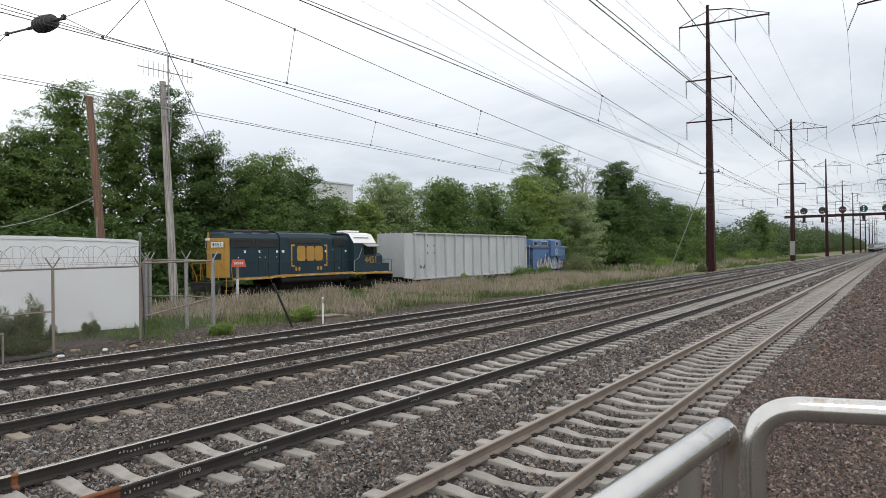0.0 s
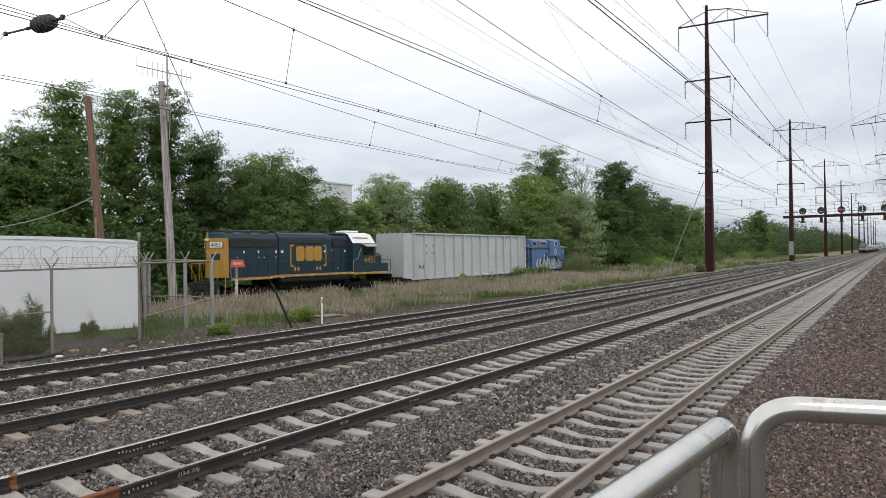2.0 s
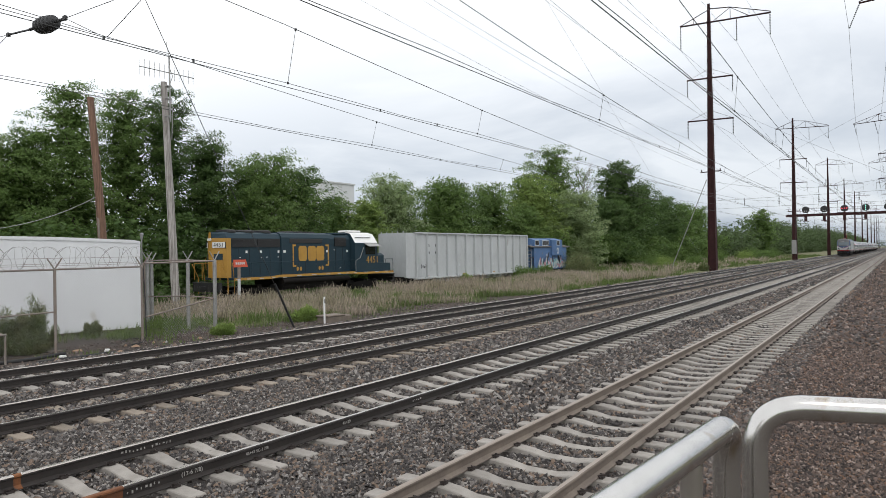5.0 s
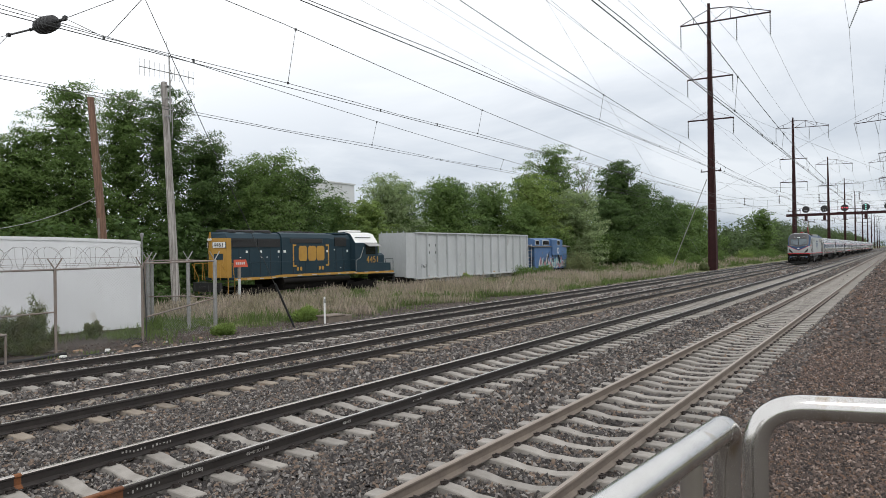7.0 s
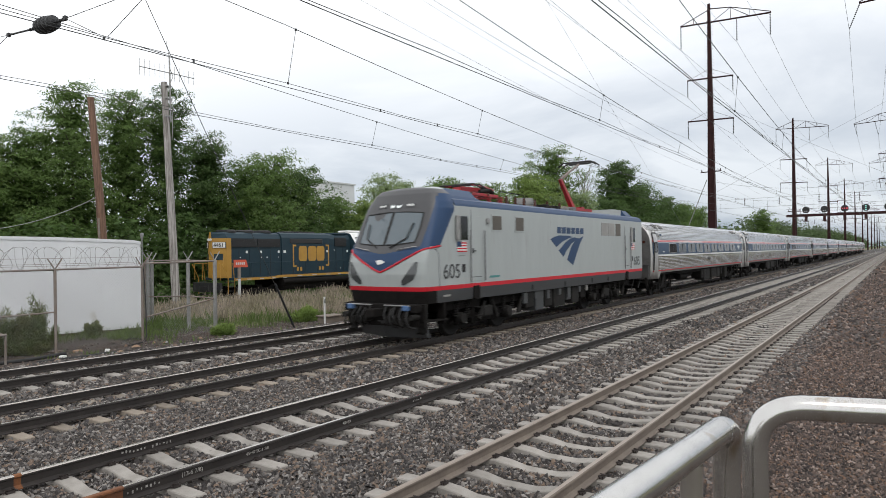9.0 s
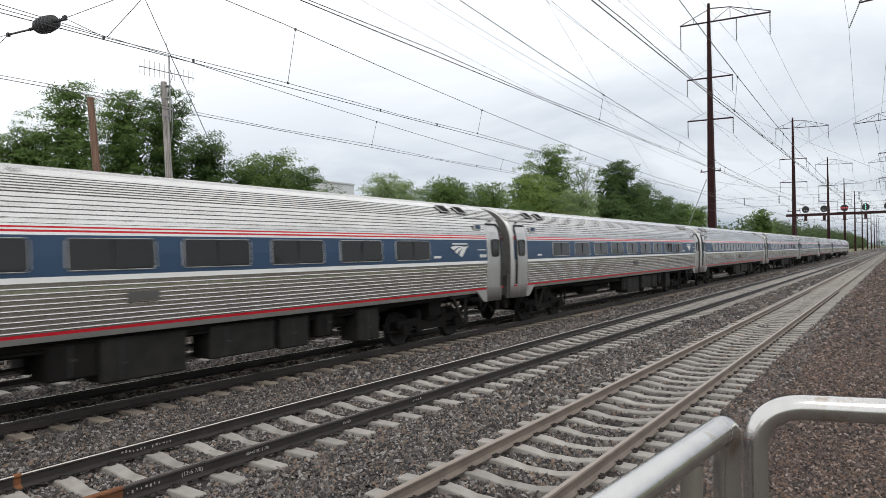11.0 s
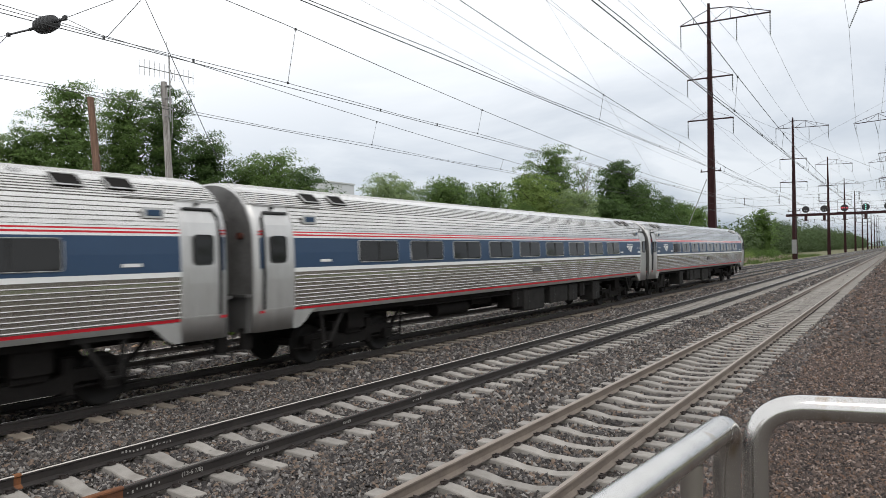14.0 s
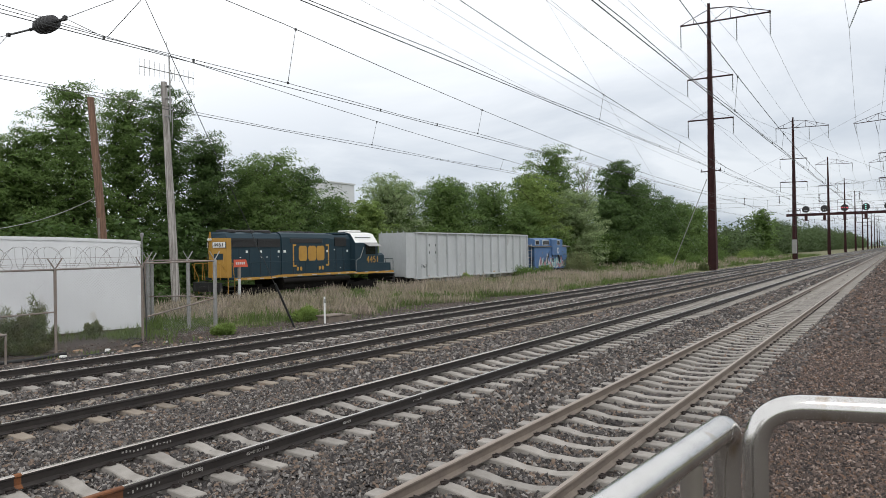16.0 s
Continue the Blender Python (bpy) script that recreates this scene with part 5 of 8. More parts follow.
def diesel():
    """Hood-type diesel; its own x runs from its long-hood end (0) to its short-hood end (18)."""
    c = holder("diesel_locomotive", pose(24.6, SIDING, SZ), "dark blue and yellow hood diesel locomotive parked on the siding", "locomotive")
    H = 0.98            # half width of the hood
    F = 1.52            # half width of the frame
    g = Geo()
    g.prism([(-F, 1.36), (-F, 1.52), (F, 1.52), (F, 1.36)], 1.4, 17.4)
    g.build("walkway", "hood_blue", c)
    for s in (-1, 1):
        g = Geo()
        y = s * F
        lo = [(1.4, 1.34), (5.2, 1.34), (5.9, 1.42), (13.0, 1.42), (13.4, 1.34), (17.4, 1.34)]
        g.sweep([[(x, y - 0.02, z), (x, y + 0.02, z), (x, y + 0.02, z + 0.16), (x, y - 0.02, z + 0.16)] for x, z in lo])
        g.build("sill_stripe", "hood_yellow", c, "yellow frame stripe")
        g = Geo()
        for k in range(14):
            g.box(1.8 + k * 1.12, 2.15 + k * 1.12, y - 0.025, y + 0.025, 1.38 if 4.4 > k else 1.46, 1.43 if 4.4 > k else 1.50)
        g.build("reflector_strip", "hopper", c)
    hood = [(-H, 1.52), (-H, 4.02), (-H + 0.16, 4.30), (-H + 0.45, 4.42), (H - 0.45, 4.42), (H - 0.16, 4.30), (H, 4.02), (H, 1.52)]
    g = Geo()
    g.sweep([[(x, y, z) for y, z in hood] for x in (0.88, 2.05)], [1, 0, 0, 0, 0, 0, 1, 0])
    # yellow end with corner chamfers
    g.sweep([[(x, y * k, z) for y, z in hood] for x, k in ((0.45, 0.14), (0.88, 1.0))], [1, 0, 0, 0, 0, 0, 1, 1])
    g.add([(0.445, y * 0.14, z) for y, z in ((-H, 1.52), (-H, 4.02), (H, 4.02), (H, 1.52))], [(0, 1, 2, 3)], 1)
    g.build("rear_hood_end", ["hood_blue", "hood_yellow"], c, "yellow hood end with number board and twin lamps")
    g = Geo()
    g.prism(hood, 2.05, 6.6)
    g.build("radiator_hood", "hood_blue", c)
    g = Geo()
    tall = [(-H - 0.06, 1.52), (-H - 0.06, 4.1), (-H + 0.1, 4.36), (-H + 0.4, 4.46), (H - 0.4, 4.46), (H - 0.1, 4.36), (H + 0.06, 4.1), (H + 0.06, 1.52)]
    g.prism(tall, 6.62, 10.4)
    g.build("blower_hood", "hood_blue", c)
    g = Geo()
    g.prism([(y * 0.98, z) for y, z in hood], 10.42, 13.3)
    g.build("long_hood", "hood_blue", c)
    for s in (-1, 1):
        y = s * (H + 0.01)
        for x0, x1, z0, z1 in ((2.1, 4.3, 3.45, 4.0), (4.36, 6.5, 3.45, 4.0), (11.1, 12.6, 3.5, 4.15)):
            g = Geo()
            g.box(x0, x1, y - 0.03, y + 0.03, z0, z1)
            for k in range(int((z1 - z0) / 0.07)):
                g.box(x0, x1, y - 0.05, y + 0.05, z0 + 0.07 * k, z0 + 0.07 * k + 0.025)
            g.build("radiator_grille", "black", c, "black louvred radiator grille")
        g = Geo()
        yy = s * (H + 0.09)
        g.box(7.2, 9.8, min(s * (H - 0.1), s * (H + 0.10)), max(s * (H - 0.1), s * (H + 0.10)), 3.68, 4.05, 0, 0.06)
        g.build("dynamic_brake_bulge", "black", c)
        # hood door seams and latches
        g = Geo()
        for k, x in enumerate(np.arange(2.7, 12.9, 0.95)):
            yo = s * (H + (0.065 if 6.6 < x < 10.4 else 0.005))
            g.box(x, x + 0.018, yo - 0.012, yo + 0.012, 1.56, 3.35)
        g.build("door_seams", "black", c)
        g = Geo()
        for x, z in ((2.75, 2.75), (4.7, 2.75), (5.2, 2.75), (6.3, 2.75), (11.0, 3.2), (11.8, 1.85)):
            yo = s * (H + (0.065 if 6.6 < x < 10.4 else 0.005))
            g.box(x, x + 0.10, yo - 0.012, yo + 0.012, z, z + 0.05)
        for x in (3.3, 4.6, 6.3, 6.75, 10.1, 12.7):
            yo = s * (H + (0.065 if 6.6 < x < 10.4 else 0.005))
            g.box(x, x + 0.17, yo - 0.012, yo + 0.012, 3.06, 3.22)
        g.build("stencil_plates", "white_paint", c, "small white stencil plates")
        # emblem: three heavy plain blocks between brackets
        e = Geo()
        ye = s * (H + 0.07)
        cx = 8.87

        def blk(pts):
            q = [(cx + a * (0.66 if s < 0 else -0.66), z) for a, z in pts]
            e.sweep([[(x, ye - 0.008, z) for x, z in q], [(x, ye + 0.008, z) for x, z in q]])
        for x0 in (-1.50, -0.40, 0.62):
            blk([(x0, 2.62), (x0 + 0.14, 2.46), (x0 + 0.83, 2.46), (x0 + 0.97, 2.62), (x0 + 0.97, 3.36), (x0 + 0.83, 3.52), (x0 + 0.14, 3.52), (x0, 3.36)])
        for d in (-1, 1):
            blk([(d * 2.05, 2.06), (d * 2.17, 2.06), (d * 2.17, 3.62), (d * 2.05, 3.62)])
            blk([(d * 1.78, 2.06), (d * 2.05, 2.06), (d * 2.05, 2.18), (d * 1.78, 2.18)])
            blk([(d * 1.78, 3.5), (d * 2.05, 3.5), (d * 2.05, 3.62), (d * 1.78, 3.62)])
        for x0 in (-1.62, -1.25, 1.0, 1.38):
            blk([(x0 + 0.13 * math.cos(a), 1.92 + 0.15 * math.sin(a)) for a in (2 * math.pi * j / 8 for j in range(8))])
        e.build("emblem", "hood_yellow", c, "yellow bracketed emblem of plain blocks")
        # handrail
        g = Geo()
        xs = np.linspace(2.0, 13.2, 9)
        yr = s * (F - 0.05)
        g.tube([(x, yr, 2.45) for x in xs], 0.022, 5)
        for x in xs:
            g.tube([(x, yr, 1.5), (x, yr, 2.45)], 0.02, 5)
        g.build("handrail", "hood_blue", c)
        # rear steps and grab irons
        g = Geo()
        g.tube([(0.6, s * F, 0.5), (0.6, s * F, 1.5), (0.2, s * F, 2.4)], 0.03, 5)
        g.tube([(1.35, s * F, 0.5), (1.35, s * F, 1.2), (0.9, s * F, 2.45)], 0.03, 5)
        g.build("grab_iron", "hood_yellow", c)
        g = Geo()
        for e0 in (0.65, 17.0):
            for k in range(4):
                g.box(e0, e0 + 0.6, min(s * 1.1, s * F), max(s * 1.1, s * F), 0.42 + 0.27 * k, 0.46 + 0.27 * k)
        g.build("step_well", "black", c)
    # fans on the roof
    for x in (2.4, 4.0, 5.6):
        g = Geo()
        g.sweep([[(x + r * math.cos(a), r * math.sin(a), z) for a in (2 * math.pi * j / 20 for j in range(20))] for r, z in ((0.72, 4.38), (0.72, 4.52), (0.6, 4.58), (0.1, 4.58))])
        g.build("roof_fan", "black", c, "round cooling fan housing")
    for x in (7.4, 8.2, 9.0):
        g = Geo()
        g.box(x, x + 0.6, -0.5, 0.5, 4.4, 4.56, 0, 0.05)
        g.build("roof_box", "black", c)
    g = Geo()
    g.box(11.2, 13.0, -0.8, 0.8, 4.36, 4.52, 0, 0.06)
    g.build("exhaust_hatch", "hood_blue", c)
    # cab and short hood
    cab = [(-1.48, 1.52), (-1.48, 3.75), (-0.95, 4.45), (-0.4, 4.58), (0.4, 4.58), (0.95, 4.45), (1.48, 3.75), (1.48, 1.52)]
    g = Geo()
    g.sweep([[(x, y, z) for y, z in cab] for x in (13.25, 15.55)], [0, 1, 1, 1, 1, 1, 0, 0])
    cb = g.build("cab", ["hood_blue", "white_paint"], c, "blue cab with a white roof")
    for s in (-1, 1):
        y = s * 1.485
        g = Geo()
        g.box(14.3, 15.3, y - 0.015, y + 0.015, 2.85, 3.55)
        g.build("cab_window", "glass", cb)
        g = Geo()
        g.sweep([[(x, s * 1.48, 3.72), (x, s * 1.95, 3.5), (x, s * 1.95, 3.46), (x, s * 1.48, 3.66)] for x in (14.2, 15.5)])
        g.build("sun_visor", "galv", cb, "grey window visor")
        letters("road_number", "4451", 0.74, "hood_yellow", cb, (15.0, s * 1.5, 2.42), 90, 0 if s < 0 else 180, "yellow road number")
        g = Geo()
        g.tube([(13.3, s * 1.5, 1.6), (13.3, s * 1.5, 2.4), (13.75, s * 1.5, 2.6), (14.1, s * 1.5, 3.4)], 0.022, 5)
        g.build("cab_grab_rail", "galv", cb)
        for k in range(7):
            g = Geo()
            g.box(13.55 + k * 0.22, 13.67 + k * 0.22, s * 1.22 - 0.02, s * 1.22 + 0.02, 4.12, 4.2)
            g.build("roof_louvre", "black", cb)
    g = Geo()
    g.box(13.4, 14.8, -0.55, 0.55, 4.56, 4.74, 0, 0.08)
    g.build("roof_cooler", "white_paint", cb, "white rooftop cooling unit")
    g = Geo()
    g.prism([(-0.85, 1.52), (-0.85, 2.75), (-0.55, 2.95), (0.55, 2.95), (0.85, 2.75), (0.85, 1.52)], 15.55, 17.0)
    g.prism([(-1.45, 1.52), (-1.45, 2.15), (-0.84, 2.15), (-0.84, 1.52)], 13.9, 17.1)
    g.prism([(1.45, 1.52), (1.45, 2.15), (0.84, 2.15), (0.84, 1.52)], 13.9, 17.1)
    g.build("short_hood", "hood_blue", c)
    for x in (0.02, 17.45):
        g = Geo()
        for y in (-1.3, -0.5, 0.5, 1.3):
            g.tube([(x + 0.2, y, 1.4), (x + 0.2, y, 2.45)], 0.022, 5)
        g.tube([(x + 0.2, -1.3, 2.45), (x + 0.2, 1.3, 2.45)], 0.022, 5)
        g.build("end_rail", "hood_yellow" if x < 1 else "hood_blue", c)
        g = Geo()
        g.box(x + 0.1, x + 0.3, -1.4, 1.4, 0.66, 1.25, 0, 0.03)
        g.box(x - 0.4 if x < 1 else x + 0.3, x + 0.1 if x < 1 else x + 0.75, -0.15, 0.15, 0.8, 1.0)
        g.build("pilot", "black", c)
    # rear lamps, number boards and emblem on the two faces of the yellow end
    for y in (-0.10, 0.10):
        g = Geo()
        g.sweep([[(0.42 + k, y + r * math.cos(a), 3.93 + r * math.sin(a)) for a in (2 * math.pi * j / 12 for j in range(12))] for k, r in ((0.02, 0.085), (-0.04, 0.085), (-0.03, 0.02))])
        g.build("rear_lamp", "white_paint", c, "pale twin rear lamp")
    for s in (-1, 1):
        def on_end(t, o):
            return (0.45 + 0.4287 * t - 0.904 * o, s * (0.137 + 0.9036 * t + 0.429 * o))
        for name, t0, t1, z0, z1, mt, o, lb in (("number_board_frame", 0.08, 0.90, 3.40, 3.78, "black", 0.03, ""), ("number_board", 0.10, 0.88, 3.42, 3.76, "white_paint", 0.036, "white number board"), ("end_emblem", 0.16, 0.70, 2.66, 3.04, "hood_blue", 0.02, "dark emblem block")):
            g = Geo()
            g.sweep([[(*on_end(t0, q), z0), (*on_end(t1, q), z0), (*on_end(t1, q), z1), (*on_end(t0, q), z1)] for q in (-0.02, o)])
            ob = g.build(name, mt, c, lb)
            if name == "number_board":
                letters("board_number", "4451", 0.34, "black", ob, (*on_end(0.49, 0.06), 3.59), 90, -58.8 if s < 0 else -121.2)
        g = Geo()
        g.tube([(*on_end(0.80, 0.02), 2.05), (*on_end(0.80, 0.09), 2.10), (*on_end(0.80, 0.09), 2.75), (*on_end(0.80, 0.02), 2.80)], 0.018, 5)
        g.build("grab_iron", "hood_yellow", c)
        g = Geo()
        g.tube([(0.0, s * 0.45, 1.15), (-0.12, s * 0.55, 0.75), (-0.10, s * 0.85, 0.70), (0.0, s * 1.0, 1.15)], 0.03, 6)
        g.build("air_hose", "rubber", c)
    # underside: fuel tank, trucks
    g = Geo()
    g.prism([(-1.35, 0.55), (-1.45, 0.75), (-1.45, 1.36), (1.45, 1.36), (1.45, 0.75), (1.35, 0.55)], 6.3, 10.6)
    g.tube([(6.2, -1.5, 1.12), (12.2, -1.5, 1.12)], 0.19, 10)
    g.build("fuel_tank", "under", c)
    # set the bodywork out on the frame's true stations
    old, true = (0.45, 0.9, 2.05, 6.6, 10.4, 13.3, 15.55, 17.0, 17.45, 18.2), (0.35, 0.90, 1.2, 5.2, 9.8, 12.1, 14.65, 16.15, 16.6, 17.2)
    for ob in c.children_recursive:
        if ob.location.x:
            ob.location.x = float(np.interp(ob.location.x, old, true))
        else:
            for v in ob.data.vertices:
                v.co.x = float(np.interp(v.co.x, old, true)) if v.co.x > 0.45 else v.co.x - 0.10
    freight_truck(c, 3.3)
    freight_truck(c, 13.6)
    return c


def hopper_car():
    c = holder("gondola_car", pose(42.55, SIDING, SZ), "light grey high-sided ribbed gondola car with small graffiti", "freight car")
    L, W, z0, z1 = 21.9, 1.5, 0.72, 4.62
    g = Geo()
    t = 0.05
    for s in (-1, 1):
        g.box(1.5, L, min(s * W, s * (W - t)), max(s * W, s * (W - t)), z0, z1)
    g.box(1.45, 1.5, -W, W, z0 + 0.15, z1)
    g.box(L, L + 0.05, -W, W, z0, z1)
    g.box(1.5, L, -W + t, W - t, z0, z0 + 0.05)
    g.build("body", "hopper", c)
    # sloped end pocket at the near end
    g = Geo()
    g.add([(0.3, -W, z1), (1.45, -W, z1), (1.45, -W, z0), (0.3, -W, z0 + 0.1), (0.3, W, z1), (1.45, W, z1), (1.45, W, z0), (0.3, W, z0 + 0.1)], [(0, 1, 2, 3), (4, 7, 6, 5), (0, 3, 7, 4)])
    g.build("end_sheet", "hopper", c, "plain grey end sheet")
    for s in (-1, 1):
        for k in range(14):
            x = 1.62 + k * (L - 1.72) / 13
            g = Geo()
            y = s * (W + 0.21)
            g.box(x - 0.05, x + 0.05, min(s * W, y), max(s * W, y), z0 + 0.02, z1 - 0.05, 0, 0.015)
            g.build("side_rib", "hopper", c)
        g = Geo()
        y = s * (W + 0.165)
        g.box(1.45, L + 0.05, min(s * (W - 0.08), y), max(s * (W - 0.08), y), z1 - 0.06, z1 + 0.06, 0, 0.02)
        g.build("top_chord", "hopper", c)
        g = Geo()
        g.box(1.45, L + 0.05, min(s * (W - 0.08), s * (W + 0.15)), max(s * (W - 0.08), s * (W + 0.15)), z0 - 0.1, z0 + 0.06, 0, 0.02)
        g.build("side_sill", "hopper", c)
        g = Geo()
        for x in (1.9, 20.9):
            for d in (0, 0.35):
                g.tube([(x + d, s * (W + 0.12), z0), (x + d, s * (W + 0.12), z0 + (3.6 if x > 9 else 1.8))], 0.02, 4)
            for k in range(9 if x > 9 else 5):
                g.tube([(x, s * (W + 0.12), z0 + 0.2 + 0.4 * k), (x + 0.35, s * (W + 0.12), z0 + 0.2 + 0.4 * k)], 0.018, 4)
        g.build("ladder", "hopper", c)
        g = Geo()
        y = s * (W + 0.004)
        for x, z in ((3.35, 3.55), (3.6, 3.55), (4.55, 3.55), (4.8, 3.55), (3.35, 2.9), (3.6, 2.9), (4.55, 2.9), (4.8, 2.9)):
            g.box(x - 0.05, x + 0.05, y - 0.006, y + 0.006, z - 0.11, z + 0.11)
        for k in range(5):
            g.box(2.4 + 0.22 * k, 2.52 + 0.22 * k, y - 0.006, y + 0.006, 1.55 + 0.05 * (k % 2), 1.9 - 0.08 * (k % 3))
        g.build("reporting_marks", "black", c, "black unreadable reporting marks")["kind"] = "stuff"
        g = Geo()
        for x, w in ((8.3, 0.25), (10.0, 0.18), (14.5, 0.3), (18.2, 0.2)):
            g.box(x, x + w, y - 0.006, y + 0.006, 1.6, 1.9)
        g.build("paper_labels", "graffiti_white", c)
        g = Geo()
        for x in (3.2, 9.0, 14.6, 20.0):
            g.box(x, x + 0.35, y - 0.006, y + 0.006, 0.82, 0.94)
        g.build("reflectors", "hood_yellow", c)
    for k in range(12):
        g = Geo()
        x = 5.2 + k * 1.2
        g.add([(x, -1.45, 0.66), (x + 0.55, -1.45, 0.66), (x + 0.45, -1.3, 0.28), (x + 0.1, -1.3, 0.28), (x, 1.45, 0.66), (x + 0.55, 1.45, 0.66), (x + 0.45, 1.3, 0.28), (x + 0.1, 1.3, 0.28)], [(0, 1, 2, 3), (4, 7, 6, 5), (0, 3, 7, 4), (1, 5, 6, 2), (3, 2, 6, 7)])
        g.build("discharge_gate", "hopper", c)
    g = Geo()
    for k in range(5):
        g.tube([(0.35, -1.2 + k * 0.6, z1), (0.35, -1.2 + k * 0.6, z1 + 0.14)], 0.05, 6)
    g.build("end_lugs", "hopper", c)
    g = Geo()
    g.box(-0.2, L + 0.7, -0.2, 0.2, 0.6, 0.85)
    g.box(0.2, 0.45, -1.3, 1.3, 0.55, 0.9)
    g.build("centre_sill", "under", c)
    freight_truck(c, 3.0)
    freight_truck(c, L - 1.6)
    return c


def caboose_car():
    c = holder("caboose", pose(65.3, SIDING, SZ), "faded blue caboose with a cupola and graffiti along its side", "freight car")
    W = 1.45
    g = Geo()
    g.box(1.1, 9.8, -W, W, 0.75, 3.35)
    body = g.build("body", "caboose", c)
    g = Geo()
    g.prism([(-W - 0.12, 3.33), (-W - 0.1, 3.42), (-0.7, 3.6), (0.7, 3.6), (W + 0.1, 3.42), (W + 0.12, 3.33)], 0.2, 10.7)
    g.build("roof", "roof_dark", c, "weathered low-arched roof")
    g = Geo()
    g.prism([(-W - 0.2, 2.35), (-W - 0.2, 4.2), (-0.7, 4.42), (0.7, 4.42), (W + 0.2, 4.2), (W + 0.2, 2.35)], 5.4, 8.2)
    cup = g.build("cupola", "caboose", c, "blue bay cupola with windows")
    g = Geo()
    g.prism([(-W + 0.1, 3.4), (-W + 0.1, 4.18), (-0.7, 4.38), (0.7, 4.38), (W - 0.1, 4.18), (W - 0.1, 3.4)], 1.3, 5.4)
    g.build("cupola_base", "caboose", c)
    for s in (-1, 1):
        y = s * (W + 0.205)
        for x0, x1, yy in ((6.7, 7.4, y), (1.6, 2.5, s * (W - 0.09)), (3.4, 5.0, s * (W - 0.09))):
            g = Geo()
            g.box(x0, x1, yy - 0.012, yy + 0.012, 3.6, 4.08, 0, 0.01)
            w = g.build("window", "glass", cup)
            g = Geo()
            g.box(x0 - 0.06, x1 + 0.06, yy - 0.008, yy + 0.008, 3.54, 4.14)
            g.build("window_frame", "graffiti_white", w)
        rr = random.Random(5)
        for k in range(15):
            g = Geo()
            cx, cz, rw, rh = 2.4 + k * 0.47, rr.uniform(1.15, 1.4), rr.uniform(0.24, 0.36), rr.uniform(0.34, 0.62)
            q = [(cx + rw * math.cos(a) * rr.uniform(0.75, 1.1), cz + rh * math.sin(a) * rr.uniform(0.8, 1.1)) for a in (2 * math.pi * j / 11 for j in range(11))]
            g.sweep([[(a, s * (W - 0.002), b) for a, b in q], [(a, s * (W + 0.003 + 0.0004 * k), b) for a, b in q]])
            g.build("graffiti_letter", rr.choice(["graffiti_white", "graffiti_white", "graffiti_pink", "graffiti_teal", "hopper"]), body, "rounded sprayed graffiti shape")
        for lay, (mt, num, z0, z1) in enumerate((("graffiti_white", 16, 0.8, 1.1), ("graffiti_pink", 14, 0.8, 1.3), ("graffiti_teal", 12, 0.8, 1.4), ("graffiti_white", 14, 0.9, 2.5), ("black", 12, 0.9, 2.2))):
            g = Geo()
            for k in range(num):
                x, z = rr.uniform(2.2, 9.0), rr.uniform(z0, z1)
                w, h = rr.uniform(0.10, 0.42) * (0.5 if lay > 2 else 1), rr.uniform(0.4, 1.0)
                sk = rr.uniform(-0.35, 0.35)
                yy = s * (W + 0.006 + 0.010 * lay)
                q = [(x, z), (x + w, z + 0.05), (x + w + sk, z + h), (x + sk, z + h * 0.9)]
                g.sweep([[(a, yy - 0.005, b) for a, b in q], [(a, yy + 0.005 + 0.0007 * k, b) for a, b in q]])
            g.build("graffiti", mt, body, "sprayed graffiti strokes")["kind"] = "stuff"
        g = Geo()
        yy = s * (W + 0.21)
        g.sweep([[(6.9 + r * math.cos(a), yy, 2.9 + r * 1.3 * math.sin(a)) for a in (2 * math.pi * j / 14 for j in range(14))] for r in (0.3, 0.26)], caps=False)
        g.sweep([[(6.9 + r * math.cos(a), yy + d, 2.9 + r * 1.3 * math.sin(a)) for a in (2 * math.pi * j / 14 for j in range(14))] for r, d in ((0.3, 0), (0.3, s * 0.008), (0.18, s * 0.008))], caps=False)
        g.build("round_mark", "graffiti_white", cup)
        g = Geo()
        for x in (0.25, 0.65, 1.05, 9.9, 10.3, 10.65):
            g.tube([(x, s * 1.4, 0.8), (x, s * 1.4, 2.2)], 0.03, 5)
        for a, b in ((0.25, 1.05), (9.9, 10.65)):
            g.tube([(a, s * 1.4, 1.8), (b, s * 1.4, 1.8)], 0.025, 5)
            g.tube([(a, s * 1.4, 2.2), (b, s * 1.4, 2.2)], 0.025, 5)
        g.build("end_railing", "black", c)
    g = Geo()
    g.box(0.1, 10.8, -1.4, 1.4, 0.62, 0.78)
    g.build("platform", "under", c)
    g = Geo()
    g.box(1.085, 1.105, -0.45, 0.35, 0.80, 2.75)
    g.build("end_door", "black", c, "dark end doorway")
    g = Geo()
    for y in (-1.32, -0.92):
        g.tube([(0.6, y, 0.7), (0.6, y, 3.7)], 0.035, 5)
    for k in range(7):
        g.tube([(0.6, -1.32, 0.95 + 0.4 * k), (0.6, -0.92, 0.95 + 0.4 * k)], 0.025, 5)
    g.build("end_ladder", "graffiti_white", c, "pale end ladder")
    freight_truck(c, 2.4, 0.9)
    freight_truck(c, 8.5, 0.9)
    return c


# ---- overhead line ----
SPAN = [7.0, 92.5, 178.0, 268.0, 354.0, 440.0, 528.0, 614.0, 700.0, 790.0, 880.0, 970.0]


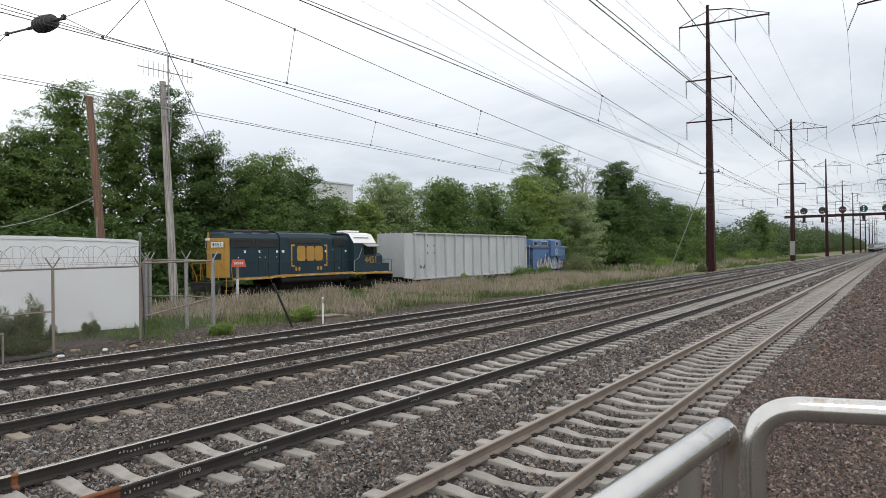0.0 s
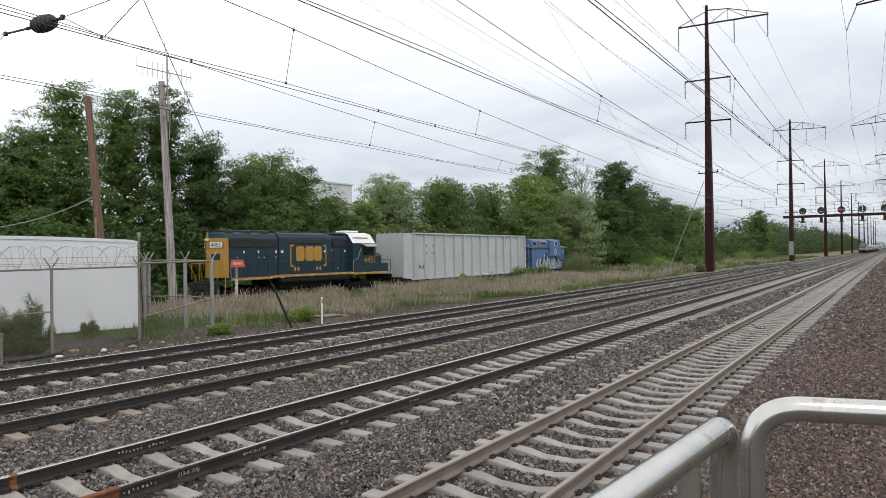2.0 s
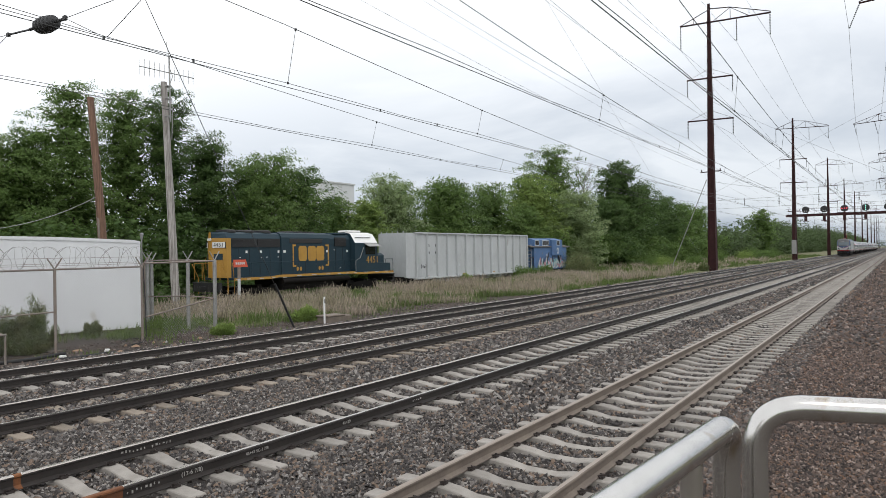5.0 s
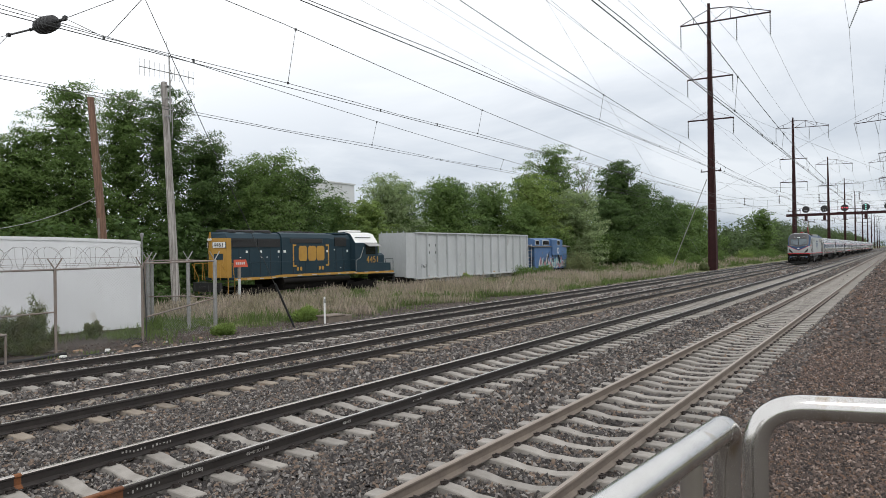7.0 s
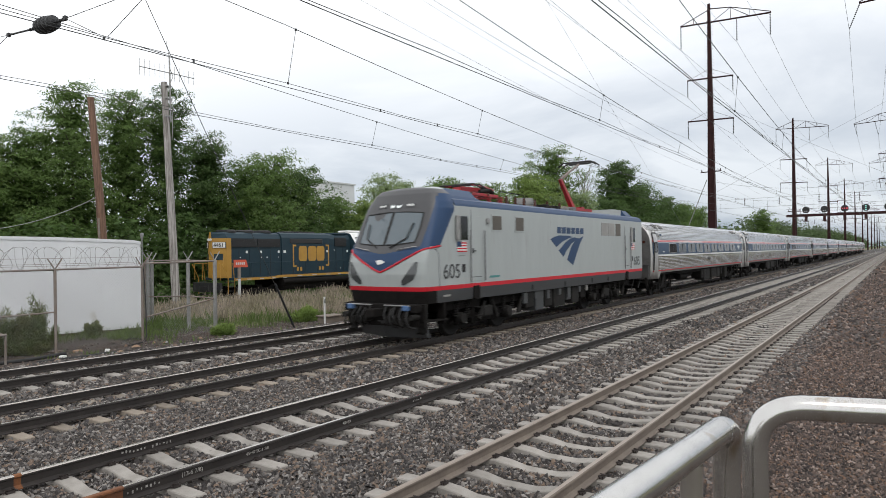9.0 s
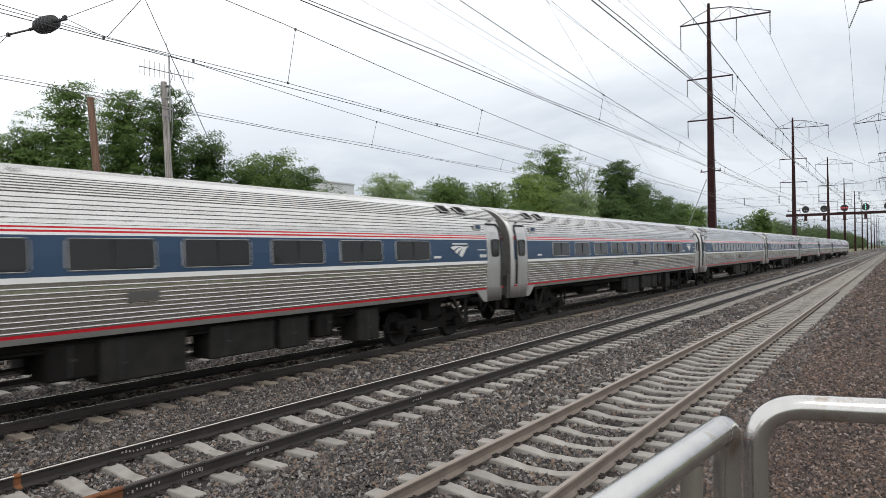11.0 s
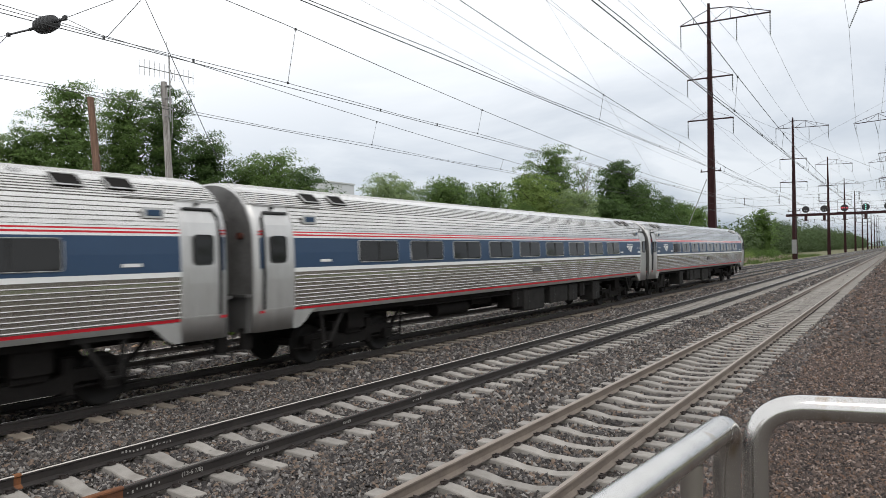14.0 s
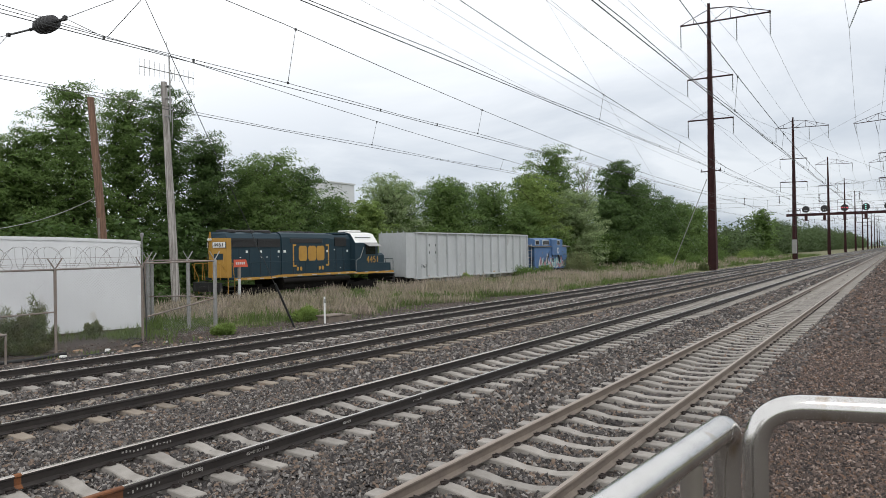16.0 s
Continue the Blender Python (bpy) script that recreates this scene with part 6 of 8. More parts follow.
# the masts of the two rows: across the line, height of the top arm, its strings' swing across the line
LEFT_ROW = [(20.6, 33.05), (20.6, 33.05), (20.77, 31.4), (20.5, 31.7)] + [(20.6, 31.5)] * 8
RIGHT_ROW = [(-4.5, 32.0), (-4.0, 32.0), (0.75, 31.1), (0.75, 31.4)] + [(0.6, 31.5)] * 8
SWING = [0.0, 1.13, -0.62, -0.12] + [0.0] * 8
# the wires' places on a mast: across from the pole, below the top arm's height
HANG = ((3.70, -3.05), (-3.45, -3.25), (-7.45, -3.25), (2.92, -9.65), (-2.88, -9.85), (2.95, -15.3), (-2.80, -15.35), (1.25, -19.95), (-1.14, -19.95))


def insulator_string(g, x, y, z, dz, tilt=0.0, n=12, r=0.11):
    for k in range(n):
        a, b = k / n, (k + 0.45) / n
        g.tube([(x, y + tilt * a, z - dz * a), (x, y + tilt * b, z - dz * b)], [r, r * 0.55], 6, 1)
    g.tube([(x, y, z), (x, y + tilt, z - dz)], 0.025, 4, 0)


def catenary_mast(x, y, s, zt=33.05, swing=0.0, detail=True, label="tall oxide-brown steel transmission mast with braced arms"):
    """A tall steel pole; s = 1: its long arm reaches towards smaller y. Arms, insulator strings and steps."""
    c = holder("catenary_mast", pose(x, y, 0), label, "catenary mast", "masts along the line")
    tall = zt + 1.6
    g = Geo()
    w = [(GROUND, 0.54), (8, 0.46), (18, 0.35), (28, 0.24), (tall + 1.0, 0.16)]
    # rolled H section: two flanges and a thick web
    sect = ((-1, -1), (1, -1), (1, -0.84), (0.5, -0.84), (0.5, 0.84), (1, 0.84), (1, 1), (-1, 1), (-1, 0.84), (-0.5, 0.84), (-0.5, -0.84), (-1, -0.84))
    g.sweep([[(u * r, v * r, z) for u, v in sect] for z, r in w])
    g.build("pole", "mast", c)
    # top braced arm
    g = Geo()
    a, b = s * 3.75, -s * 7.55
    for d in (-0.13, 0.13):
        g.tube([(d, a, zt + 0.25), (d, b, zt - 0.25)], 0.075, 4)
        g.tube([(d, 0, tall + 0.3), (d * 0.3, -s * 2.7, tall - 0.05), (d * 0.3, b, zt - 0.1)], 0.05, 4)
    g.tube([(0, 0, tall + 0.2), (0, a, zt + 0.3)], 0.055, 5)
    g.tube([(0, -s * 0.3, zt), (0, -s * 2.7, tall - 0.1), (0, -s * 5.0, zt - 0.1), (0, -s * 5.0, zt + 0.85)], 0.045, 5)
    g.tube([(0, -s * 2.7, zt), (0, -s * 2.7, tall - 0.1)], 0.04, 5)
    g.tube([(0, s * 2.0, zt + 0.1), (0, s * 2.0, zt + 0.9)], 0.04, 5)
    g.build("top_arm", "mast", c, "braced lattice top arm")
    for z in (zt - 7.45, zt - 13.1):
        g = Geo()
        g.tube([(0, s * 2.95, z + 0.1), (0, -s * 2.9, z - 0.08)], 0.10, 6)
        g.tube([(0, s * 2.8, z + 0.12), (0, 0, z + 1.3), (0, -s * 2.7, z)], 0.024, 4)
        g.build("cross_arm", "mast", c)
    g = Geo()
    zl = zt - 20.05
    g.tube([(0, s * 1.4, zl - 0.05), (0, -s * 1.25, zl)], 0.07, 6)
    g.tube([(0, s * 1.25, zl - 0.05), (0, s * 1.25, zl + 0.32)], 0.06, 6)
    g.tube([(0, -s * 1.14, zl), (0, -s * 1.14, zl + 0.36)], 0.06, 6)
    g.build("lower_arm", "mast", c)
    if detail:
        for yy, z, dz in ((s * 3.70, zt + 0.1, 3.0), (-s * 3.45, zt - 0.12, 3.0), (-s * 7.45, zt - 0.25, 2.9)):
            g = Geo()
            insulator_string(g, 0, yy, z, dz, swing, 14, 0.105)
            g.build("insulator_string", ["mast", "insulator"], c, "hanging string of disc insulators")
        for z in (zt - 7.45, zt - 13.1):
            for yy in (s * 2.92, -s * 2.85):
                g = Geo()
                insulator_string(g, 0, yy, z, 2.2, swing * 0.5, 11, 0.10)
                g.build("insulator_string", ["mast", "insulator"], c)
        if x < 200:
            g = Geo()
            for k in range(52):
                z = 14 + k * 0.38
                for d in (-1, 1):
                    r = 0.2 + 0.0065 * (34 - z)
                    g.tube([(0.1, d * r, z), (0.1, d * (r + 0.22), z)], 0.018, 4)
            g.build("step_irons", "mast", c)["kind"] = "stuff"
    return c


def span_curve(p, q, sag, n=14):
    p, q = Vector(p), Vector(q)
    return [p.lerp(q, t) - Vector((0, 0, 4 * sag * t * (1 - t))) for t in (i / n for i in range(n + 1))]


def wire_thing(name, runs, r, mat, label):
    g = Geo()
    for pts in runs:
        g.tube(pts, r, 5)
    ob = g.build(name, mat, None, "", fix=False)
    return tagged(ob, label, "wire")


def overhead_line():
    for k, x in enumerate(SPAN):
        if k:
            catenary_mast(x, LEFT_ROW[k][0], 1, LEFT_ROW[k][1], 0.0, k < 5)
            catenary_mast(x, RIGHT_ROW[k][0], -1, RIGHT_ROW[k][1], SWING[k], k < 5)
    # contact system above each track: height, messenger above it at the masts and at mid-span, first dropper and their spacing
    for y, z, ends, mid, d0, gap in ((TRACKS[0] - 0.07, 6.48, 2.0, 0.40, 11.39, 9.15), (TRACKS[1], 6.85, 1.83, 0.28, 11.65, 9.33), (TRACKS[2], 6.82, 1.83, 0.25, 11.37, 9.0), (TRACKS[3], 6.70, 1.75, 0.28, 19.19, 9.85)):
        c = holder("catenary_wire", pose(0, 0, 0), "contact and messenger wires with droppers above a track", "wire", "overhead wires above the tracks")
        xs = [-79.0] + SPAN

        def messenger(x):
            k = max(i for i in range(len(xs) - 1) if xs[i] <= x + 1e-6)
            t = (x - xs[k]) / (xs[k + 1] - xs[k])
            return z + ends - 4 * (ends - mid) * t * (1 - t)

        way = np.concatenate([np.arange(-79.0, 300, 4.5), np.array([300.0, 420, 560, 700, 880, 970])])
        contact, auxiliary, carrier, clamp = Geo(), Geo(), Geo(), Geo()
        contact.tube([(u, y + 0.05 * math.sin(u * 0.073), z) for u in way], 0.0095, 4)
        drops = np.arange(d0 - 9 * gap, 260, gap)
        kinks = sorted([(float(u) + o, h) for u in drops for o, h in ((-0.25 - gap / 2, 0.045), (-0.25, 0.105))])
        auxiliary.tube([(u, y + 0.05 * math.sin(u * 0.073), z + h) for u, h in kinks if u > -79], 0.0075, 4)
        carrier.tube([(u, y, messenger(u)) for u in np.arange(-79.0, 960, 5.0)], 0.0095, 4)
        for d in drops:
            d = float(d)
            if not -60 < d < 250 or not 0.3 < messenger(d) - z < (1.60 if z == 6.82 else 1.45):
                continue
            yl = y + 0.05 * math.sin((d - 0.25) * 0.073)
            drop = Geo()
            drop.tube([(d - 0.25, yl, z + 0.105), (d, y, messenger(d))], 0.0065, 4)
            drop.build("dropper", "wire", c, fix=False)
            clamp.box(d - 0.022, d + 0.022, y - 0.02, y + 0.02, messenger(d) - 0.035, messenger(d) + 0.02)
            clamp.box(d - 0.272, d - 0.228, yl - 0.015, yl + 0.015, z + 0.08, z + 0.14)
            for o in (0.42 * gap + 0.5 * math.sin(d), 0.72 * gap + 0.4 * math.sin(d * 2)):
                h = float(np.interp(d + o, [a for a, b in kinks], [b for a, b in kinks]))
                yl = y + 0.05 * math.sin((d + o) * 0.073)
                clamp.box(d + o - 0.02, d + o + 0.02, yl - 0.014, yl + 0.014, z - 0.008, z + h + 0.014)
        contact.build("contact_wire", "wire", c, fix=False)
        auxiliary.build("auxiliary_wire", "wire", c, fix=False)
        carrier.build("messenger_wire", "wire", c, fix=False)
        clamp.build("clamp_hardware", "wire", c, "dark clamps on the wires", fix=False)["kind"] = "stuff"
    # conductors from mast to mast; the nearest mast, beyond the view, carries them higher
    first = (32.1, 32.8, 32.9, 26.0, 25.5, 20.45, 21.0, 16.5, 16.7)
    for row, s in ((LEFT_ROW, 1), (RIGHT_ROW, -1)):
        for q, (off, low) in enumerate(HANG):
            pts = []
            for k, x in enumerate(SPAN):
                z = first[q] if k == 0 else row[k][1] + low
                swing = 0.0 if s > 0 or q > 6 else SWING[k] * (1.0 if q < 3 else 0.5)
                pts.append((x, row[k][0] + s * off + swing, z))
            pts.insert(0, (-79.0, pts[0][1], pts[0][2]))
            sag = 1.5 if q < 7 else 0.8
            runs = [span_curve(a, b, sag, 14 if a[0] < 200 else 6) for a, b in zip(pts[:-1], pts[1:])]
            wire_thing("conductor", [[p for run in runs for p in run[:-1]] + [Vector(pts[-1])]], (0.019, 0.013, 0.007)[(q > 2) + (q > 6)], "wire_light" if q < 3 else "wire", "long sagging line conductor between masts")
    wire_thing("down_guy", [[(7.0, 20.6, 36.5), (90.6, 20.6, GROUND)]], 0.008, "wire_light", "thin steel guy running down to the foot of a mast")
    # spans that cross between the rows: two slanting ties and the level spans that carry the track wires
    for k, x in enumerate(SPAN[1:7], 1):
        yl, yr = LEFT_ROW[k][0] - 0.2, RIGHT_ROW[k][0] + 0.2
        low = LEFT_ROW[k][1] - 33.05
        ties = [[(x, yl, 10.0), (x, yr, 10.0 + 0.497 * (yl - yr) + low * 0.5)], span_curve((x, yl, 22.4 + low), (x, yr, 22.4 + low - 0.575 * (yl - yr)), 0.25, 8)]
        runs = [span_curve((x, yl, 11.6), (x, yr, 11.6), 1.6, 10), [(x, yl, 9.0), (x, yr, 9.2)], [(x, yl, 7.9), (x, yr, 7.9)]]
        wire_thing("cross_span_cable", runs, 0.014, "wire", "cross-span cable carrying the track wires")
        if k < 3:
            wire_thing("slanting_tie", ties[:1], 0.014, "wire_light", "slanting tie cable between facing masts")
            wire_thing("slanting_tie", ties[1:], 0.012, "wire", "slanting tie cable between facing masts")
        for y in TRACKS:
            g = Geo()
            insulator_string(g, x, y, 9.1, 1.0, n=5, r=0.1)
            q = g.build("span_insulator", ["mast", "insulator"], None, "")
            tagged(q, "disc insulator string on the cross-span", "insulator", "span insulators")
    g = Geo()
    g.tube([(92.4, 26.2, GROUND - 0.1), (92.4, 21.2, 11.9)], [0.06, 0.05], 8)
    tagged(g.build("mast_strut", "galv", None), "pale steel strut leaning from the grass against the mast", "strut")
    # near cross-span with the big strain insulator, and its bridles
    runs = [[(6.5, 20.4, 8.17), (6.5, 16.72, 7.78), (6.5, 15.66, 7.68)], [(6.5, 14.03, 7.57), (6.5, 12.24, 7.5), (6.5, -3.0, 7.0)], [(6.5, 16.72, 7.78), (6.4, 17.25, 7.52)], [(6.5, 14.03, 7.57), (6.43, 12.5, 6.89)], [(6.56, 12.47, 6.89), (6.52, 11.2, 7.29)]]
    wire_thing("cross_span_cable", runs, 0.007, "wire", "steel cross-span cable over the near tracks")
    g = Geo()
    for y, r in ((15.22, 0.11), (15.12, 0.155), (14.98, 0.175), (14.84, 0.18), (14.70, 0.17), (14.56, 0.155)):
        z = 7.62 + (y - 14.9) * 0.06
        g.sweep([[(6.5 + q * math.cos(a), y + d, z + q * math.sin(a)) for a in (2 * math.pi * j / 18 for j in range(18))] for d, q in ((0.06, r * 0.3), (0.035, r), (-0.03, r * 0.96), (-0.06, r * 0.4))], 0, True)
    g.tube([(6.5, 16.77, 7.785), (6.5, 15.66, 7.675), (6.5, 14.9, 7.62), (6.5, 14.05, 7.56), (6.5, 13.98, 7.555)], 0.022, 6)
    for y0, y1 in ((15.66, 15.2), (14.56, 14.05)):
        for k in range(4):
            y = y0 + (y1 - y0) * (k + 0.5) / 4
            g.tube([(6.5, y - 0.02, 7.62 + (y - 14.9) * 0.07), (6.5, y + 0.02, 7.62 + (y - 14.9) * 0.07)], 0.038, 6)
    g.box(6.47, 6.53, 13.98, 14.08, 7.53, 7.62)
    g.box(6.47, 6.53, 16.67, 16.77, 7.74, 7.82)
    tagged(g.build("strain_insulator", "asphalt_black", None), "large dark ribbed strain insulator on a cable", "insulator")
    # the guy of the mast beyond the picture, with its dark guard
    wire_thing("guy_wire", [[(6.9, 20.55, 20.8), (18.4, 20.5, -0.42)]], 0.013, "wire", "taut steel guy wire anchored beside the track")
    g = Geo()
    g.tube([(17.41, 20.5, 1.45), (18.4, 20.5, -0.42)], 0.045, 8)
    tagged(g.build("guy_guard", "asphalt_black", None), "dark guard sleeve at the foot of a guy wire", "guy guard")


def signal_bridge():
    X = 174.0
    c = holder("signal_bridge", pose(X, 0, 0), "dark steel signal bridge across the tracks with round signal heads", "signal bridge")
    g = Geo()
    g.box(-0.25, 0.25, 20.1, 20.7, GROUND, 11.6)
    g.build("post", "mast", c)
    g = Geo()
    g.box(-0.25, 0.25, -1.4, -0.9, GROUND, 11.6)
    g.build("post", "mast", c)
    g = Geo()
    g.box(-0.4, 0.4, -2.5, 22.0, 9.75, 10.35)
    g.build("beam", "mast", c)
    g = Geo()
    for y in np.arange(-2, 22, 1.5):
        g.tube([(-0.4, y, 10.3), (-0.4, y, 11.6)], 0.03, 4)
    g.tube([(-0.4, -2.5, 11.6), (-0.4, 22.0, 11.6)], 0.035, 4)
    g.tube([(-0.4, -2.5, 11.0), (-0.4, 22.0, 11.0)], 0.03, 4)
    g.build("guard_rail", "mast", c)
    g = Geo()
    g.box(-0.5, 0.5, 20.0, 20.9, 1.0, 4.3)
    g.build("relay_case", "galv", c, "pale equipment case on the post")
    for k, y in enumerate((17.85, 14.1, 10.1, 6.05, 1.9)):
        g = Geo()
        g.sweep([[(-0.6 + d, y + r * math.cos(a), 11.3 + r * math.sin(a)) for a in (2 * math.pi * j / 20 for j in range(20))] for d, r in ((0.1, 0.5), (0.0, 0.78), (-0.06, 0.78), (-0.06, 0.1))])
        h = g.build("signal_head", "black", c, "round black position-light signal head")
        g = Geo()
        g.box(-0.7, -0.3, y - 0.3, y + 0.3, 8.7, 10.2)
        g.box(-0.8, -0.5, y - 0.6, y + 0.6, 8.55, 8.68)
        g.build("ladder_cage", "mast", h)
        for dy, dz in ((0, 0), (0.45, 0), (-0.45, 0)) if k == 2 else (((0, 0), (0, 0.45), (0, -0.45)) if k == 3 else ((0.2, -0.3), (-0.2, -0.3))):
            g = Geo()
            g.sweep([[(-0.70 + d, y + dy + r * math.cos(a), 11.3 + dz + r * math.sin(a)) for a in (2 * math.pi * j / 10 for j in range(10))] for d, r in ((0.03, 0.11), (-0.02, 0.11), (-0.02, 0.02))])
            g.build("signal_lamp", "signal_red" if k == 2 else ("signal_green" if k == 3 else "graffiti_white"), h)


# ---- lineside things ----
def storage_trailer():
    """Long white sheet-sided shed; its near right corner stands at (14.9, 25.9)."""
    c = holder("storage_shed", pose(14.9, 25.92, GROUND, 0, 0, 180 - 14.5), "long white sheet-sided shed with a slightly arched roof edge", "shed")
    # own x runs along the long face; own -y... the face towards the tracks is +y here
    g = Geo()
    L = 21.0
    top = [(0.0, 3.66), (0.25, 3.72), (3.0, 3.83), (7.0, 3.9), (12.0, 3.86), (L, 3.7)]
    g.sweep([[(x, 0, 0.10), (x, 0, z), (x, -6, z), (x, -6, 0.10)] for x, z in top])
    g.build("wall_sheet", "wall_white", c)
    g = Geo()
    g.sweep([[(x, 0.03, z - 0.10), (x, 0.03, z + 0.02), (x, -0.2, z + 0.03), (x, -0.2, z - 0.1)] for x, z in top])
    g.build("roof_edge", "wall_white", c)
    g = Geo()
    g.box(0.1, L, -5.9, -0.08, -0.05, 0.14)
    g.build("footing", "concrete", c)
    for k in range(1, 6):
        g = Geo()
        g.box(k * 3.4, k * 3.4 + 0.05, -0.01, 0.012, 0.3, 3.72)
        g.build("sheet_seam", "wall_white", c)
    return c


def chain_link(g, x0, x1, y, z0, z1, step=0.075, r=0.002):
    """Diamond mesh of thin wires, woven two ways."""
    h = z1 - z0
    for d in (1, -1):
        x = x0 - h
        while x < x1 + h:
            a, b = (x, z0), (x + h, z1)
            if d < 0:
                a, b = (x + h, z0), (x, z1)
            # clip to the panel
            pts = []
            for t in (max(0, (x0 - min(a[0], b[0])) / h), min(1, (x1 - min(a[0], b[0])) / h)):
                if d > 0:
                    pts.append((a[0] + (b[0] - a[0]) * t, y + 0.002 * d, a[1] + (b[1] - a[1]) * t))
                else:
                    pts.append((b[0] + (a[0] - b[0]) * t, y + 0.002 * d, b[1] + (a[1] - b[1]) * t))
            if (Vector(pts[0]) - Vector(pts[1])).length > 0.05 and x0 - h < x < x1:
                g.tube(pts, r, 3, 0, False)
            x += step * 1.35


def fence_post(x, y, top, mat="galv_rust", r=0.045, arms=True):
    c = holder("fence_post", pose(x, y, GROUND), "rusty steel fence post with a forked top" if arms else "steel fence post", "fence post", "fence posts")
    g = Geo()
    g.tube([(0, 0, -0.05), (0, 0, top - GROUND)], r, 10)
    g.build("pipe", mat, c)
    if arms:
        for s in (-1, 1):
            g = Geo()
            g.tube([(0, 0, top - GROUND - 0.02), (s * 0.22, 0.0, top - GROUND + 0.33)], 0.022, 6)
            g.build("outrigger_arm", mat, c)
    return c


def fences():
    y = 22.05
    for x, m in ((6.9, "galv_rust"), (9.81, "galv_rust"), (12.72, "galv_rust")):
        fence_post(x, y, 2.28, m)
    g = Geo()
    for k in range(3):
        chain_link(g, (3.9, 6.95, 9.86)[k], (6.85, 9.76, 12.68)[k], y + 0.05, GROUND + 0.03, 2.22)
    fence = holder("fence", pose(0, 0, 0), "chain-link fence with rusty rails and razor wire", "fence")
    g.build("chain_link_mesh", "galv", fence, "grey diamond mesh", fix=False)
    g = Geo()
    g.tube([(3.9, y, 2.22), (12.72, y, 2.27)], 0.03, 8)
    g.build("top_rail", "galv_rust", fence)
    g = Geo()
    g.tube([(3.9, y, 0.82), (9.8, y, 0.9)], 0.025, 8)
    g.build("middle_rail", "galv_rust", fence)
    # razor coil and the strands in the forks
    g = Geo()
    rr = random.Random(3)
    for d, ph in ((0, 0), (0.35, 1.7)):
        pts = []
        for i in range(330):
            t = i / 329
            a = t * 2 * math.pi * 17 + ph
            pts.append((3.9 + 8.8 * t + 0.14 * math.sin(a * 1.31 + ph), y + 0.34 * math.cos(a), 2.62 + 0.36 * math.sin(a)))
        g.tube(pts, 0.0065, 4)
    g.build("razor_wire", "galv", fence, "looped razor wire coil", fix=False)
    g = Geo()
    for z in (2.60, 2.42, 2.36):
        g.tube([(3.9, y, z), (12.72, y, z + 0.02)], 0.008, 4)
    g.build("barbed_wire", "galv_rust", fence)
    # return fence with its gate frames
    for x, yy, t, m in ((15.72, 22.05, 2.46, "galv"), (16.1, 24.4, 2.5, "galv"), (15.6, 26.6, 2.5, "galv"), (15.85, 26.7, 2.45, "galv")):
        fence_post(x, yy, t, m, 0.075 if m == "galv" else 0.05)
    g = Geo()
    g.tube([(12.8, 22.1, 2.38), (15.72, 22.05, 2.42)], 0.035, 8)
    g.tube([(12.8, 22.1, 0.45), (15.72, 22.05, 0.95)], 0.03, 8)
    g.tube([(12.85, 22.1, 0.45), (12.85, 22.1, 2.38)], 0.03, 8)
    gate = holder("gate", pose(0, 0, 0), "closed chain-link gate in a rusty pipe frame", "gate")
    g.build("frame", "galv_rust", gate)
    g = Geo()
    chain_link(g, 13.5, 15.65, 22.06, GROUND + 0.05, 0.9)
    g.build("mesh_panel", "galv", gate, "sagging grey mesh", fix=False)
    g = Geo()
    g.tube([(15.72, 22.05, 2.4), (16.1, 24.4, 2.45), (15.6, 26.6, 2.45)], 0.03, 8)
    g.tube([(15.72, 22.05, 0.95), (16.1, 24.4, 0.95), (15.6, 26.6, 0.9)], 0.025, 8)
    g.build("return_rail", "galv_rust", fence)
    # small white lamp post by the gate
    g = Geo()
    g.tube([(13.05, 22.6, GROUND), (13.05, 22.6, 3.35)], 0.018, 8)
    g.sweep([[(13.05 + r * math.cos(a), 22.6 + r * math.sin(a), z) for a in (2 * math.pi * j / 12 for j in range(12))] for r, z in ((0.025, 3.25), (0.05, 3.34), (0.065, 3.44), (0.055, 3.49), (0.01, 3.5))])
    tagged(g.build("vent_post", "galv", None), "thin post with a pale cap beside the gate", "post")
    # dark hose and angle frame
    g = Geo()
    g.tube([(12.72, 21.95, 2.2), (12.76, 21.9, 0.8), (12.74, 21.85, -0.2), (12.5, 21.7, -0.36), (11.9, 21.5, -0.38)], 0.02, 6)
    tagged(g.build("hanging_cable", "asphalt_black", None), "black cable hanging down the fence post to the ground", "cable")
    g = Geo()
    for x in (6.75, 7.95):
        g.tube([(x, 20.9, GROUND), (x, 20.9, 0.42)], 0.03, 6)
    g.tube([(6.65, 20.9, 0.42), (7.98, 20.9, 0.45)], 0.035, 6)
    g.tube([(6.65, 21.2, 0.42), (7.98, 21.2, 0.45)], 0.03, 6)
    tagged(g.build("bench_frame", "galv_rust", None), "low rusty angle-iron frame by the fence", "metal frame")


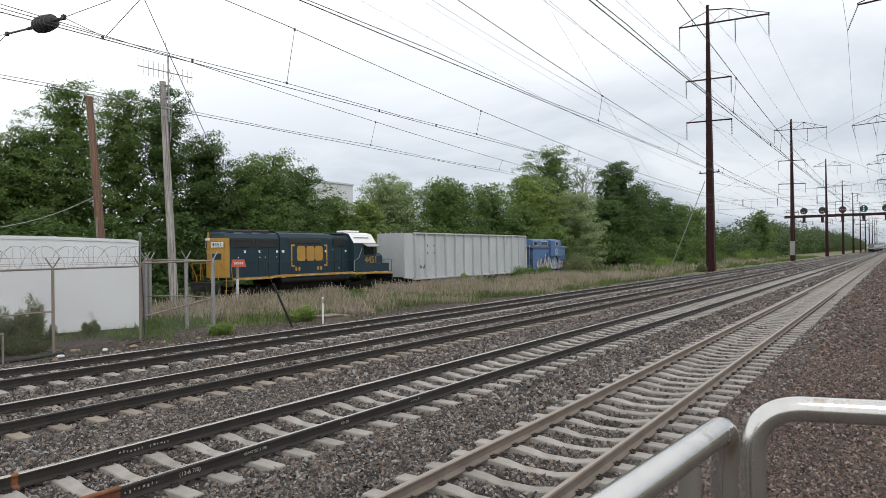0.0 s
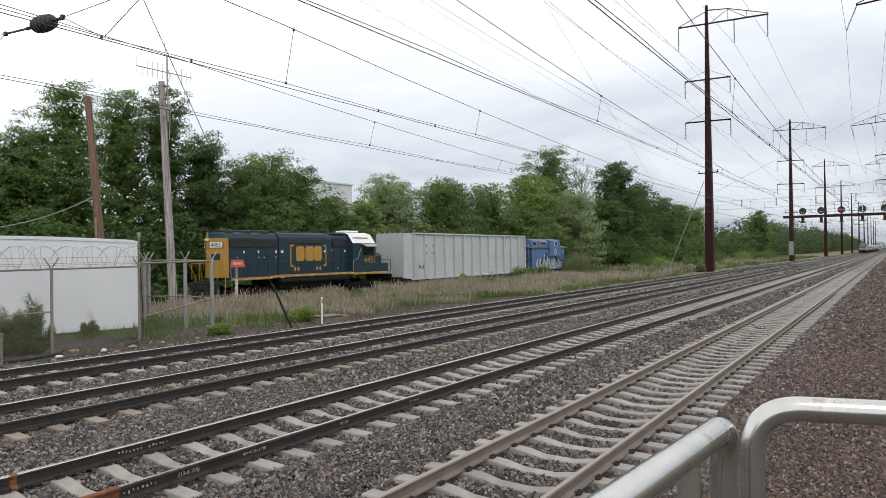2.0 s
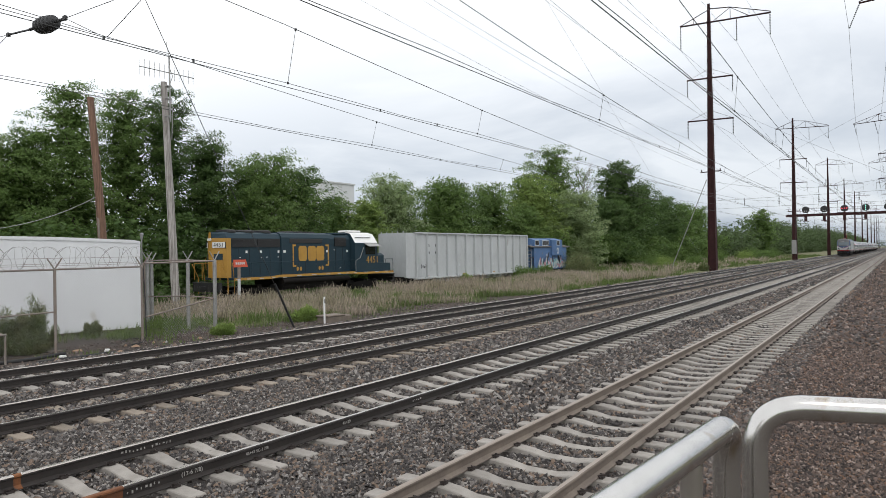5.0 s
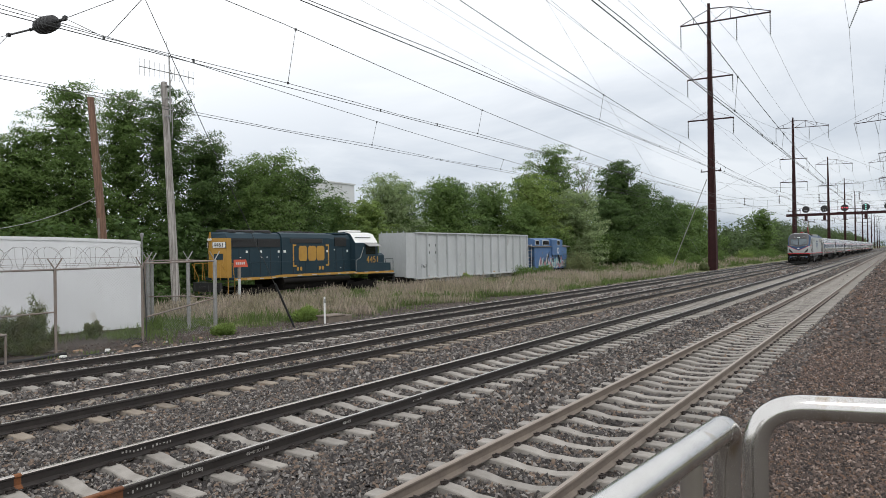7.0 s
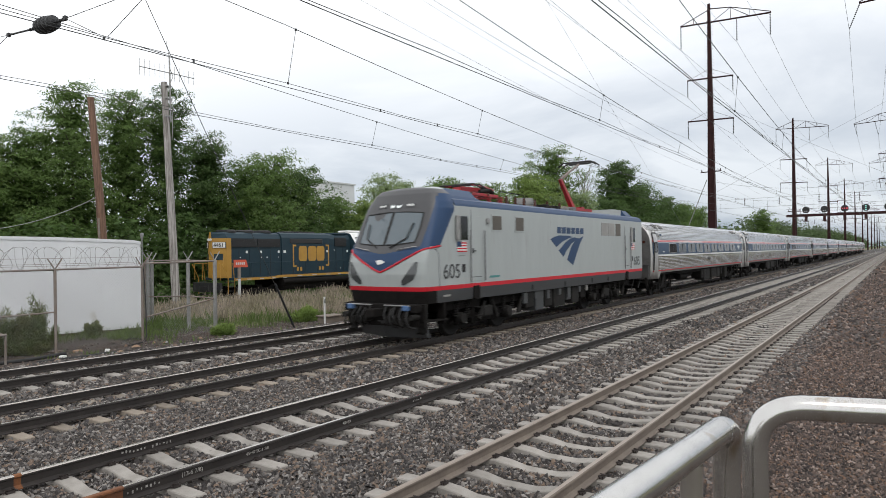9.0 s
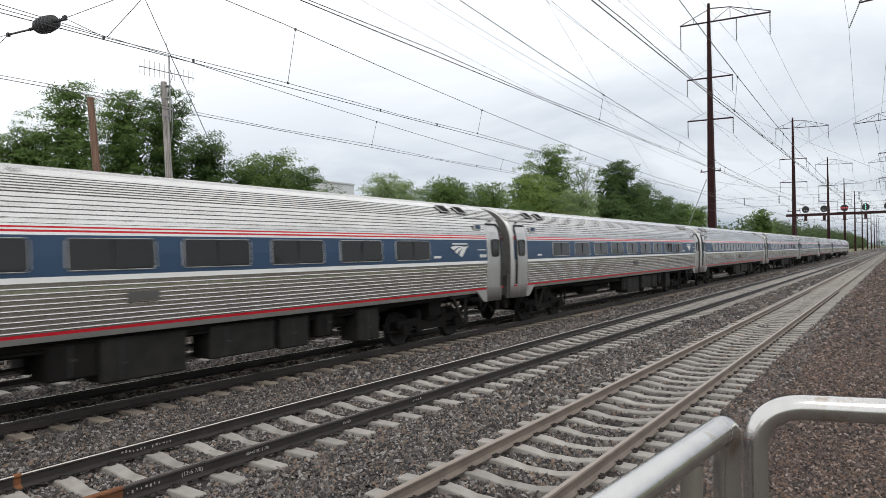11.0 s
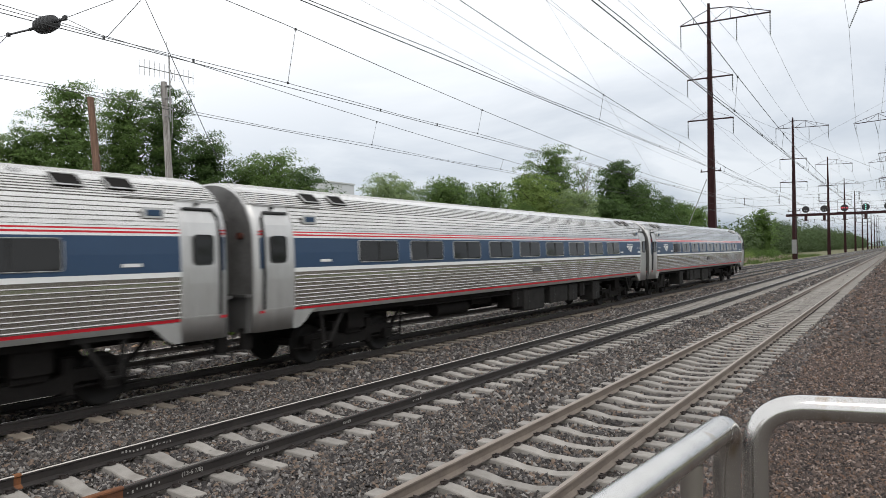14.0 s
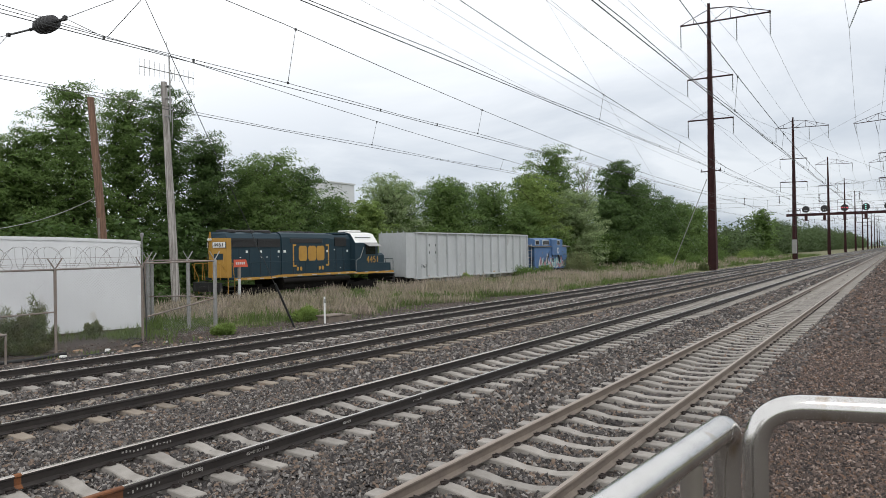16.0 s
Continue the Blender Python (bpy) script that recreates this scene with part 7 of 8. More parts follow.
def poles():
    c = holder("utility_pole", pose(21.45, 33.7, GROUND), "weathered grey wooden pole carrying an antenna mast", "utility pole")
    g = Geo()
    g.tube([(0.02, 0, 0), (-0.25, 0, 6), (-0.57, 0, 12.85)], [0.24, 0.21, 0.17], 12)
    g.build("pole", "pole_grey", c)
    g = Geo()
    g.tube([(-0.33, -0.22, 10.6), (-0.38, -0.24, 14.3)], 0.045, 8)
    g.tube([(-0.38, -0.24, 14.2), (-0.55, -0.24, 15.1)], 0.014, 6)
    g.tube([(-0.30, -0.28, 9.6), (-0.24, -0.30, 11.4), (-0.44, -0.28, 12.6), (-0.20, -0.28, 13.2), (-0.36, -0.26, 13.6)], 0.02, 5)
    for z in (10.9, 11.9, 12.6):
        g.box(-0.62, -0.22, -0.24, 0.10, z, z + 0.06)
    g.build("antenna_mast", "galv", c)
    g = Geo()
    a, b = Vector((-2.17, -0.25, 13.35)), Vector((1.16, -0.25, 13.38))
    g.tube([a, b], 0.025, 6)
    for k in range(12):
        p = a.lerp(b, (k + 0.05) / 11.2)
        h = 0.46 - 0.008 * k
        g.tube([p - Vector((0, 0, h)), p + Vector((0, 0, h))], 0.011, 4)
    g.build("yagi_antenna", "galv", c, "multi-element directional antenna")
    g = Geo()
    for k in range(9):
        x = 0.0 - 0.55 * (2.0 + k * 0.35) / 12.85
        g.tube([(x - 0.25, 0.0, 2.0 + k * 1.1), (x - 0.15, 0, 2.0 + k * 1.1)], 0.02, 4)
    g.build("step_bolts", "galv_rust", c)
    c = holder("utility_pole", pose(18.65, 36.0, GROUND), "brown creosoted wooden pole, cut off at the top", "utility pole")
    g = Geo()
    g.tube([(0.1, 0, 0), (-0.25, 0, 6), (-0.7, 0, 11.8)], [0.26, 0.22, 0.17], 12)
    g.build("pole", "pole_brown", c)
    g = Geo()
    g.tube([(-0.35, -0.3, 0.2), (-0.5, -0.3, 5.2)], 0.05, 6)
    g.build("conduit", "galv_rust", c)
    g = Geo()
    g.tube([(-0.7, 0, 11.7), (-0.2, 0, 12.0), (0.2, 0, 11.6)], 0.012, 4)
    g.build("loose_wire", "wire", c)
    wire_thing("service_cable", [span_curve((18.2, 36, 5.93), (8.0, 36, 4.4), 1.12)], 0.020, "galv", "pale service cable sagging from the brown pole")


def small_lineside():
    g = Geo()
    g.box(-0.045, 0.045, -0.02, 0.02, 0, 1.22, 0, 0.008)
    q = holder("marker_post", pose(19.73, 20.1, GROUND), "slim white marker post standing in stony soil", "marker post")
    g.build("post", "white_paint", q)
    g = Geo()
    g.box(-0.04, 0.04, -0.026, 0.026, 0.95, 1.12)
    g.build("grey_plate", "galv", q)
    g = Geo()
    g.box(-0.75, 0.75, -0.35, 0.35, 0, 0.30, 0, 0.03)
    q = holder("concrete_trough", pose(20.8, 20.55, GROUND), "worn brownish concrete block with a flat lid", "concrete block")
    g.build("block", "concrete", q)
    g = Geo()
    g.box(-0.8, 0.3, -0.38, 0.38, 0.30, 0.37, 0, 0.02)
    g.build("lid", "concrete", q)
    for x, y, w, d, h, turn, mt, name, label, kind in (
            (10.36, 21.78, 0.34, 0.16, 0.07, 20, "cardboard", "scrap_board", "short yellowish scrap board lying on dark soil", "scrap wood"),
            (10.92, 21.02, 0.16, 0.12, 0.08, -35, "white_paint", "crumpled_paper", "crumpled white paper lying on dark soil", "litter"),
            (9.53, 20.96, 0.22, 0.13, 0.07, 15, "white_paint", "crumpled_paper", "crumpled white paper by the fence foot", "litter"),
            (9.98, 22.46, 0.55, 0.24, 0.05, 8, "concrete", "flat_stone", "flat tan stone slab lying by the fence", "stone"),
            (15.92, 22.28, 0.42, 0.30, 0.10, -12, "concrete", "flat_stone", "flat tan stone slab lying in stony soil", "stone")):
        g = Geo()
        g.sweep([[(w * u * k, d * v * k, z) for u, v in ((-0.5, -0.32), (-0.1, -0.55), (0.45, -0.4), (0.55, 0.2), (0.15, 0.5), (-0.48, 0.38))] for z, k in ((-0.02, 0.9), (h * 0.5, 1.0), (h, 0.72))])
        q = g.build(name, mt, None, "")
        q.matrix_world = pose(x, y, GROUND, 0, 4, turn)
        tagged(q, label, kind)
    wire_thing("loose_cable", [[(12.25, 22.6, GROUND + 0.02), (12.5, 22.9, GROUND + 0.03), (12.85, 23.0, GROUND + 0.09), (13.05, 22.7, GROUND + 0.03), (12.95, 22.25, GROUND + 0.02)]], 0.022, "rubber", "black loose cable lying on the soil")
    g = Geo()
    g.tube([(7.6, 21.05, GROUND + 0.05), (8.7, 20.98, GROUND + 0.06), (9.8, 21.4, GROUND + 0.05)], 0.06, 8)
    tagged(g.build("old_hose", "rubber", None, ""), "dark old hose lying along the fence", "hose")
    # derail sign on the siding
    q = holder("derail_sign", pose(25.25, 33.0, GROUND), "orange-red derail sign on a white banded post", "sign")
    g = Geo()
    g.box(-0.07, 0.07, -0.05, 0.05, 0, 1.6)
    g.build("post", "graffiti_white", q)
    g = Geo()
    g.box(-0.075, 0.075, -0.055, 0.055, 1.6, 2.35)
    g.build("upper_post", "galv_rust", q)
    g = Geo()
    g.sweep([[(-0.45, -0.07, 2.32), (0.6, -0.07, 2.32), (0.45, -0.07, 2.78), (-0.45, -0.07, 2.78)], [(-0.45, -0.09, 2.32), (0.6, -0.09, 2.32), (0.45, -0.09, 2.78), (-0.45, -0.09, 2.78)]])
    bl = g.build("blade", "orange", q)
    g = Geo()
    for k in range(5):
        g.box(-0.3 + 0.14 * k, -0.2 + 0.14 * k, -0.095, -0.088, 2.48, 2.62)
    g.build("worn_lettering", "graffiti_white", bl)
    rr = random.Random(11)
    for k in range(10):
        g = Geo()
        x, y, s = rr.uniform(8.8, 15), rr.uniform(19.9, 21.5), rr.uniform(0.06, 0.2)
        z = GROUND + 0.03
        g.add([(x, y, z + 0.02), (x + s * 2, y + 0.1, z), (x + s * 1.8, y + s, z + 0.05), (x + 0.1, y + s, z + 0.03), (x + s, y + s * 0.5, z + 0.09)], [(0, 1, 4), (1, 2, 4), (2, 3, 4), (3, 0, 4), (0, 3, 2, 1)])
        tagged(g.build("litter", rr.choice(["litter_white", "cardboard", "cardboard"]), None), "crumpled litter on the stony soil", "litter", "scraps of litter")
    g = Geo()
    g.tube([(8.6, 20.5, GROUND + 0.03), (9.6, 20.2, GROUND + 0.06), (10.6, 20.35, GROUND + 0.05), (11.2, 20.15, GROUND + 0.03)], 0.04, 6)
    tagged(g.build("black_hose", "asphalt_black", None), "length of black hose lying on the ground", "hose")


def handrails():
    z = 2.3135
    r = 0.0228

    def bend(p, c, q, n=16):
        p, c, q = Vector(p), Vector(c), Vector(q)
        return [p * (1 - t) ** 2 + c * 2 * t * (1 - t) + q * t * t for t in (i / n for i in range(n + 1))]
    c = holder("platform_handrail", pose(0, 0, 0), "brushed stainless pipe handrail running towards the viewer", "handrail")
    a, b = Vector((0.35, 0.315, z)), Vector((1.215, 0.245, z))
    d = (b - a).normalized()
    g = Geo()
    pts = [a] + bend(b - d * 0.07, b + d * 0.005, b + Vector((0.001, 0.0095, -0.085))) + [b + Vector((0.001, 0.0095, -0.11)), b + Vector((0.001, 0.0095, -0.5)), b + Vector((0.001, 0.0095, -1.08))]
    g.tube(pts, r, 36)
    g.build("rail_pipe", "pipe", c)
    g = Geo()
    g.tube([b + Vector((0.001, 0.0095, -1.03)), b + Vector((0.001, 0.0095, -1.08))], r * 1.1, 20)
    g.build("post_collar", "pipe", c)
    g = Geo()
    m = a.lerp(b, 0.765)
    g.tube([m + Vector((0, 0, -0.02)), m + Vector((0, 0, -1.08))], 0.0165, 16)
    g.build("support_post", "pipe_post", c)
    c2 = holder("platform_handrail", pose(0, 0, 0), "brushed stainless pipe handrail crossing the platform end", "handrail")
    p, q = Vector((1.345, 0.225, z + 0.006)), Vector((1.62, -0.62, z + 0.006))
    d = (q - p).normalized()
    g = Geo()
    pts = [p + Vector((-0.001, 0.005, -1.08)), p + Vector((-0.001, 0.005, -0.5)), p + Vector((-0.001, 0.005, -0.11))] + bend(p + Vector((-0.001, 0.005, -0.085)), p - d * 0.002, p + d * 0.085) + [q]
    g.tube(pts, r, 36)
    g.build("rail_pipe", "pipe", c2)
    g = Geo()
    g.tube([p + Vector((0, 0, -1.08)), p + Vector((0, 0, -1.03))], r * 1.1, 20)
    g.build("post_collar", "pipe", c2)
    for cc, pt in ((c, b + Vector((0.001, 0.0095, -1.08))), (c2, p + Vector((0, 0, -1.08)))):
        g = Geo()
        g.tube([pt, pt + Vector((0, 0, 0.012))], 0.06, 16)
        g.build("foot_flange", "pipe", cc)
    g = Geo()
    wd = b - (b - a).normalized() * 0.075
    g.tube([wd, wd + (b - a).normalized() * 0.003], r * 1.012, 16)
    g.build("weld_seam", "galv", c)
    # the platform end that the viewer stands on
    g = Geo()
    g.box(-9.0, 1.9, -6.0, 1.75, 1.02, 1.22, 0, 0.02)
    g.box(-9.0, 1.7, -5.8, 1.45, -0.3, 1.02)
    tagged(g.build("platform", "dark_deck", None), "dark worn platform end", "platform", kind="structure")


# ---- plants ----
def leaf_cloud(rs, lobes, size, per, core=0.0):
    """Leaf quads on and inside lobes (centre, radii), with a share of larger ones inside; returns vertices and faces."""
    vs = []
    for (cx, cy, cz), (rx, ry, rz) in lobes:
        n = max(3, int(per * (rx * ry + ry * rz + rx * rz) / 3))
        d = rs.normal(size=(n, 3))
        d /= np.linalg.norm(d, axis=1)[:, None]
        inner = rs.rand(n) < core
        rad = np.where(inner, rs.uniform(0.1, 0.6, n), rs.uniform(0.5, 1.12, n) ** 0.6)
        bump = 1 + 0.16 * np.sin(d[:, 0] * 7 + cx) * np.cos(d[:, 1] * 6 + cy) + 0.13 * np.sin(d[:, 2] * 9 + cz * 2)
        p = np.stack([cx + d[:, 0] * rx * rad * bump, cy + d[:, 1] * ry * rad * bump, cz + d[:, 2] * rz * rad * bump], 1)
        nrm = d * 0.65 + rs.normal(size=(n, 3)) * 0.5 + (0, 0, 0.75)
        nrm /= np.linalg.norm(nrm, axis=1)[:, None]
        t = np.cross(nrm, rs.normal(size=(n, 3)))
        t /= np.linalg.norm(t, axis=1)[:, None] + 1e-9
        b = np.cross(nrm, t)
        s = (size * rs.uniform(0.55, 1.4, n) * np.where(inner, 2.3, 1.0))[:, None]
        k = np.stack([p + t * s * 0.62, p + b * s * 0.34 + nrm * s * 0.08, p - t * s * 0.55, p - b * s * 0.36 + nrm * s * 0.05], 1)
        vs.append(k.reshape(-1, 3))
    v = np.concatenate(vs)
    f = np.arange(len(v)).reshape(-1, 4)
    return v, f


def spray_leaves(rs, centres, outward, radius, size, count, inner):
    """Leaf quads on flat, slightly domed sprays; outward: each spray's way out from the trunk; inner: share of large shaded leaves within."""
    k = rs.randint(0, len(centres), count)
    c, o, r = centres[k], outward[k], radius[k]
    rho, a = np.sqrt(rs.rand(count)), rs.uniform(0, 2 * np.pi, count)
    p = c + np.stack([np.cos(a) * rho * r, np.sin(a) * rho * r, rs.normal(size=count) * 0.19 * r - 0.13 * rho * rho * r], 1)
    p[:, 2] -= 0.04 * r * (np.cos(a) * o[:, 0] + np.sin(a) * o[:, 1]) * rho
    n = np.stack([np.cos(a) * rho * 0.55, np.sin(a) * rho * 0.55, np.full(count, 0.85)], 1) + o * 0.45 + rs.normal(size=(count, 3)) * 0.46
    deep = rs.rand(count) < inner
    p = np.where(deep[:, None], c * np.array([0.48, 0.48, 0.88]) + rs.normal(size=(count, 3)) * 0.4 * r[:, None], p)
    n /= np.linalg.norm(n, axis=1)[:, None]
    t = np.cross(n, rs.normal(size=(count, 3)))
    t /= np.linalg.norm(t, axis=1)[:, None] + 1e-9
    b = np.cross(n, t)
    s = (size * rs.uniform(0.55, 1.35, count) * np.where(deep, 2.2, 1.0))[:, None]
    v = np.stack([p + t * s * 0.66, p + b * s * 0.30 + n * s * 0.08, p - t * s * 0.55, p - b * s * 0.32 + n * s * 0.05], 1)
    return v.reshape(-1, 3)


def tree(x, y, h, w, leaf, label, seed, size=0.24, count=9000, low=0.06, n=74, full=0.45):
    """A broadleaf tree: tapered trunk, limbs out to boughs at all heights, each with flat leafy sprays along it."""
    rs = np.random.RandomState(seed)
    c = holder("tree", pose(x, y, GROUND - 0.1), label, "tree", "trees behind the siding")
    ph = rs.uniform(0, 6.28, 4)
    g = Geo()
    g.tube([(0, 0, 0), (0.15, 0.1, h * 0.35), (0.05, 0, h * 0.90)], [0.04 + 0.014 * h, 0.02 + 0.008 * h, 0.02], 8)
    centres, outward, radius = [], [], []
    for k in range(n):
        t = low + (0.985 - low) * ((k + rs.rand()) / n) ** 0.92
        a = k * 2.39996 + rs.uniform(-0.5, 0.5)
        shape = 0.88 + 0.12 * min(1.0, t / full) if t < full else math.sqrt(max(0.015, 1 - ((t - full) / (1.01 - full)) ** 2.1))
        lump = 0.95 + 0.20 * math.sin(2 * a + 5 * t + ph[0]) + 0.12 * math.sin(3 * a - 9 * t + ph[1]) + 0.10 * math.sin(17 * t + ph[2])
        reach = w * shape * lump * rs.uniform(0.78, 1.22)
        z0 = max(0.06 * h, h * t - reach * rs.uniform(0.35, 0.75))
        tip = Vector((reach * math.cos(a), reach * math.sin(a), h * t))
        if k % 2 == 0:
            g.tube([(0.1 * (1 - t), 0, z0), (tip.x * 0.5, tip.y * 0.5, z0 + (tip.z - z0) * 0.62), tip], [0.0035 * h, 0.002 * h, 0.008], 4)
        for q in range(6):
            f = 0.30 + 0.70 * (q + rs.rand()) / 6
            side = rs.uniform(-0.30, 0.30) * reach
            r = w * rs.uniform(0.14, 0.26) * (1.15 - 0.3 * f)
            centres.append((tip.x * f - math.sin(a) * side * f, tip.y * f + math.cos(a) * side * f, min(h - 0.1 * r, z0 + (tip.z - z0) * f ** 0.75 + rs.uniform(-0.5, 0.5) * r)))
            outward.append((math.cos(a), math.sin(a), 0.0))
            radius.append(r)
    g.build("trunk", "bark", c)
    v = spray_leaves(rs, np.array(centres), np.array(outward), np.array(radius), size, count, 0.17)
    v[:, 2] = np.maximum(v[:, 2], 0.1)
    arrays("crown", v, np.arange(len(v)).reshape(-1, 4), [leaf], parent=c)
    return c


TREES = (
    # x, y, height, half-width, leaf
    (13.6, 46, 11.0, 3.8, "leaf_mid"), (17.4, 48, 11.2, 3.4, "leaf_light"), (18.7, 45.5, 11.6, 3.4, "leaf_mid"), (21.6, 46, 15.2, 3.6, "leaf_mid"), (25.7, 46.5, 15.5, 3.4, "leaf_mid"), (28.7, 46, 16.1, 3.6, "leaf_dark"), (31.8, 45.5, 13.0, 3.2, "leaf_dark"),
    (35.0, 44.5, 11.0, 3.6, "leaf_mid"), (38.3, 45.5, 12.5, 4.6, "leaf_mid"), (42.2, 46, 11.6, 4.0, "leaf_dark"), (47.5, 47, 9.0, 3.5, "leaf_mid"), (50.5, 45, 8.6, 3.0, "leaf_light"),
    (54.6, 46, 11.9, 4.4, "leaf_silver"), (59.5, 48, 11.6, 4.8, "leaf_mid"), (65.2, 46, 12.3, 5.0, "leaf_mid"), (71.0, 48, 12.4, 5.0, "leaf_dark"), (76.5, 46, 12.6, 5.0, "leaf_mid"), (81.0, 43, 9.6, 4.2, "leaf_mid"),
    (85.5, 44, 14.4, 5.4, "leaf_light"), (98.5, 47, 20.6, 5.7, "leaf_mid"), (95.0, 41.5, 12.6, 5.4, "leaf_silver"), (89, 47, 15, 5.0, "leaf_mid"), (106, 48, 11, 4.4, "leaf_mid"), (113.0, 43, 12.5, 5.2, "leaf_dark"),
    (123.5, 45, 20.4, 6.4, "leaf_dark"), (134.5, 46, 16.6, 6.2, "leaf_dark"), (145.0, 47, 17.8, 6.6, "leaf_dark"), (158.0, 46, 15.6, 6.6, "leaf_dark"), (172.0, 46, 15.0, 6.6, "leaf_mid"), (187.0, 46, 15.0, 6.8, "leaf_mid"),
)


def woods():
    say = {"leaf_dark": "dark green broadleaf tree in full leaf", "leaf_mid": "mid-green broadleaf tree in full leaf", "leaf_light": "yellow-green broadleaf tree in full leaf", "leaf_silver": "pale silvery-green tree in full leaf"}
    for k, (x, y, h, w, leaf) in enumerate(TREES):
        near = x < 110
        size = 0.135 if x < 34 else (0.16 if x < 60 else (0.235 if near else 0.32))
        count = 40000 if x < 34 else (26000 if x < 60 else (30000 if x in (98.5, 123.5, 95.0) else (20000 if near else 17000)))
        tree(x, y, h, w, leaf, say[leaf], 100 + k, size, count, full=0.62 if x == 98.5 else (0.34 if x < 34 or x == 123.5 else 0.45))
    # undergrowth along the wood's edge
    rs = np.random.RandomState(7)
    for i, (x0, x1, mt) in enumerate(((10, 45, "leaf_dark"), (45, 85, "leaf_mid"), (85, 130, "leaf_mid"), (130, 200, "leaf_mid"))):
        lobes = []
        for x in np.arange(x0, x1, 1.15):
            r = rs.uniform(1.0, 2.1)
            lobes.append(((x, rs.uniform(40.5, 45), rs.uniform(0.6, 5.2)), (r, r, r * 0.9)))
        if x0 < 40:
            for x in np.arange(6, 40, 1.3):
                lobes.append(((x, rs.uniform(38.6, 40.5), rs.uniform(0.2, 1.1)), (1.0, 0.9, 0.8)))
        v, f = leaf_cloud(rs, lobes, 0.32 if x0 < 100 else 0.42, 135)
        v[:, 2] += GROUND
        v[:, 2] = np.maximum(v[:, 2], GROUND)
        tagged(arrays("undergrowth", v, f, [mt]), "dense green shrubs below the trees", "shrubs", kind="stuff")
    # dark wood behind, closing the gaps low down
    lobes = []
    for x in np.arange(-5, 210, 2.2):
        r = rs.uniform(2.2, 3.4)
        lobes.append(((x, rs.uniform(51, 56), rs.uniform(1.5, 6.0)), (r, r, r)))
    v, f = leaf_cloud(rs, lobes, 0.6, 34)
    v[:, 2] = np.maximum(v[:, 2], GROUND)
    tagged(arrays("back_woods", v, f, ["leaf_dark"]), "deep shaded woodland behind the first trees", "woods", kind="stuff")
    # far woods down the line, then an unseen wood added on the platform's own side
    lobes = []
    for x in np.arange(196, 1150, 5.5):
        for y0 in (43, 50):
            r = rs.uniform(3.2, 5.2)
            lobes.append(((x + rs.uniform(-3, 3), y0 + rs.uniform(-3, 4), rs.uniform(1.5, 7.5 if x < 290 else 13.5)), (r, r, r * 0.9)))
            if x > 290:
                lobes.append(((x + rs.uniform(-3, 3), y0 + rs.uniform(-3, 4), rs.uniform(1.5, 8)), (r, r, r * 0.9)))
    for y in np.arange(-60, 40, 6.0):
        r = rs.uniform(4, 6)
        lobes.append(((1180 + rs.uniform(-10, 10), y, rs.uniform(2, 8)), (r, r, r)))
    v, f = leaf_cloud(rs, lobes, 0.85, 15.0)
    v[:, 2] = np.maximum(v[:, 2], GROUND)
    tagged(arrays("far_woods", v, f, ["leaf_far"]), "hazy green woods lining the railway far off", "woods", kind="stuff")
    # out of view: leaf lobes added to darken reflections in steel and glass
    lobes = []
    for x in np.arange(-120, 160, 5.0):
        for z in (2.0,):
            r = rs.uniform(3, 4.5)
            lobes.append(((x, -32 + rs.uniform(-3, 3), z + rs.uniform(-1, 1)), (r, r, r)))
    v, f = leaf_cloud(rs, lobes, 1.1, 12)
    tagged(arrays("side_woods", v, f, ["leaf_mid"]), "unseen green wood added behind the platform for reflections", "woods", kind="stuff")
    tree(252, 39.5, 16.8, 5.5, "leaf_mid", "tall broadleaf tree standing above the far woods", 71, 0.55, 5000)
    # bare tree
    c = holder("bare_tree", pose(106.5, 45, GROUND), "leafless grey tree between green crowns", "tree")
    g = Geo()
    g.tube([(0, 0, 0), (0.3, 0, 9), (0.8, 0, 16.5)], [0.25, 0.16, 0.03], 6)
    rr = random.Random(2)
    for k in range(34):
        z = rr.uniform(7, 15.5)
        a = rr.uniform(0, 6.28)
        L = rr.uniform(1.2, 3.4)
        p = Vector((0.35 + 0.04 * (z - 9), 0, z))
        q = p + Vector((math.cos(a) * L * 0.6, math.sin(a) * L * 0.6, L))
        g.tube([p, p.lerp(q, 0.5) + Vector((0, 0, -0.1)), q], [0.06, 0.04, 0.012], 4)
        for _ in range(3):
            e = q + Vector((rr.uniform(-0.8, 0.8), rr.uniform(-0.8, 0.8), rr.uniform(0.2, 1.0)))
            g.tube([p.lerp(q, 0.6), e], [0.025, 0.01], 3)
    g.build("branches", "dead_bark", c)


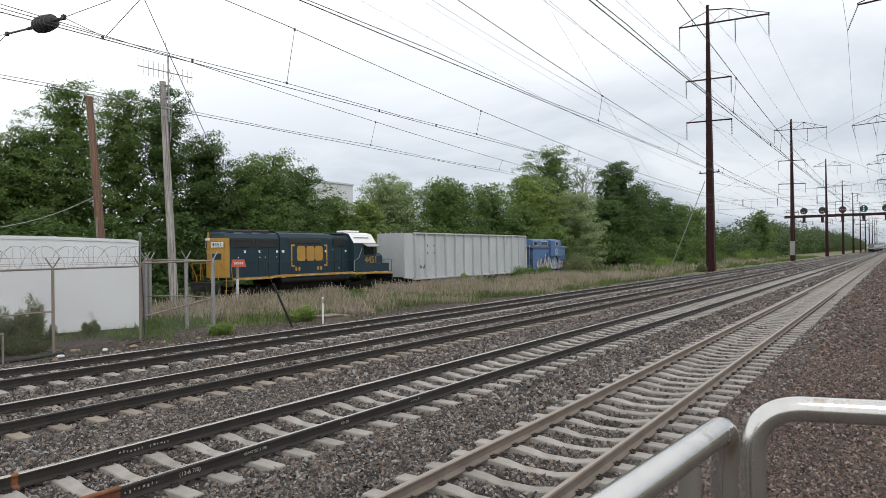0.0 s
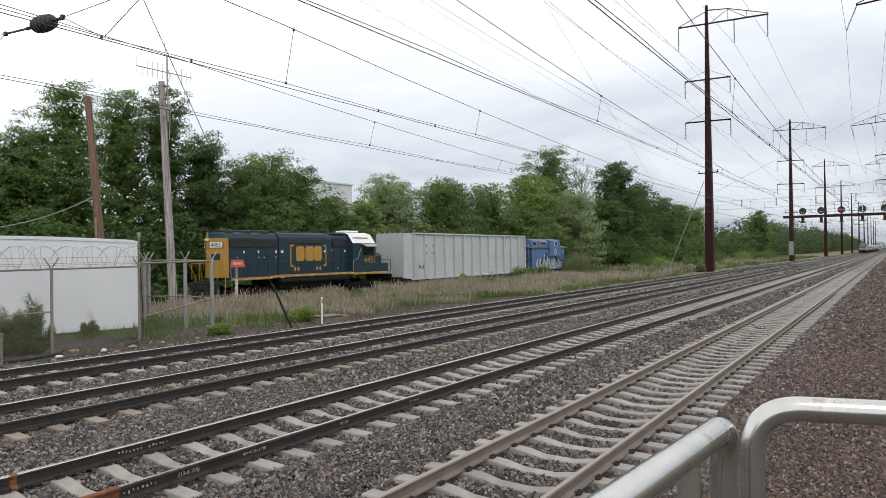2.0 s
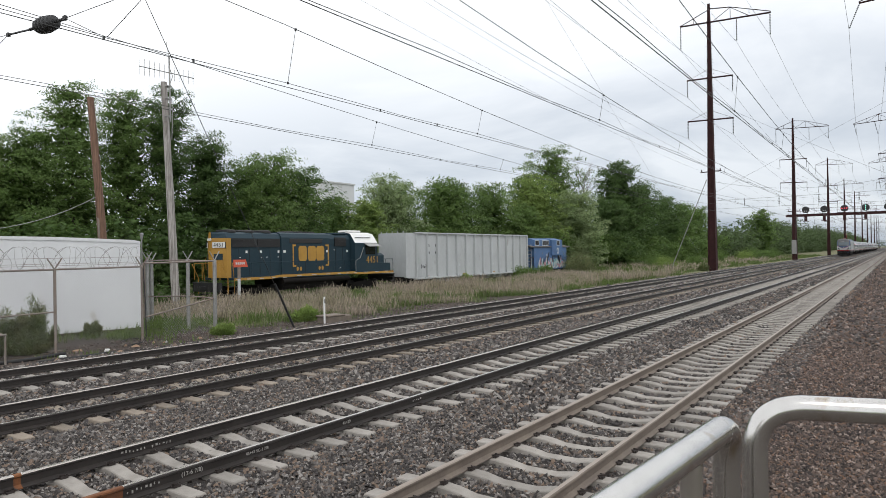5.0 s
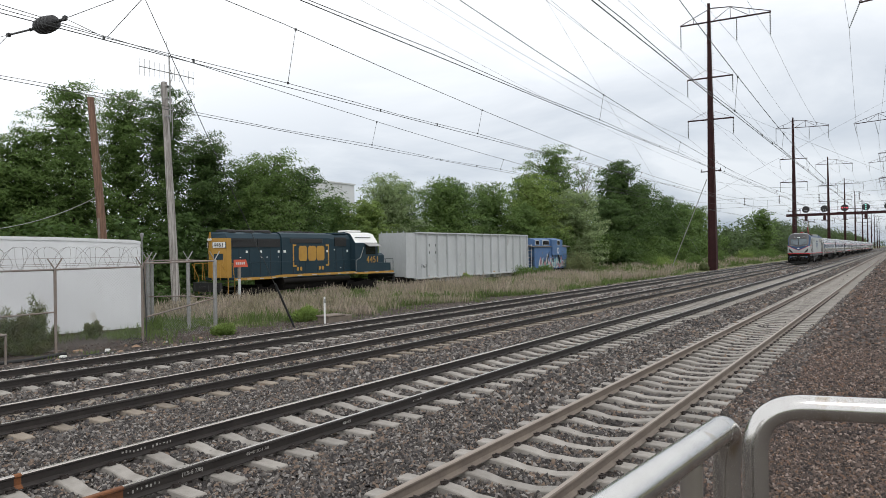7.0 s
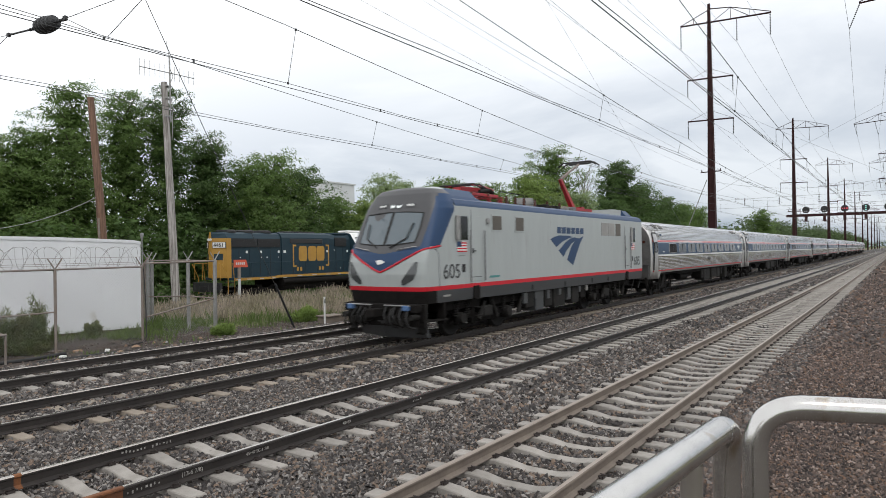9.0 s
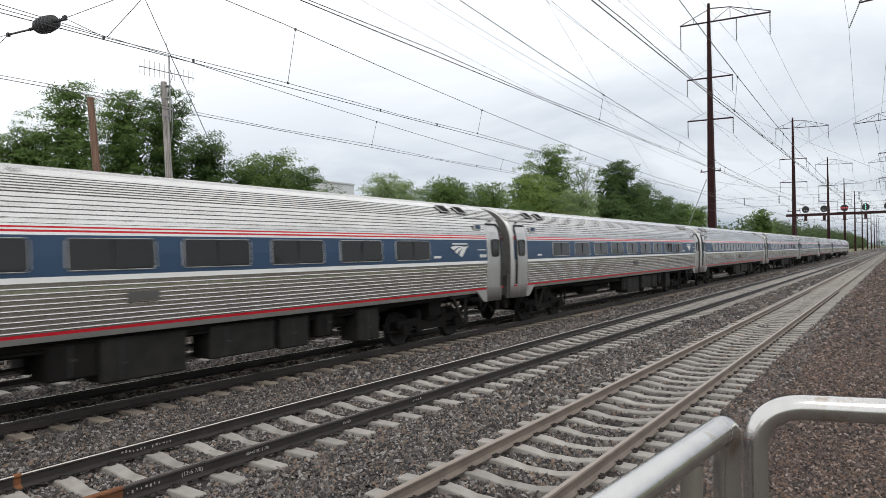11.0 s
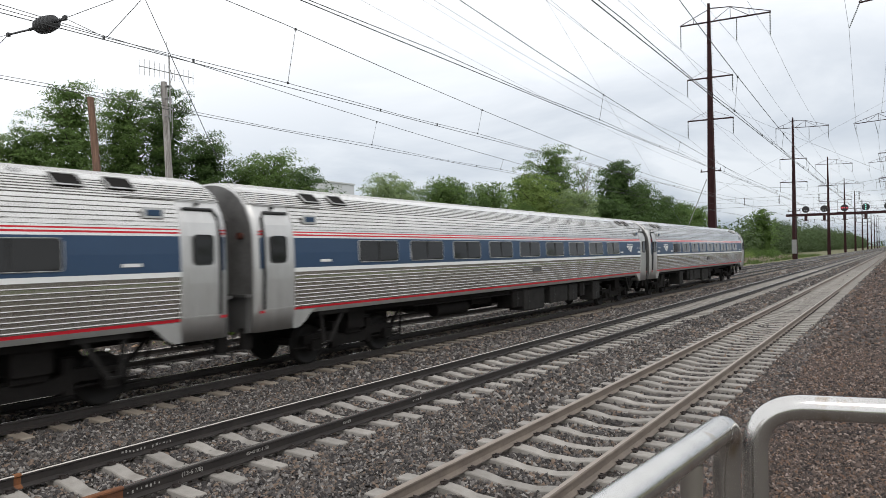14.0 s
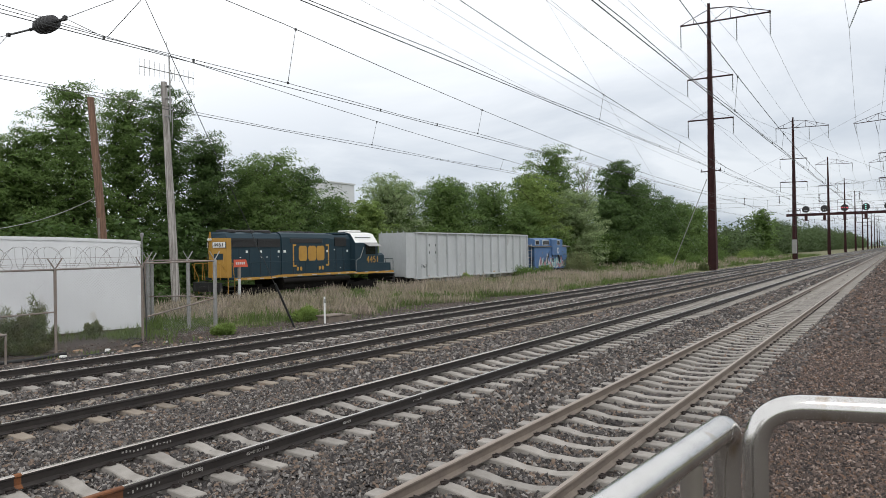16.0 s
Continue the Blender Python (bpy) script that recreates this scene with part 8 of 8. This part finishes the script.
def blades(name, count, box, height, mat, label, seed, width=0.012, gate=None, lean=0.35, heads=0.0):
    """Grass in tussocks; heads: share of the stems that end in a loose seed head."""
    rs = np.random.RandomState(seed)
    x0, x1, y0, y1 = box
    tufts = max(1, count // 12)
    tx, ty = rs.uniform(x0, x1, tufts), rs.uniform(y0, y1, tufts)
    keep = rs.rand(tufts) < np.clip(0.55 + 0.7 * np.sin(tx * 0.55 + 2 * np.sin(ty * 0.9)) * np.sin(ty * 0.7 + tx * 0.21), 0.25, 1.0)
    if gate is not None:
        keep &= gate(tx, ty)
    tx, ty = tx[keep], ty[keep]
    th = rs.uniform(0.55, 1.15, len(tx)) * (0.85 + 0.3 * np.sin(tx * 0.8 + ty))
    k = rs.randint(0, len(tx), int(count * keep.mean()))
    n = len(k)
    a = rs.uniform(0, 2 * np.pi, n)
    dx, dy = np.cos(a), np.sin(a)
    off = np.abs(rs.normal(size=n)) * 0.30 * max(1.0, height)
    x, y = tx[k] + dx * off, ty[k] + dy * off
    h = height * th[k] * rs.uniform(0.5, 1.1, n)
    ln = lean * h * rs.uniform(0.2, 1.1, n)
    w = width * rs.uniform(0.7, 1.5, n)
    z = np.full(n, GROUND - 0.02)
    v = np.stack([np.stack([x - dy * w, y + dx * w, z], 1), np.stack([x + dy * w, y - dx * w, z], 1),
                  np.stack([x + dy * w * 0.9 + dx * ln * 0.35, y - dx * w * 0.9 + dy * ln * 0.35, z + h * 0.6], 1), np.stack([x + dx * ln, y + dy * ln, z + h], 1)], 1)
    if heads:
        q = np.nonzero(rs.rand(n) < heads)[0]
        tip = v[q, 3]
        hw, hl = (w[q] * 3.2)[:, None], (0.10 + 0.14 * rs.rand(len(q)))[:, None] * height
        way = np.stack([dx[q] * 0.55, dy[q] * 0.55, np.full(len(q), 0.8)], 1)
        side = np.stack([-dy[q], dx[q], np.zeros(len(q))], 1)
        v = np.concatenate([v, np.stack([tip - way * hl, tip - way * hl * 0.4 + side * hw, tip + way * hl * 0.35, tip - way * hl * 0.3 - side * hw], 1)])
    return tagged(arrays(name, v.reshape(-1, 3), np.arange(len(v) * 4).reshape(-1, 4), [mat]), label, "grass", kind="stuff")


def grasses():
    wild = lambda x, y: (y > np.interp(x, [26, 40], [22.6, 21.2]) + 0.9 * np.sin(x * 0.7) + 0.4 * np.sin(x * 2.3)) & ~((y > 33.9) & (y < 37.0))
    patch = lambda x, y: np.sin(x * 0.31 + 0.6 + 0.8 * np.sin(y * 0.5)) + 0.7 * np.sin(x * 0.83 + y * 0.6) + 0.5 * np.sin(x * 1.9 - y * 1.1)
    blades("tall_dry_grass", 200000, (17, 78, 20.2, 33.8), 0.82, "blade_dry", "tall pinkish dry grass gone to seed", 1, 0.0034, lambda x, y: wild(x, y) & (patch(x, y) > -0.45) & (x + 0.8 * (y - 22) > 19.5), 0.27, 0.4)
    blades("green_grass", 130000, (11, 80, 20.0, 34.0), 0.55, "blade_green", "green weeds and grass along the lineside", 2, 0.008, lambda x, y: (y > np.where(x < 17, 24.9, np.interp(x, [26, 40], [22.2, 20.6])) + 0.7 * np.sin(x * 0.9) + 0.3 * np.sin(x * 2.7)) & ((patch(x, y) < 0.3) | (y < np.interp(x, [26, 40], [24.0, 22.8]))))
    blades("far_dry_grass", 34000, (75, 200, 21.8, 40), 0.9, "blade_dry", "dry grass verge beside the main line", 3, 0.016, lambda x, y: (y > 22.6) & (patch(x * 0.4, y * 0.6) > -0.1), 0.4, 0.3)
    blades("far_green_grass", 80000, (60, 260, 21.5, 42), 0.65, "blade_green", "green grass verge beside the main line", 4, 0.028)
    blades("green_grass", 15000, (12.5, 24, 21.6, 28), 0.38, "blade_green", "green weeds growing along the fence", 6, 0.006, lambda x, y: (y > 22.6 + 0.5 * np.sin(x * 1.3)) & (patch(x * 1.7, y) > -0.3), 0.4, 0.1)
    blades("track_weeds", 2600, (9, 60, 19.4, 21.8), 0.28, "blade_green", "short weeds in the stony soil", 5, 0.010)
    rs = np.random.RandomState(9)
    for x, y, h, w, mt in ((8.6, 22.85, 1.35, 1.0, "bush"), (9.6, 22.75, 1.75, 0.75, "bush"), (7.75, 22.75, 1.0, 0.7, "bush"), (9.2, 22.5, 0.8, 0.6, "bush"), (12.6, 25.3, 0.6, 0.30, "bush"), (75.6, 33.2, 3.4, 2.6, "bush"), (79.0, 33.4, 2.6, 2.0, "bush"), (91.5, 21.6, 0.9, 0.7, "bush"), (62, 33.0, 1.3, 1.6, "leaf_mid"), (66, 32.6, 1.2, 1.4, "leaf_mid"), (50.5, 32.8, 0.9, 0.6, "leaf_light"),
                           (20.6, 22.2, 0.45, 0.5, "leaf_light"), (15.6, 21.3, 0.35, 0.5, "leaf_light"), (103, 30, 1.6, 2.2, "leaf_light"), (112, 34, 2.0, 3.0, "leaf_mid"), (124, 31, 1.5, 2.4, "leaf_mid"), (150, 33, 2.6, 3.4, "leaf_mid"), (166, 30, 2.2, 3.0, "leaf_light"), (185, 31, 3.0, 3.6, "leaf_mid"), (200, 29, 2.6, 3.4, "leaf_mid")):
        feathery_shrub(rs, x, y, h, w, mt)


def feathery_shrub(rs, x, y, h, w, mt):
    """A shrub of upright stems with narrow sprays all along them."""
    near = x < 20
    c = holder("shrub", pose(x, y, GROUND), "scrubby dark green shrub beside the fence" if near else "low shrub growing in the grass", "shrub", "lineside shrubs")
    g = Geo()
    vs = []
    for q in range(26):
        a, r = rs.uniform(0, 6.283), w * math.sqrt(rs.rand())
        hh = h * (1.05 - 0.65 * (r / w) ** 2) * rs.uniform(0.65, 1.05)
        base, tip = np.array((math.cos(a) * r * 0.3, math.sin(a) * r * 0.3, 0.0)), np.array((math.cos(a) * r, math.sin(a) * r * 0.7, hh))
        if q % 3 == 0:
            g.tube([base, (base + tip) / 2 + (0, 0, -0.03), tip], [0.012, 0.008, 0.003], 4)
        n = 420 if near else 220
        t = rs.uniform(0.05, 1.0, n)
        p = base + (tip - base) * t[:, None] + rs.normal(size=(n, 3)) * (0.07 if near else 0.16) * w
        p[:, 2] = np.maximum(p[:, 2], 0.0)
        d = (tip - base) / np.linalg.norm(tip - base) * 0.7 + rs.normal(size=(n, 3)) * 0.55
        d /= np.linalg.norm(d, axis=1)[:, None]
        sd = np.cross(d, rs.normal(size=(n, 3)))
        sd /= np.linalg.norm(sd, axis=1)[:, None] + 1e-9
        ln = (rs.uniform(0.05, 0.15, n) * (1.0 if near else 2.0))[:, None]
        wd = 0.017 if near else 0.045
        vs.append(np.stack([p - sd * wd * 0.4, p + sd * wd * 0.4, p + d * ln + sd * wd * 0.5, p + d * ln * 1.25 - sd * wd * 0.3], 1).reshape(-1, 3))
    g.build("stems", "bark", c)
    v = np.concatenate(vs)
    arrays("foliage", v, np.arange(len(v)).reshape(-1, 4), [mt], parent=c)
    return c


def far_building():
    c = holder("warehouse", pose(93, 95, GROUND), "pale flat-roofed warehouse behind the trees", "building")
    g = Geo()
    g.box(-6.0, 9.5, 0, 14, 0, 17.6)
    g.build("wall", "sheet_far", c)
    g = Geo()
    g.box(-6.2, 9.7, -0.2, 14.2, 17.6, 17.9)
    g.build("roof", "sheet_far", c)


ground_sheet()
tracks()
stones("ballast_stones", 82000, 1.0, 10, 1.9, 11, 0.037, "grey_stone", "grey-brown crushed stone ballast between the tracks", 1)
stones("ballast_stones", 36000, 1.0, 10, 11, 19.2, 0.052, "grey_stone", "grey-brown crushed stone ballast along the outer tracks", 9)
stones("ballast_stones", 70000, 10, 25, 1.9, 19.2, 0.060, "grey_stone", "crushed stone ballast a little way along the line", 10)
stones("middle_ballast_stones", 27000, 25, 45, 2.2, 19.2, 0.085, "grey_stone", "crushed stone ballast further along the line", 3)
stones("far_ballast_stones", 16000, 45, 75, 2.2, 19.2, 0.115, "grey_stone", "crushed stone ballast far along the line", 5)
stones("distant_ballast_stones", 10000, 75, 130, 2.2, 19.2, 0.16, "grey_stone", "crushed stone ballast in the distance", 7)
stones("shoulder_stones", 5000, 1.9, 6.0, -2.4, 2.7, 0.05, "brown_stone", "brown crushed stone ballast by the platform", 12)
stones("shoulder_stones", 36000, 6.0, 11, -0.3, 2.7, 0.0265, "brown_stone", "brown crushed stone ballast beside the nearest track", 2)
stones("shoulder_stones", 27000, 11, 22, -0.4, 2.7, 0.038, "brown_stone", "brown crushed stone beside the nearest track", 11)
stones("shoulder_stones", 6000, 6.0, 22, -2.6, -0.3, 0.06, "brown_stone", "brown crushed stone along the platform side", 13)
stones("far_shoulder_stones", 11000, 22, 60, -3.0, 2.4, 0.075, "brown_stone", "brown crushed stone further along the track", 4)
stones("distant_shoulder_stones", 8000, 60, 150, -4.5, 2.4, 0.14, "brown_stone", "brown crushed stone in the distance", 8)
stones("soil_stones", 9000, 5, 40, 19.2, 23.2, 0.045, "soil_stone", "brown stones scattered on the lineside soil", 6, GROUND + 0.005, False)
loco = locomotive()
coaches = [coach(cafe=(k == 6), last=(k == 9), number=k, turned=k in (7, 9)) for k in range(10)]
siding_track()
diesel()
hopper_car()
caboose_car()
overhead_line()
signal_bridge()
storage_trailer()
fences()
poles()
small_lineside()
handrails()
far_building()
woods()
grasses()


# ---- what moves ----
def motions():
    """The train rolls by towards -x at about 48 m/s; the nose's place along the line by time."""
    nose = [(0.0, 447.9), (2.0, 351.3), (4.0, 254.7), (6.0, 157.8), (7.5, 85.45), (8.0, 61.32), (8.5, 37.28), (9.0, 13.38), (9.2, 4.13), (10.2, -42.8), (11.3, -94.1), (12.5, -150.5), (13.5, -197.6), (14.5, -245.1), (15.0, -269.0), (16.0, -316.8)]
    for k, thing in enumerate([loco] + coaches):
        d = 0 if k == 0 else LOCO + (k - 1) * CAR
        walk(thing, [(t, pose(x + d, TRACKS[2], 0)) for t, x in nose])


motions()
